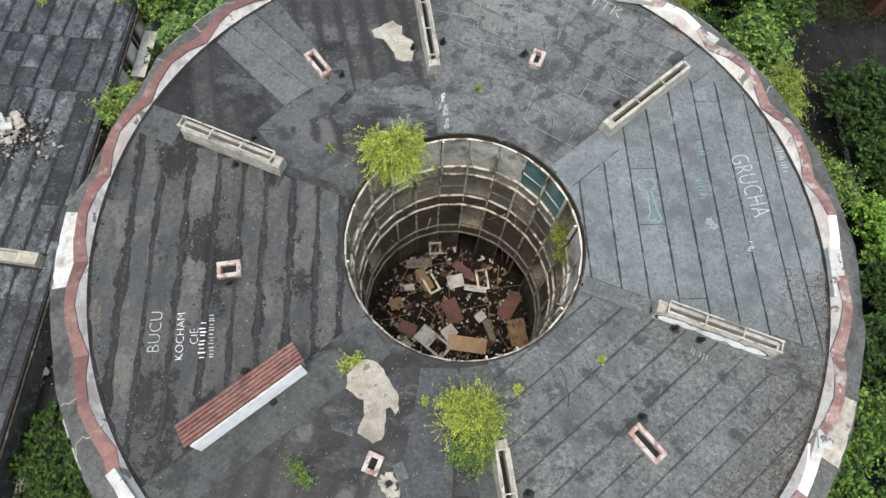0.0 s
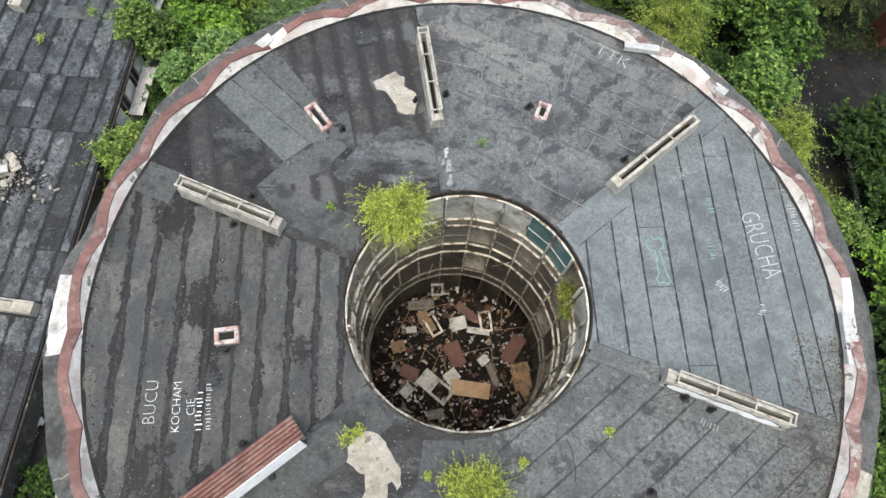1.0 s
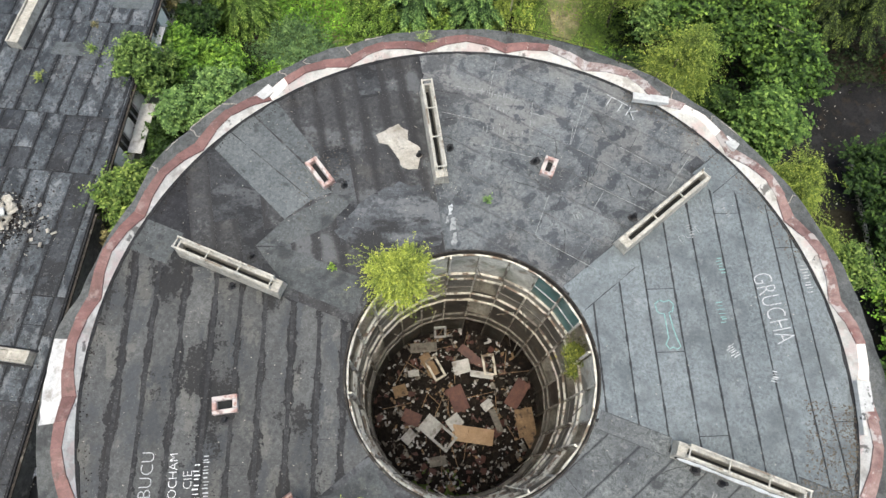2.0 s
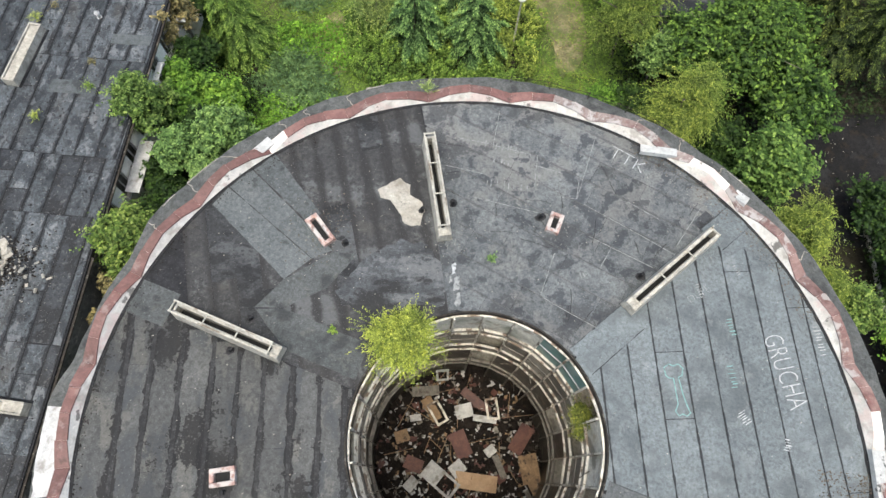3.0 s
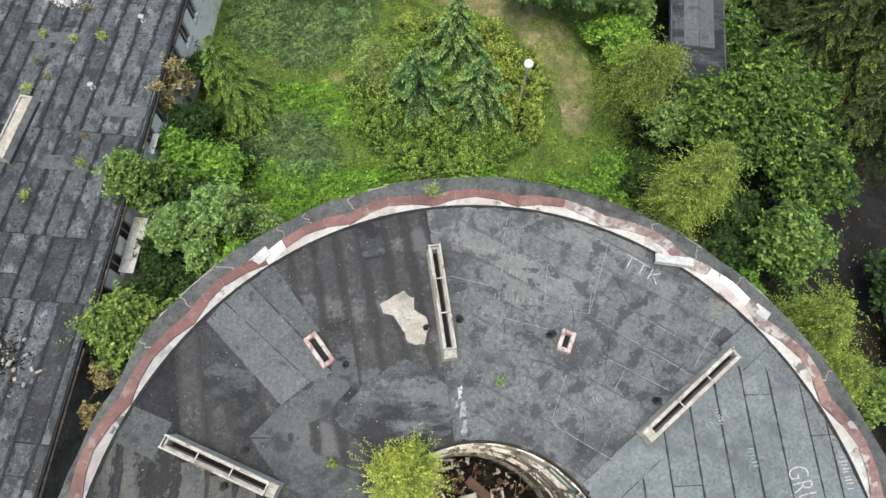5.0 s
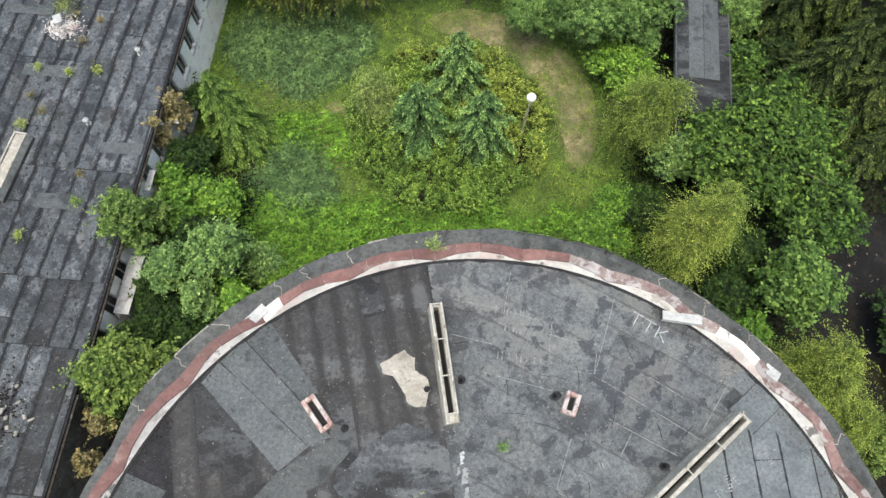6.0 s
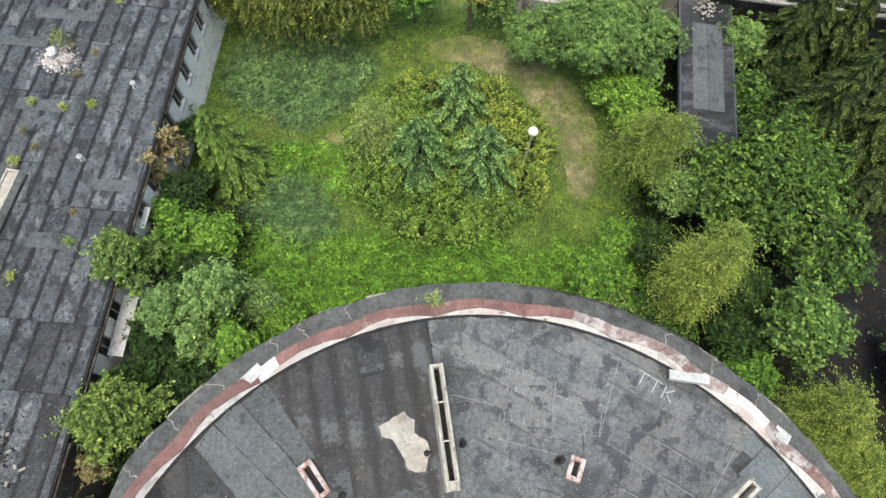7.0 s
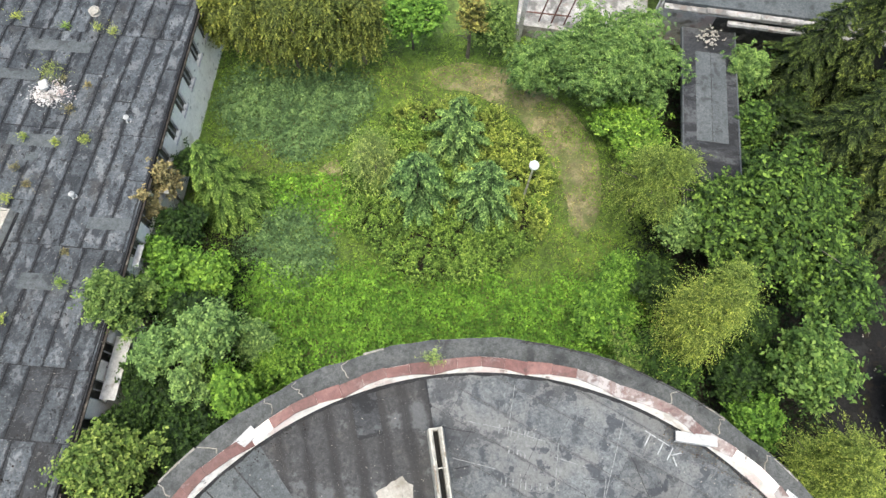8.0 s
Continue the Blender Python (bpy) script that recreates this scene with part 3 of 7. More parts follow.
def make_parapet():
    bm = ring(bmesh.new(), ((RW - 0.06, RZ - 0.03), (lambda a: RW - 0.04 + 0.32 * chord(a), lambda a: RZ + chord(a)), (14.28, lambda a: RZ + chord(a) - 0.02), (14.3, 12.5)), a0=BAY0, a1=BAY0 + 360, n=200)
    part("parapet", bm, M_parapet, building, "white plastered parapet in low arches, stained and peeling")
    s = BAY / 4
    for i in range(100):
        a0 = BAY0 + i * s
        mid = (a0 + s / 2) % 360
        if 46 < mid < 52 or 123 < mid < 128 or mid < 7 or mid > 357 or 322 < mid < 331 or 217 < mid < 222:
            continue
        pale = mid < 62 or mid > 300 or 64 < mid < 78
        lift = RZ + 0.03 + 0.012 * rng.random()
        wob = 0.03 * rng.uniform(-1, 1)
        prof = ((lambda a: RW - 0.05 + 0.32 * chord(a) + wob * 0.5, lambda a: lift + chord(a) - 0.05), (lambda a: RW - 0.04 + 0.32 * chord(a) + wob * 0.5, lambda a: lift + chord(a)), (14.29 + wob, lambda a: lift + chord(a) - 0.01), (14.32 + wob, lambda a: lift + chord(a) - 0.2))
        part("coping_sheet", ring(bmesh.new(), prof, a0 + 0.012, a0 + s - 0.012, 2), M_peeled if 38 < mid < 78 else M_pink if pale else M_red, building, "peeled coping sheet, pinkish with white paint" if pale else "")
    # loose white flashing lying on the parapet
    for a, r, l, w, tilt, yaw in ((57.8, 13.75, 1.5, 0.36, 6, 26), (42.6, 14.3, 0.6, 0.42, 10, 8), (129.0, 14.15, 1.1, 0.4, -6, 10), (331, 14.15, 0.6, 0.5, 12, 25), (356.5, 13.98, 1.9, 0.5, 4, 0), (328.6, 14.1, 1.1, 0.36, 8, 6), (219.5, 14.05, 1.2, 0.36, 6, 4)):
        m = Matrix.Translation(polar(r, a, RZ + crest(a) + 0.07)) @ pose(0, 0, 0, 0, 0, a + 90 + yaw) @ pose(0, 0, 0, tilt, 0, 0)
        bm = bmesh.new()
        box(bm, -l / 2, l / 2, -w / 2, w / 2, -0.015, 0.015, m)
        box(bm, -l / 2, l / 2, w / 2 - 0.02, w / 2, -0.2, -0.015, m)
        part("loose_flashing", bm, M_concrete_w, building, "loose white metal flashing")
    # pale bare stretches and cracked mortar on the eave
    for a0, a1, r0, r1 in ((177.5, 189.0, 14.34, 15.12), (329.0, 338.5, 14.34, 15.1)):
        part("bare_eave", ring(bmesh.new(), ((r0, 12.5), (lambda a: r1 - 0.12 * abs(noise.noise((a * 0.7, 2, 0))), 12.42), (lambda a: r1 - 0.12 * abs(noise.noise((a * 0.7, 2, 0))), 12.47), (r0, 12.6)), a0, a1, 12), M_patch if a0 > 200 else M_white, building, "pale bare stretch of eave")


make_parapet()


def make_eave_marks():
    """Pale mortar cracks and bare lips on the eave, and the rusty wire rail on the garden side."""
    rg = random.Random(21)
    for a in (112, 119, 124, 133, 141, 149, 205, 211, 228, 63, 55, 47, 30):
        pts = []
        r, b = 14.45, a
        while r < 15.05:
            pts.append(polar(r, b, 12.6 - 0.145 * (r - 14.05) + 0.012))
            r += rg.uniform(0.08, 0.2)
            b += rg.uniform(-0.5, 0.5)
        pts.append(polar(15.1, b + rg.uniform(-1, 1), 12.46))
        part("mortar_crack", tube(bmesh.new(), pts, 0.022, 0.018, 4), M_patch, eave, "pale mortar crack")
    for a0, a1 in ((106, 109), (135, 141), (143.5, 146), (207, 209.5), (211, 214), (43, 47), (55, 58)):
        part("bare_lip", ring(bmesh.new(), ((15.1, 12.43), (15.2, 12.38), (lambda a: 15.17 + 0.05 * noise.noise((a, 0, 3)), 12.43), (lambda a: 15.12 + 0.05 * noise.noise((a * 1.3, 0, 0)), 12.47)), a0, a1, 10), M_patch, eave, "pale bare lip of the eave")
    for z in (0.22, 0.42):
        part("rail_wire", tube(bmesh.new(), [polar(15.02, 58 + k * 2.0, 12.44 + z + 0.02 * math.sin(k * 1.3)) for k in range(15)], 0.012, 0.012, 4), M_rim, eave, "rusty rail wire")
    for k in range(5):
        part("rail_post", tube(bmesh.new(), [polar(15.02, 59 + k * 6.5, 12.4), polar(15.04, 59 + k * 6.5, 12.95)], 0.02, 0.016, 5), M_rim, eave)


make_eave_marks()


def make_roof_grit():
    """Loose chips and grit strewn over the roof."""
    rg = random.Random(77)
    vs, fs = [], []
    spots = [(9.8, 129.2), (8.8, 70.3), (8.6, -110), (9.5, -48.7), (6.5, -115), (7.5, 98), (13.3, 50), (13.3, -35), (13.4, -150)]
    for k in range(1500):
        if k % 2:
            c = spots[k % len(spots)]
            p = polar(c[0] + rg.gauss(0, 0.7), c[1] + rg.gauss(0, 6))
        else:
            p = polar(math.sqrt(rg.uniform(5.0 ** 2, 13.5 ** 2)), rg.uniform(0, 360))
        s, a = rg.uniform(0.006, 0.028), rg.uniform(0, 6.28)
        o = len(vs)
        for q in range(4):
            vs.append((p.x + s * math.cos(a + q * 1.57), p.y + s * math.sin(a + q * 1.57) * 0.7, RZ + 0.01))
        vs.append((p.x, p.y, RZ + 0.02 + s * 0.7))
        fs += [(o + q, o + (q + 1) % 4, o + 4) for q in range(4)]
    tagged(mesh_ob("roof_grit", vs, fs, M_concrete, None, kind="stuff"), "pale chips and grit strewn over the felt roof", "grit")


make_roof_grit()


def strew(name, n, place, size, material, label, category, seed):
    """Small chips and crumbs that nobody could count, each a low four-sided point."""
    rg = random.Random(seed)
    vs, fs = [], []
    for k in range(n):
        x, y, z = place(rg)
        s, a = rg.uniform(*size), rg.uniform(0, 6.28)
        o = len(vs)
        for q in range(4):
            vs.append((x + s * math.cos(a + q * 1.57), y + s * math.sin(a + q * 1.57) * rg.uniform(0.4, 0.9), z))
        vs.append((x, y, z + s * 0.6))
        fs += [(o + q, o + (q + 1) % 4, o + 4) for q in range(4)]
    tagged(mesh_ob(name, vs, fs, material, None, kind="stuff"), label, category)


def on_ring(a0, a1, r0, r1):
    return lambda rg: tuple(polar(r1 - (r1 - r0) * rg.random() ** 1.7, rg.uniform(a0, a1), RZ + 0.012))


strew("roof_dirt", 3200, on_ring(-48, -3, 11.9, 13.72), (0.012, 0.05), M_dirt, "brown dirt and leaf crumbs along the parapet's foot", "dirt", 41)
strew("roof_dirt", 500, on_ring(20, 62, 13.1, 13.72), (0.012, 0.045), M_dirt, "brown dirt and leaf crumbs along the parapet's foot", "dirt", 42)
strew("roof_dirt", 600, on_ring(120, 230, 13.25, 13.72), (0.012, 0.045), M_soil, "black crumbs along the parapet's foot", "dirt", 43)
strew("roof_dirt", 260, lambda rg: tuple(polar(9.8 + rg.gauss(0, 0.55), 129.2 + rg.gauss(0, 4.5), RZ + 0.014)), (0.012, 0.04), M_dirt, "brick crumbs round a low vent box", "dirt", 44)
strew("low_roof_grit", 1300, lambda rg: (rg.uniform(-28, -17.4), rg.uniform(6, 46), 4.612), (0.01, 0.032), M_concrete, "pale chips strewn over the low felt roof", "grit", 45)
strew("low_roof_dirt", 1300, lambda rg: (rg.uniform(-28, -17.6), rg.uniform(4, 46), 4.612), (0.012, 0.06), M_soil, "black moss and tar crumbs on the low felt roof", "dirt", 46)


# ---- light well ----
well = thing("light_well", "round glazed light well with flaking cream steel framing and broken panes", "light well", at=pose(0, 0, 0))
BAND = ((10.0, 12.4), (6.95, 9.25), (3.1, 5.85), (G, 2.1))


def make_well():
    n, off = 24, 86.5
    bm = ring(bmesh.new(), ((RI - 0.03, 12.42), (RI + 0.04, 12.42), (lambda a: RI + 0.045 + 0.02 * noise.noise((a * 0.3, 0, 0)), 12.68), (RI - 0.01, 12.69)), n=n * 6)
    part("rim_kerb", bm, M_rim, well, "rusty rim flashing of the well")
    for z0, z1 in ((9.25, 10.0), (5.85, 6.95), (2.1, 3.1)):
        # spandrels, rails and mullions also take darker colours lower down
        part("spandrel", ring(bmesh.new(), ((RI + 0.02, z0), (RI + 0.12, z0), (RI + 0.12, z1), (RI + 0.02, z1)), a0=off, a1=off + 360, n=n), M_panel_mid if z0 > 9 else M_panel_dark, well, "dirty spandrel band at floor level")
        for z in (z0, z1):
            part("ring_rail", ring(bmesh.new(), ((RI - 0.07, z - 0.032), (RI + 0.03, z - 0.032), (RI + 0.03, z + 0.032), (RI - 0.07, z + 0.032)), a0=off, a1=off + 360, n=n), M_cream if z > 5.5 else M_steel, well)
    part("ring_rail", ring(bmesh.new(), ((RI - 0.07, 12.33), (RI + 0.03, 12.33), (RI + 0.03, 12.4), (RI - 0.07, 12.4)), a0=off, a1=off + 360, n=n), M_cream, well)
    for i in range(n):
        a = off + 15 * i
        for b, (z0, z1) in enumerate(BAND):
            if rng.random() < 0.06 and b:
                continue
            p, w = polar(RI - 0.03, a), 0.036
            m = Matrix.Translation(p) @ pose(0, 0, 0, 0, rng.uniform(-0.6, 0.6), a + rng.uniform(-2, 2))
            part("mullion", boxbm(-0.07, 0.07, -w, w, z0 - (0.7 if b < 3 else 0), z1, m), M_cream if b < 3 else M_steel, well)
            am = a + 7.5
            chord = 2 * RI * math.sin(radians(7.5))
            m2 = Matrix.Translation(polar(RI * math.cos(radians(7.5)) + 0.04, am)) @ pose(0, 0, 0, 0, 0, am)
            teal = b == 0 and i in (20, 21)
            if b == 0:
                if i in (19, 9) or (3 <= i <= 17 and rng.random() < 0.6):
                    continue
                mt = M_teal if teal else (M_panel_mid if 4 <= i <= 16 else M_panel_top)
            else:
                if rng.random() < 0.22:
                    continue
                # pane tone steps darker down the well, the unlit rooms painted in
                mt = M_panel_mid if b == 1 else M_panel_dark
            part("pane", boxbm(-0.012, 0.012, -chord / 2 + 0.05, chord / 2 - 0.05, z0 + 0.05, z1 - 0.05, m2), mt, well, "teal tinted pane" if teal else "")
            if b == 1 or teal:
                zz = z0 + (z1 - z0) * 0.42
                part("transom", boxbm(-0.05, 0.03, -chord / 2, chord / 2, zz - 0.025, zz + 0.025, m2), M_white if teal else M_steel, well)
    # bent and fallen bars
    for k in range(26):
        a = rng.uniform(0, 360)
        z = rng.choice((9.6, 6.5, 2.7, 10.8, 8.0, 4.5))
        p0, p1 = polar(RI - 0.12, a, z), polar(RI - rng.uniform(0.1, 0.5), a + rng.uniform(-14, 14), z - rng.uniform(0.3, 1.6))
        part("bent_bar", tube(bmesh.new(), [p0, (p0 + p1) / 2 + Vector((0, 0, -0.08)), p1], 0.025, 0.02, 5), M_cream if k % 2 else M_steel, well)


make_well()
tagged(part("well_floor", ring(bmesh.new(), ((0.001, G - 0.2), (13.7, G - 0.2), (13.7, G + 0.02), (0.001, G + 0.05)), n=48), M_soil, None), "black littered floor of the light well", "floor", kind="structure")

# ---- plan of the small things ----
PIPES = [(-3.69, 15.66), (-0.82, 17.15), (0.44, 17.5), (3.89, 17.07), (7.7, 14.78), (9.14, 5.41), (10.05, 5.01), (7.7, 2.27), (-7.06, 6.57), (-6.07, 3.42), (-4.94, 2.41), (3.72, -0.28), (-7.48, 11.36), (-6.93, 12.55)]
WEEDS = [(-2.55, 3.68, RZ, 0.34, L_sapl), (-2.2, 3.95, RZ, 0.25, L_sapl), (3.4, 3.07, RZ, 0.18, L_sapl), (6.4, 4.2, RZ, 0.16, L_sapl), (-3.88, 0.25, RZ, 0.42, L_elder), (-3.6, 0.0, RZ, 0.3, L_elder), (0.21, 2.56, RZ, 0.14, L_sapl), (1.95, 15.23, RZ, 0.2, L_ivy), (-3.86, 12.21, RZ, 0.14, L_hedge), (1.05, 2.52, RZ, 0.18, L_sapl),
         (-0.83, 22.75, 12.6, 0.42, L_pale),
         (-23.75, 40.2, 4.6, 0.72, L_sapl), (-23.1, 39.9, 4.6, 0.3, L_rust), (-22.2, 37.9, 4.6, 0.34, L_rust), (-23.4, 33.0, 4.6, 0.3, L_rust), (-21.6, 39.6, 4.6, 0.26, L_rust), (-20.4, 29.2, 4.6, 0.24, L_rust), (-24.3, 34.0, 4.6, 0.3, L_rust), (-20.87, 35.89, 4.6, 0.38, L_sapl), (-22.56, 35.7, 4.6, 0.3, L_sapl), (-24.37, 35.97, 4.6, 0.3, L_sapl), (-20.96, 43.45, 4.6, 0.36, L_sapl), (-23.92, 43.71, 4.6, 0.3, L_hedge), (-26.94, 44.18, 4.6, 0.4, L_sapl), (-20.18, 27.45, 4.6, 0.34, L_hedge), (-24.24, 32.1, 4.6, 0.4, L_sapl), (-21.97, 43.69, 4.6, 0.28, L_sapl), (-22.6, 25.4, 4.6, 0.35, L_sapl)]
SCRAWLS = [(9.75, 14.5, 0.6, 0.25, -70, M_chalk_f, 6), (10.8, 13.2, 0.7, 0.28, -80, M_chalk_g, 6), (10.75, 9.7, 0.5, 0.4, -60, M_chalk, 6), (9.6, 4.5, 0.7, 0.3, -25, M_chalk_f, 6), (11.3, 15.3, 0.5, 0.25, -60, M_chalk_f, 5), (10.6, 11.4, 0.9, 0.3, -82, M_chalk_g, 7),
           (1.7, 20.1, 1.5, 0.36, -9, M_chalk_f, 7), (2.0, 19.4, 0.8, 0.26, -9, M_chalk_f, 5), (1.7, 18.35, 1.9, 0.36, -6, M_chalk_f, 8), (5.45, 14.6, 0.4, 0.25, 20, M_chalk_f, 4)]
SHEETS = [
    ("felt_sheet", [(-9.04, 17.07), (-8.53, 17.85), (-4.94, 14.98), (-5.88, 14.13)], M_felt_grey2),
    ("felt_sheet", [(-8.5, 17.88), (-7.78, 18.74), (-5.29, 16.44), (-4.17, 15.35), (-4.92, 15.0)], M_felt_grey2),
    ("felt_sheet", [(-7.74, 18.78), (-6.97, 19.55), (-4.76, 16.87), (-5.25, 16.48)], M_felt_grey2),
    ("felt_sheet", [(-6.86, 12.98), (-5.9, 14.1), (-4.15, 15.3), (-3.2, 15.2), (-4.25, 13.83), (-5.74, 13.02)], M_felt_moss),
    ("felt_sheet", [(-6.82, 12.93), (-5.74, 12.98), (-4.69, 12.6), (-2.5, 11.75), (-2.9, 10.45), (-5.5, 11.42)], M_felt_moss),
    ("worn_felt", [(-3.9, 13.7), (-2.9, 15.1), (-1.6, 15.9), (-0.5, 15.7), (0.3, 14.6), (0.2, 13.3), (-1.2, 13.3), (-2.6, 12.6)], M_felt_mottle),
    ("felt_sheet", [(10.52, 17.97), (11.37, 18.52), (13.49, 15.82), (12.59, 15.2)], M_felt_e2),
    ("felt_sheet", [(10.0, 17.1), (10.6, 17.66), (10.94, 17.25), (10.35, 16.74)], M_felt_mottle),
    ("felt_sheet", [(0.03, 3.72), (1.32, 3.72), (1.21, -0.49), (-0.63, -0.54), (-0.19, 2.02)], M_bitumen2),
    ("felt_sheet", [(-0.7, -0.6), (1.2, -0.56), (1.3, -4.6), (-2.0, -4.2)], M_bitumen2),
    ("felt_sheet", [(-3.1, 2.2), (-2.1, 1.9), (-2.2, 1.35), (-2.9, 1.55)], M_felt_mottle),
]
DUST = [
    [(6.33, 20.89), (5.41, 17.94), (4.61, 18.0)], [(5.68, 17.71), (7.59, 16.63), (9.38, 15.57)], [(5.83, 16.33), (8.23, 15.14)], [(3.73, 19.38), (4.88, 19.06)],
    [(10.42, 17.79), (9.21, 16.01)], [(7.46, 17.9), (8.65, 17.19)], [(1.25, 17.84), (3.8, 17.27)], [(4.43, 15.58), (3.85, 13.91)],
    [(3.92, 13.78), (4.88, 13.23), (6.14, 12.56)], [(0.57, 20.52), (1.72, 20.33), (3.58, 19.86)], [(2.3, 21.91), (2.01, 20.1)], [(3.86, 19.87), (3.69, 18.31)],
    [(5.52, 18.7), (5.38, 17.93)], [(0.04, 19.23), (1.59, 18.91)], [(6.64, 15.86), (6.18, 15.05)],
]
PATCHES = [
    ([(-2.62, 18.0), (-2.27, 18.22), (-1.73, 18.55), (-1.35, 18.27), (-1.28, 17.86), (-0.89, 17.58), (-0.7, 17.13), (-0.84, 16.55), (-1.22, 16.48), (-1.52, 16.69), (-1.73, 17.16), (-2.09, 17.58), (-2.43, 17.68)], "bare pale screed where the felt is torn away"),
    ([(-2.06, 3.99), (-1.56, 3.9), (-1.25, 3.62), (-1.03, 3.23), (-0.71, 2.76), (-0.65, 2.29), (-0.78, 2.1), (-0.98, 2.37), (-1.17, 2.27), (-1.1, 1.62), (-1.21, 1.25), (-1.48, 1.14), (-1.78, 1.33), (-2.04, 1.45), (-1.97, 1.78), (-1.83, 2.07), (-1.92, 2.54), (-2.27, 2.75), (-2.54, 2.94), (-2.51, 3.38)], "long bare beige screed where the felt is torn away"),
]
FL = -0.12   # top of the rubbish in the well
BOARDS = [
    (2.45, 7.1, FL + 0.2, 2.25, 0.85, -6, 3, M_ply, "bare brown plywood board lying on the rubbish"),
    (5.3, 7.85, FL + 0.35, 1.0, 1.5, 12, 7, M_ply_d, "stained yellow-brown chipboard leaning on the rubbish"),
    (5.75, 6.9, FL + 0.2, 0.8, 0.8, 30, 5, M_ply_d, "stained chipboard piece on the rubbish"),
    (1.45, 7.75, FL + 0.25, 0.8, 0.7, 40, 4, M_white, "white board on the rubbish"),
    (1.75, 10.75, FL + 0.25, 0.95, 0.75, 15, 5, M_white, "white board on the rubbish"),
    (-0.4, 11.75, FL + 0.3, 1.5, 0.55, 6, -4, M_steel, "grey ribbed metal sheet on the rubbish"),
    (-0.05, 10.8, FL + 0.25, 0.6, 1.35, 32, 5, M_ply_d, "yellowed door leaf on the rubbish"),
    (2.4, 11.3, FL + 0.2, 1.9, 0.5, -38, 6, M_maroon, "maroon board on the rubbish"),
    (1.6, 9.0, FL + 0.2, 0.9, 1.4, 25, 8, M_maroon, "rust-brown board on the rubbish"),
    (4.85, 9.35, FL + 0.45, 0.8, 1.6, -28, 14, M_maroon, "rust-brown board leaning on the rubbish"),
    (-1.6, 9.3, FL + 0.25, 0.75, 0.65, 20, 8, M_ply_d, "brown board piece on the rubbish"),
    (-1.0, 6.9, FL + 0.3, 0.75, 0.55, 50, 10, M_white, "white board piece on the rubbish"),
    (2.9, 10.35, FL + 0.25, 1.3, 0.35, -6, 4, M_white, "white plank on the rubbish"),
    (3.7, 7.9, FL + 0.3, 0.35, 1.3, 25, 5, M_steel, "grey plank on the rubbish"),
    (-0.9, 7.9, FL + 0.25, 1.0, 0.7, -20, 6, M_maroon, "rust-brown board on the rubbish"),
    (0.6, 5.7, FL + 0.2, 0.9, 0.5, 12, 4, M_steel, "grey board on the rubbish"),
    (3.2, 8.7, FL + 0.25, 0.6, 0.5, 40, 6, M_white, "white board piece on the rubbish"),
    (-0.9, 10.3, FL + 0.2, 0.6, 0.35, 10, 5, M_white, "white scrap board on the rubbish"),
]
SASHES = [
    (0.55, 7.15, FL + 0.3, 1.0, 2.0, 52, 4, M_white, "white window sash half boarded, on the rubbish", 0.14, True),
    (0.3, 10.6, FL + 0.35, 0.7, 1.3, 32, 4, M_cream, "cream window sash on the rubbish"),
    (3.3, 10.9, FL + 0.3, 0.7, 1.2, 10, 8, M_cream, "cream window sash on the rubbish"),
    (0.5, 12.6, FL + 0.6, 0.7, 0.9, 5, 60, M_white, "white window sash leaning against the well's wall"),
]


# ---- roof ventilators and boxes ----
def at_polar(r, a, z):
    return Matrix.Translation(polar(r, a, z)) @ pose(0, 0, 0, 0, 0, a)


def battered(bm, x0, x1, yb0, yb1, yt0, yt1, z0, z1):
    """A length of wall along x whose sides lean: foot from yb0 to yb1, top from yt0 to yt1."""
    v = [bm.verts.new(p) for p in ((x0, yb0, z0), (x1, yb0, z0), (x1, yb1, z0), (x0, yb1, z0), (x0, yt0, z1), (x1, yt0, z1), (x1, yt1, z1), (x0, yt1, z1))]
    for f in ((3, 2, 1, 0), (4, 5, 6, 7), (0, 1, 5, 4), (1, 2, 6, 5), (2, 3, 7, 6), (3, 0, 4, 7)):
        bm.faces.new([v[k] for k in f])
    bmesh.ops.bevel(bm, geom=bm.edges[:], offset=0.018, segments=1, affect="EDGES")
    return bm


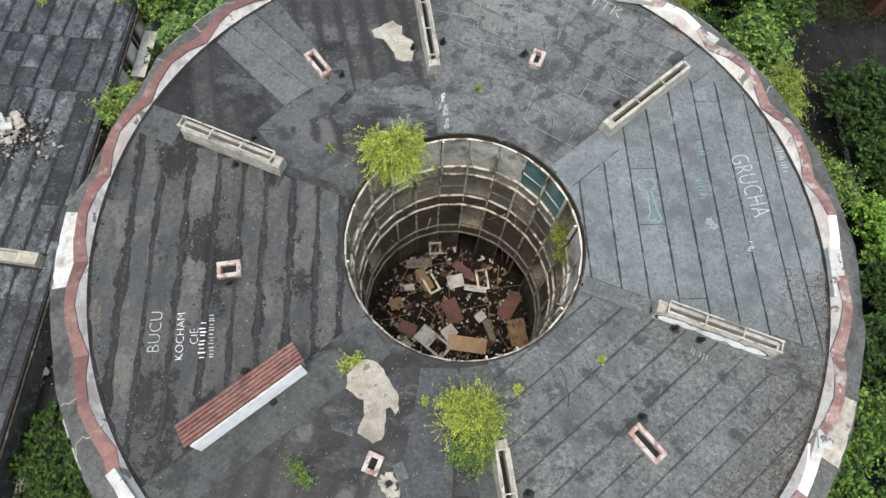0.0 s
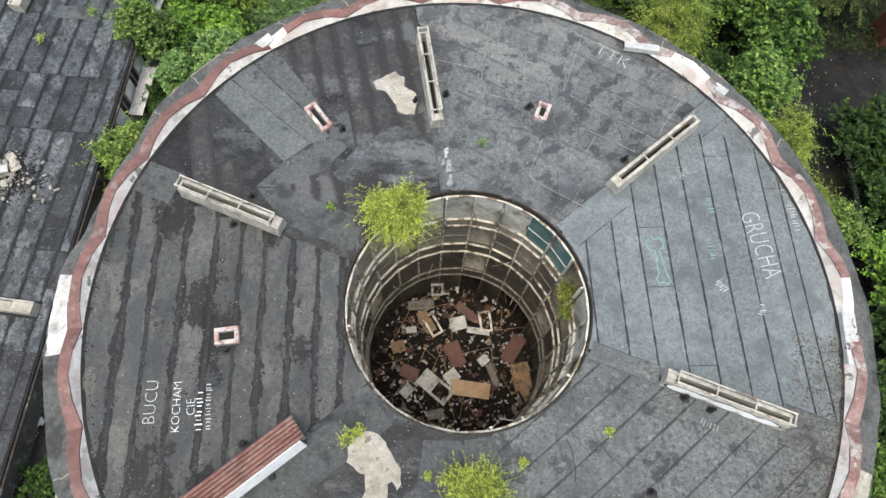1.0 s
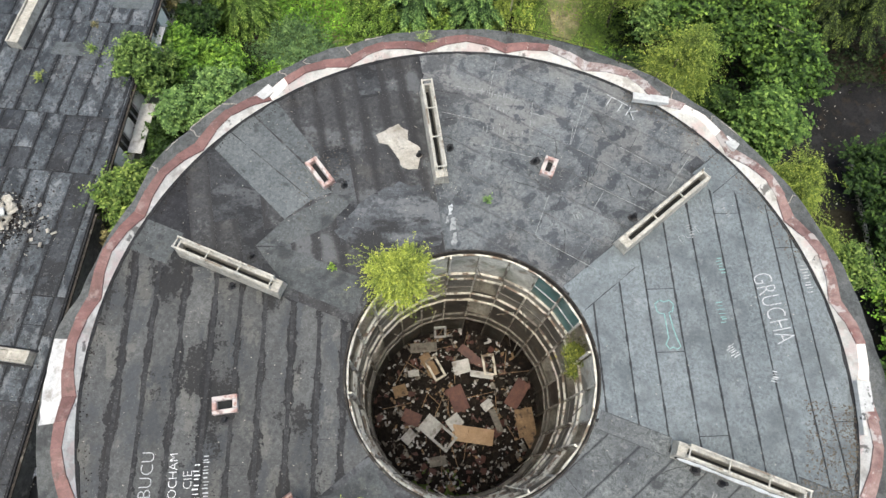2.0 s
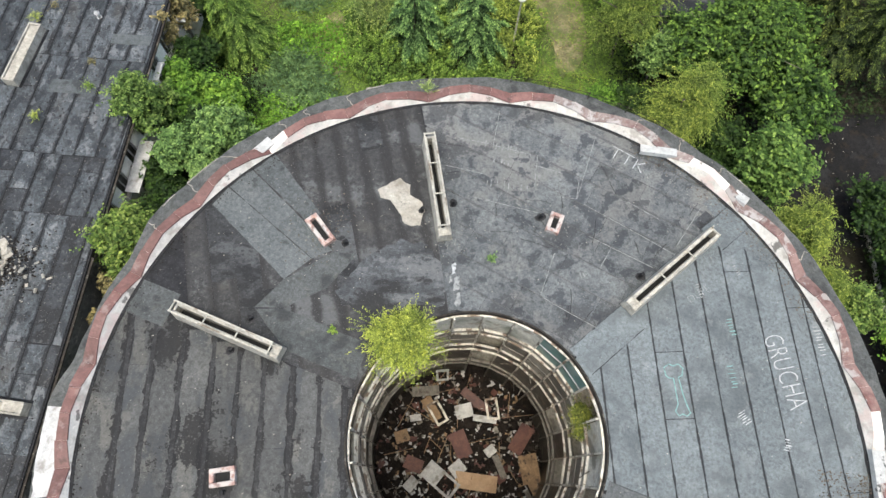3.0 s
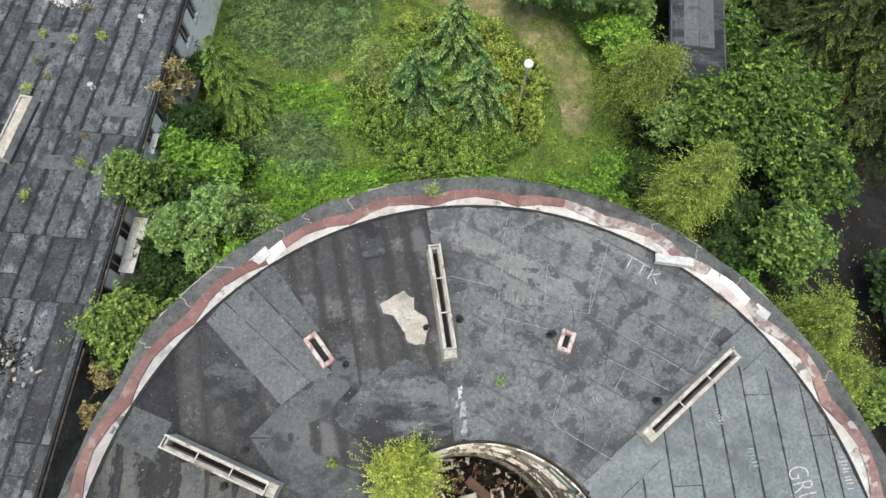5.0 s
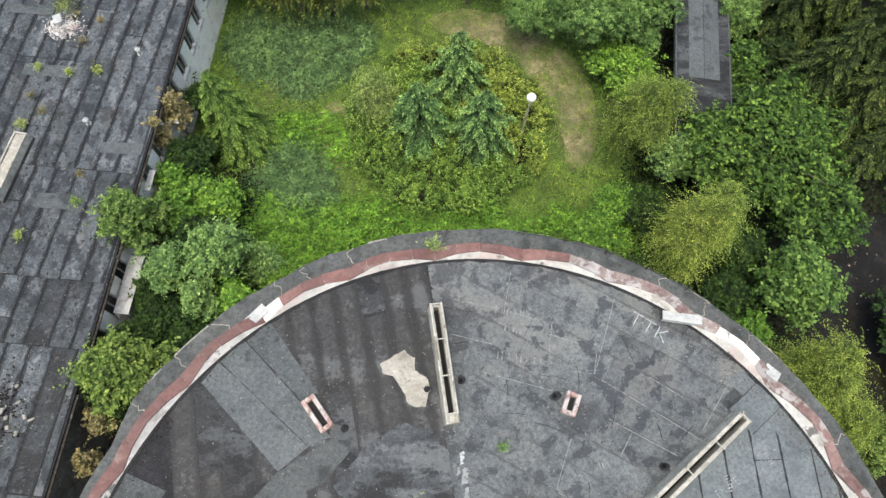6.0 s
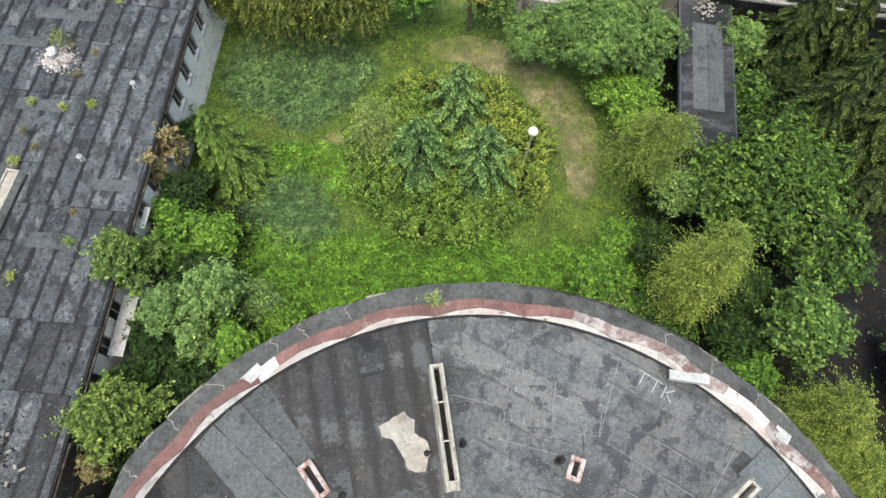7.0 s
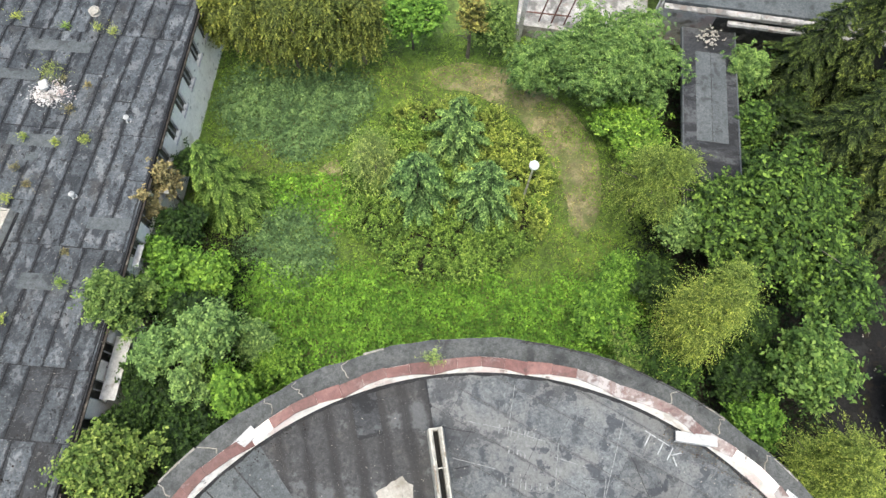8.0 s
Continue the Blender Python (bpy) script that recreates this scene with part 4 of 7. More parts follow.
def make_ventilator(a, r0, r1, label, cover=False, painted=False, bare=False):
    """A long open concrete upstand along a radius, with leaning sides and a thin steel frame over its slot."""
    t = thing("roof_ventilator", label, "roof ventilator", "long roof ventilators", at=at_polar((r0 + r1) / 2, a, RZ))
    L, h, w, foot = (r1 - r0), 0.6, 0.235, 0.31
    top = 0.9
    for s in (-1, 1):
        lo, hi = sorted((s * foot, s * 0.08)), sorted((s * w, s * 0.1))
        part("side_wall", battered(bmesh.new(), -L / 2, L / 2, lo[0], lo[1], hi[0], hi[1], -0.02, h), M_concrete, t)
    for x0, x1 in ((-L / 2, -L / 2 + 0.34), (L / 2 - 0.1, L / 2)):
        part("end_wall", boxbm(x0 + 0.012, x1 - 0.004, -0.098, 0.098, -0.02, h - 0.012, bevel=0.01), M_concrete, t)
    part("shaft", boxbm(-L / 2 + 0.35, L / 2 - 0.11, -0.095, 0.095, 0.0, 0.1), M_hole, t, "black open shaft")
    if not cover:
        xs = [-L / 2 + 0.32 + (L - 0.36) * k / 3 for k in range(4)]
        rg = random.Random(int(a * 3))
        for x in xs:
            for s in (-1, 1):
                tall = top if not bare else h + rg.choice((0.06, 0.16, 0.24))
                part("post", boxbm(x - 0.022, x + 0.022, s * (w - 0.03) - 0.022, s * (w - 0.03) + 0.022, h - 0.1, tall), M_frame, t, "flaking steel post")
            part("cross_bar", boxbm(x - 0.02, x + 0.02, -w + 0.055, w - 0.055, (top if not bare else h + 0.03) - 0.045, top if not bare else h + 0.03), M_frame, t)
        if not bare:
            for s in (-1, 1):
                part("top_rail", boxbm(xs[0] - 0.03, xs[3] + 0.03, s * (w - 0.03) - 0.028, s * (w - 0.03) + 0.028, top + 0.002, top + 0.034), M_frame, t)
    if painted:
        # bulging white sprayed letters with black gaps on the leaning side
        for k, (c, wd, hh, sk) in enumerate(((-1.5, 0.5, 0.2, 0.5), (-0.78, 0.36, 0.17, 0.6), (-0.02, 0.52, 0.22, 0.7), (0.78, 0.4, 0.22, -0.3), (1.5, 0.46, 0.17, 0.5))):
            for grow, mt2, dy, nm in ((1.22, M_bitumen, 0.004, "black_outline"), (1.0, M_bright, 0.012, "white_blob")):
                bm = bmesh.new()
                rows = []
                for d in (-0.03, dy):
                    row = []
                    for q in range(18):
                        th = 6.283 * q / 18
                        rr = 1 + 0.16 * math.sin(2 * th + k) + 0.1 * math.sin(3 * th + 2 * k)
                        zq = min(h - 0.05, max(0.03, 0.3 + hh * grow * rr * math.sin(th)))
                        row.append(bm.verts.new((c + wd * grow * rr * math.cos(th) + sk * (zq - 0.3), -(foot + (w - foot) * (zq + 0.02) / (h + 0.02)) - d, zq)))
                    rows.append(row)
                bm.faces.new(rows[1])
                bm.faces.new(rows[0][::-1])
                for q in range(18):
                    bm.faces.new((rows[0][q], rows[0][(q + 1) % 18], rows[1][(q + 1) % 18], rows[1][q]))
                part(nm, bm, mt2, t, "sprayed white blob" if dy > 0.005 else "black painted outline")
    if cover:
        bm = bmesh.new()
        n = 72
        rows = []
        for x in (-L / 2 - 0.1, -0.02, L / 2 + 0.1):
            row = []
            for i in range(n + 1):
                y = -0.2 + 0.9 * i / n
                row.append(bm.verts.new((x, 0.2 - y, 1.12 - 0.42 * (y + 0.12) + 0.085 * math.sqrt(abs(math.sin(i * math.pi / 12))))))
            rows.append(row)
        for ra, rb in zip(rows, rows[1:]):
            for i in range(n):
                bm.faces.new((ra[i], rb[i], rb[i + 1], ra[i + 1]))
        sh = part("cover_sheet", bm, M_corr, t, "rusted red corrugated cover sheet")
        sh.modifiers.new("thick", "SOLIDIFY").thickness = 0.012
        part("white_board", boxbm(-L / 2 + 0.1, L / 2, -0.03, 0.03, -0.42, 0.42, Matrix.Translation((0, 0.46, 0.5)) @ pose(0, 0, 0, 9, 0, 0)), M_bright, t, "white painted front board")
        for x in (-L / 2 + 0.25, 0.0, L / 2 - 0.25):
            part("prop", boxbm(x - 0.03, x + 0.03, -0.16, 0.36, h - 0.02, 1.0, bevel=0.01), M_concrete, t)
    return t


make_ventilator(159.2, 7.55, 11.8, "long open concrete roof ventilator, weathered cream, on black felt")
make_ventilator(100.3, 7.5, 11.85, "long open concrete roof ventilator, weathered cream, on black felt")
make_ventilator(41.2, 7.4, 12.15, "long open concrete roof ventilator with a dark slot and broken posts", bare=True)
make_ventilator(-19.3, 7.35, 11.75, "long concrete roof ventilator with white painted graffiti on its side", painted=True)
make_ventilator(-140.6, 7.3, 11.6, "long roof ventilator under a rusted red corrugated sheet", cover=True)
make_ventilator(-80.3, 7.3, 11.7, "long open concrete roof ventilator beside a sapling")


def make_vent_box(a, r, L, W, label):
    t = thing("vent_box", label, "vent box", "small brick vent boxes", at=at_polar(r, a, RZ))
    h = 0.22
    for s in (-1, 1):
        part("long_kerb", boxbm(-L / 2 - 0.03, L / 2 + 0.03, s * (W / 2 - 0.02) - 0.08, s * (W / 2 - 0.02) + 0.08, -0.02, h, bevel=0.02), M_brick, t)
        part("end_kerb", boxbm(s * (L / 2 - 0.05) - 0.08, s * (L / 2 - 0.05) + 0.08, -W / 2 + 0.104, W / 2 - 0.104, -0.02, h - 0.004, bevel=0.02), M_brick, t)
    part("opening", boxbm(-L / 2 + 0.14, L / 2 - 0.14, -W / 2 + 0.106, W / 2 - 0.106, 0.0, 0.04), M_hole, t, "dark opening")


make_vent_box(129.2, 9.8, 1.3, 0.42, "low pink brick vent box with a dark opening")
make_vent_box(70.3, 8.78, 0.78, 0.42, "low pink brick vent box with flaking white paint")
make_vent_box(-170.2, 8.7, 0.8, 0.5, "low pinkish white vent box lined with brick")
make_vent_box(-48.7, 9.52, 1.3, 0.44, "low pink brick vent box with chipped corners")
make_vent_box(-110.0, 8.55, 0.62, 0.44, "small red brick vent box on dark patched felt")


def make_pipe(x, y, z, label="short black roof pipe stub on the felt", r=0.075, h=0.3, mt=None, dx=0.05):
    t = thing("roof_pipe", label, "pipe", "roof pipe stubs", at=pose(x, y, z))
    mt = mt or M_bitumen
    if mt is M_bitumen:
        q = ragged([(0.17 * math.cos(k * 0.785), 0.17 * math.sin(k * 0.785)) for k in range(8)], 0.16, 0.07, x * 3.0)
        part("tar_patch", slab(bmesh.new(), q, -0.01, 0.0155), M_lap, t, "black tar brushed round the pipe")
    part("collar", tube(bmesh.new(), [(0, 0, -0.02), (0, 0, 0.03)], r * 1.9, r * 1.5, 12), mt, t)
    bm = bmesh.new()
    tube(bm, [(0, 0, 0.03), (dx * 0.5, 0, h * 0.6), (dx, 0, h)], r, r, 12)
    part("tube", bm, mt, t)
    if mt is not M_bitumen:
        part("cap", tube(bmesh.new(), [(dx, 0, h), (dx, 0, h + 0.05), (dx, 0, h + 0.12)], r * 1.7, r * 0.7, 12), mt, t, "dull metal rain cap")


for px, py in PIPES:
    make_pipe(px, py, RZ)


# ---- plants ----
def leaf_mesh(name, pts, nrm, size, aspect, material, parent, label="", kind="", axis=None, spread=0.8, young_lit=None):
    """One leaf blade, a bent pair of triangles, at each point, facing roughly along nrm."""
    n = len(pts)
    nr = nrm + nrg.normal(0, spread, (n, 3))
    nr /= np.linalg.norm(nr, axis=1, keepdims=True) + 1e-9
    ax = nrg.normal(0, 1, (n, 3)) if axis is None else axis + nrg.normal(0, 0.25, (n, 3))
    ax -= (ax * nr).sum(1, keepdims=True) * nr
    ax /= np.linalg.norm(ax, axis=1, keepdims=True) + 1e-9
    bx = np.cross(nr, ax)
    s = size * nrg.uniform(0.6, 1.35, (n, 1))
    v = np.empty((n, 4, 3))
    v[:, 0] = pts - ax * s * 0.5
    v[:, 1] = pts + bx * s * 0.5 * aspect + nr * s * 0.08
    v[:, 2] = pts + ax * s * 0.5 - nr * s * 0.06
    v[:, 3] = pts - bx * s * 0.5 * aspect + nr * s * 0.08
    me = bpy.data.meshes.new(name)
    me.vertices.add(4 * n)
    me.vertices.foreach_set("co", v.ravel())
    me.loops.add(4 * n)
    me.loops.foreach_set("vertex_index", np.arange(4 * n))
    me.polygons.add(n)
    me.polygons.foreach_set("loop_start", np.arange(0, 4 * n, 4))
    me.update()
    me.validate()
    # per-leaf painted light: dark inside a crown, pale at the tips
    at = me.attributes.new("young_lit", "FLOAT", "POINT")
    at.data.foreach_set("value", np.repeat(np.full(n, 0.6) if young_lit is None else np.clip(young_lit + nrg.normal(0, 0.1, n), 0, 1), 4))
    me.materials.append(material)
    ob = new(name, me)
    ob.parent = parent
    return tagged(ob, label, kind=kind)


UP = np.array([0.0, 0.0, 1.0])


def unit(a):
    return a / (np.linalg.norm(a, axis=-1, keepdims=True) + 1e-9)


def shoots(lobes, n, per, length, leaf, up=0.4, droop=0.35, habit="shoot"):
    """Leaves set along many young shoots that grow outwards from the lobes of a crown; lobes: centre x, y, z and radius."""
    b = np.array(lobes)
    m = max(4, n // per)
    w = b[:, 3] ** 2
    k = nrg.choice(len(b), m, p=w / w.sum())
    d = unit(nrg.normal(0, 1, (m, 3)))
    d[:, 2] = np.where(d[:, 2] < -0.25, -d[:, 2], d[:, 2])
    o = b[k, :3] + d * b[k, 3:4] * nrg.uniform(0.25, 0.8, (m, 1))
    e = unit(d + UP * up + nrg.normal(0, 0.28, (m, 3)))
    ln = length * nrg.uniform(0.6, 1.35, (m, 1)) * np.where(nrg.uniform(0, 1, (m, 1)) < 0.16, 2.3, 1.0)
    sd = unit(np.cross(e, UP) + nrg.normal(0, 0.02, (m, 3)))
    E, S, O, LN = e[:, None, :], sd[:, None, :], o[:, None, :], ln[:, None, :]
    s = ((np.arange(per) + 0.8) / per)[None, :, None]
    sg = np.where(np.arange(per) % 2, 1.0, -1.0)[None, :, None]
    way = O + E * LN * s - UP * droop * LN * s * s
    if habit == "rosette":
        th = (np.arange(per) * 2.4)[None, :, None] + nrg.uniform(0, 6.28, (m, 1, 1))
        A = S * np.cos(th) + np.cross(sd, e)[:, None, :] * np.sin(th) + 0.45 * E - 0.2 * UP
        P = O + E * LN + unit(A) * leaf * 0.55
    elif habit == "strand":
        A = E - 2 * droop * s * UP + S * sg * 0.5
        P = way + S * sg * leaf * 0.25
    else:
        A = S * sg * 0.9 + E * 0.8 - 0.25 * UP
        P = way + unit(A) * leaf * 0.42
    N = np.broadcast_to(UP + E * 0.35, P.shape)
    grown = nrg.uniform(0.75, 1.15, (m, 1, 1))
    # inner leaves darkened as shade, shoot tips paler, rosettes paler where they face up
    young_lit = np.broadcast_to((0.15 + 0.85 * s if habit != "rosette" else np.clip(d[:, 2:3, None] * 0.5 + 0.35, 0.1, 0.8) + 0.0 * s) * grown, P.shape[:2] + (1,))
    return P.reshape(-1, 3), N.reshape(-1, 3), np.broadcast_to(A, P.shape).reshape(-1, 3), young_lit.reshape(-1)


def limbs(bm, h, rad, n, r0, seed, lean=(0, 0), base=0.0):
    rg = random.Random(seed)
    top = Vector((lean[0], lean[1], h * 0.8))
    tube(bm, [(0, 0, base - 0.25), top * 0.4 + Vector((rg.uniform(-0.1, 0.1), rg.uniform(-0.1, 0.1), 0)), top * 0.75, top], r0, r0 * 0.3, 7)
    for k in range(n):
        f = rg.uniform(0.3, 0.8)
        p = top * f
        a = rg.uniform(0, 6.28)
        q = p + Vector((math.cos(a), math.sin(a), 0.75)) * rad * rg.uniform(0.5, 0.85)
        tube(bm, [p, (p + q) / 2 + Vector((0, 0, 0.1 * rad)), q], r0 * 0.35, r0 * 0.08, 5)
    return bm


def make_tree(x, y, top, rad, material, label, n=7000, leaf=0.26, aspect=0.6, z=G, low=0.32, lean=(0, 0), name="tree", category="tree", group="", habit="shoot", length=None, lobes=None, slim=1.0):
    """A broadleaf tree or bush: trunk, limbs, and a crown of leafy shoots in separate lobes with gaps."""
    h = top - z
    seed = int(abs(x) * 131 + abs(y) * 17)
    rg = random.Random(seed)
    t = thing(name, label, category, group, at=pose(x, y, z))
    part("trunk", limbs(bmesh.new(), h, rad, 7, max(0.02, 0.024 * h), seed, lean), M_bark, t)
    cz, hz = h * (1 + low) / 2, h * (1 - low) / 2
    leafy = habit != "birch"
    length = length or (min(0.5, 0.2 * rad + 0.12) if leafy else min(1.15, 0.42 * rad + 0.14))
    balls = []
    count = lobes or (min(85, int(8 + 5.2 * rad * rad)) if leafy else min(38, int(6 + 1.9 * rad * rad)))
    for k in range(count):
        if leafy:
            # clumps of foliage set round the crown, one above the other, with shade between them
            u, a = 1.0 - 1.55 * (k + 0.5) / count + rg.uniform(-0.08, 0.08), 2.4 * k + rg.uniform(-0.35, 0.35)
            br = min(0.85, rad * rg.uniform(0.16, 0.27) + 0.06)
            u = min(1.0, u)
            s = math.sqrt(max(0.0, 1 - u * u)) * rg.uniform(0.72, 1.12) * (0.95 + 0.95 * noise.noise((math.cos(a) * 1.4 + x, math.sin(a) * 1.4 + y, u * 1.5))) * (1.3 if rg.random() < 0.13 else 1.0)
            hu = u * rg.uniform(0.75, 1.06)
        else:
            a, u = rg.uniform(0, 6.28), rg.uniform(-0.7, 1.0)
            br = rad * rg.uniform(0.2, 0.36)
            s = math.sqrt(max(0.0, 1 - u * u)) * rg.uniform(0.55, 1.2) * (0.85 + 0.75 * noise.noise((math.cos(a) * 1.4 + x, math.sin(a) * 1.4 + y, u * 1.5)))
            hu = u
        reach = max(0.1 * rad, rad - br - 0.35 * length)
        balls.append((lean[0] + reach * s * math.cos(a), lean[1] + reach * s * math.sin(a) * slim, cz + max(0.1, hz - br - 0.3 * length) * hu, br))
    balls.append((lean[0], lean[1], cz, rad * 0.4))
    per, droop, up = {"shoot": (8, 0.3, 0.55), "rosette": (9, 0.2, 0.8), "birch": (20, 0.75, 0.35), "thuja": (12, 1.3, 0.1)}[habit]
    p, nr, ax, yg = shoots(balls, int(n * 1.25), per, length, leaf, up, droop, "strand" if habit in ("birch", "thuja") else habit)
    if habit == "birch":
        p += nrg.normal(0, 0.28 * leaf, p.shape)
    p[:, 2] = np.maximum(p[:, 2], 0.02)
    leaf_mesh("crown", p, nr, leaf, aspect, material, t, axis=ax, spread=0.6 if habit == "birch" else 0.4, young_lit=yg)
    return t


def make_spruce(x, y, top, rad, material, label, z=G, dense=1.0, group="", droop=0.5, lean=(0, 0), twig=0.2, start=0.1, tip=1.5, wide=0.45):
    """A conifer: straight trunk and whorls of separate drooping boughs, each a flat spray of side twigs, with gaps between."""
    h = top - z
    t = thing("conifer", label, "conifer", group, at=pose(x, y, z))
    part("trunk", tube(bmesh.new(), [(0, 0, -0.25), (lean[0] * 0.5, lean[1] * 0.5, h * 0.5), (lean[0], lean[1], h)], 0.022 * h, 0.012, 8), M_bark, t)
    rg = random.Random(int(abs(x * 53) + abs(y * 91)))
    P, A, N, Y = [], [], [], []
    zz = h * start
    while zz < h - 0.1:
        f = zz / h
        L0 = rad * (1 - f) ** 0.85 + 0.14
        nb = max(4, int((4.5 + 2.5 * (1 - f)) * dense))
        ph = rg.uniform(0, 6.28)
        for k in range(nb):
            a = ph + 6.283 * k / nb + rg.uniform(-0.3, 0.3)
            L = L0 * rg.uniform(0.6, 1.15)
            z0 = zz + rg.uniform(-0.15, 0.15)
            dr = droop * rg.uniform(0.7, 1.3)
            rd, sd = np.array([math.cos(a), math.sin(a), 0]), np.array([-math.sin(a), math.cos(a), 0])
            steps = max(4, int(L / 0.1))
            s = ((np.arange(steps) + 0.7) / steps)[:, None]
            s = 0.12 + 0.88 * s
            c = np.array([lean[0] * f, lean[1] * f, z0]) + rd * L * s + UP * (0.25 * L * s - (dr + 0.25) * L * s * s)
            tl = np.minimum(wide, 0.32 * L * (1 - s) ** 0.6 * np.minimum(1, 4 * s)) + 0.06
            for sg in (-1, 1):
                tw = unit(sd * sg * 0.72 + rd * 0.75 - UP * 0.3 + nrg.normal(0, 0.12, (steps, 3)))
                for q in (0.22, 0.5, 0.78, 1.0):
                    P.append(c + tw * tl * q - UP * 0.22 * q * q * tl)
                    A.append(tw - UP * 0.3 * q)
                    N.append(np.tile(UP + rd * 0.3 + sd * sg * 0.25, (steps, 1)))
                    # boughs painted dark towards the trunk as shade, pale at the tips
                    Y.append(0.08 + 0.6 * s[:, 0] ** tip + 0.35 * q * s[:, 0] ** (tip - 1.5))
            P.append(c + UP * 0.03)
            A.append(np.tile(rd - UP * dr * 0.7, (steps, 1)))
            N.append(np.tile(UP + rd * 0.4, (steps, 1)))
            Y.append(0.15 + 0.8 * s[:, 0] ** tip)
        zz += (0.4 + 0.24 * (1 - f)) / dense
    j = np.arange(16)[:, None]
    P.append(np.array([[lean[0], lean[1], h]]) - UP * 0.04 * j + nrg.normal(0, 0.03, (16, 3)))
    A.append(UP + nrg.normal(0, 0.4, (16, 3)))
    N.append(nrg.normal(0, 1, (16, 3)) + UP * 0.3)
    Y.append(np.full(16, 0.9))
    leaf_mesh("bough", np.concatenate(P), np.concatenate(N), twig, 0.42, material, t, axis=np.concatenate(A), spread=0.25, young_lit=np.concatenate(Y))
    return t


def make_cover(name, poly_test, bounds, n, hgt, leaf, material, label, category="ground cover", aspect=0.6, base=G):
    """Low growth that nobody could count, strewn over a plan region."""
    x0, x1, y0, y1 = bounds
    p = np.c_[nrg.uniform(x0, x1, n), nrg.uniform(y0, y1, n), np.zeros(n)]
    q = p[:, :2] + nrg.normal(0, 0.35, (n, 2))
    keep = np.array([poly_test(a, b) for a, b in q])
    p = p[keep]
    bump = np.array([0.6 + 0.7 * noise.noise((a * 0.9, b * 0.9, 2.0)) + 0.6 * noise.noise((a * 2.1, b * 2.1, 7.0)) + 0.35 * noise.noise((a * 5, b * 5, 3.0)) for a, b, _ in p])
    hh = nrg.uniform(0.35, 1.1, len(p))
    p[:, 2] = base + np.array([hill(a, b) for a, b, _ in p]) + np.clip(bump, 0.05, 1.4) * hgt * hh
    # painted light: high leaves of a clump paler, low ones dark
    ob = leaf_mesh(name, p, np.tile(np.array([[0, 0, 1.3]]), (len(p), 1)), leaf, aspect, material, None, kind="stuff", spread=0.55, young_lit=np.clip(0.22 + 0.5 * bump * (0.45 + 0.55 * hh), 0, 1))
    return tagged(ob, label, category)


def fuzzy(x, y, cx, cy, rx, ry, amp=0.35, f=0.35):
    return ((x - cx) / rx) ** 2 + ((y - cy) / ry) ** 2 < 1 + amp * noise.noise((x * f, y * f, 9.0)) * 2


# garden north of the round building
def arc_sheet(name, cx, cy, r0, r1, a0, a1, z, material, label, category):
    """A thin layer on the ground along an arc, with uneven borders."""
    vs, fs, n = [], [], 30
    for i in range(n + 1):
        a = radians(a0 + (a1 - a0) * i / n)
        taper = math.sin(math.pi * i / n) ** 0.4
        for k in range(4):
            m = (r0 + r1) / 2 + (r1 - r0) * (k / 3 - 0.5) * taper + 0.5 * noise.noise((a * 4, k * 1.7, 2.0))
            x, y = cx + m * math.cos(a), cy + m * math.sin(a)
            vs.append((x, y, z + hill(x, y)))
    for i in range(n):
        for k in range(3):
            fs.append((i * 4 + k, i * 4 + k + 1, i * 4 + k + 5, i * 4 + k + 4))
    tagged(mesh_ob(name, vs, fs, material, None, smooth=True), label, category, kind="structure")


def shade_floor(test, x0, x1, y0, y1, label):
    """Leaf litter under trees, their shade put into its colour: a thin layer in small cells that follows the ground."""
    vs, fs, ids = [], [], {}
    st = 0.5

    def vert(i, j):
        if (i, j) not in ids:
            x, y = x0 + i * st, y0 + j * st
            ids[(i, j)] = len(vs)
            vs.append((x, y, G + 0.05 + hill(x, y)))
        return ids[(i, j)]

    for i in range(int((x1 - x0) / st)):
        for j in range(int((y1 - y0) / st)):
            if test(x0 + (i + 0.5) * st, y0 + (j + 0.5) * st):
                fs.append((vert(i, j), vert(i + 1, j), vert(i + 1, j + 1), vert(i, j + 1)))
    tagged(mesh_ob("leaf_litter", vs, fs, M_floor, None), label, "leaf litter", kind="structure")


shade_floor(lambda x, y: x > 12.4 + 2.0 * noise.noise((y * 0.35, 1.0, 0)) and (x - CX) ** 2 + (y - CY) ** 2 > 200, 8, 40, -10, 47.5, "leaf litter under the trees, their shade put into its dark colour")
shade_floor(lambda x, y: x < -12.4 + 2.0 * noise.noise((y * 0.4, 3.0, 0)) and (x - CX) ** 2 + (y - CY) ** 2 > 200, -19.5, -9, 14, 34, "leaf litter between the buildings, bush shade put into its dark colour")


shade_floor(lambda x, y: (x + 0.2) ** 2 + (y - 36.4) ** 2 < 36.0 + 8.0 * noise.noise((x * 0.4, y * 0.4, 5.0)), -7.5, 7.0, 29.5, 43.5, "soil and litter under the shrub bed, darkened as its shade")


def on_path(x, y):
    r, a = math.hypot(x + 0.2, y - 36.5), math.degrees(math.atan2(y - 36.5, x + 0.2))
    return -16 < a < 92 and 7.4 < r < 10.0 + 1.6 * noise.noise((x * 0.5, y * 0.5, 0))


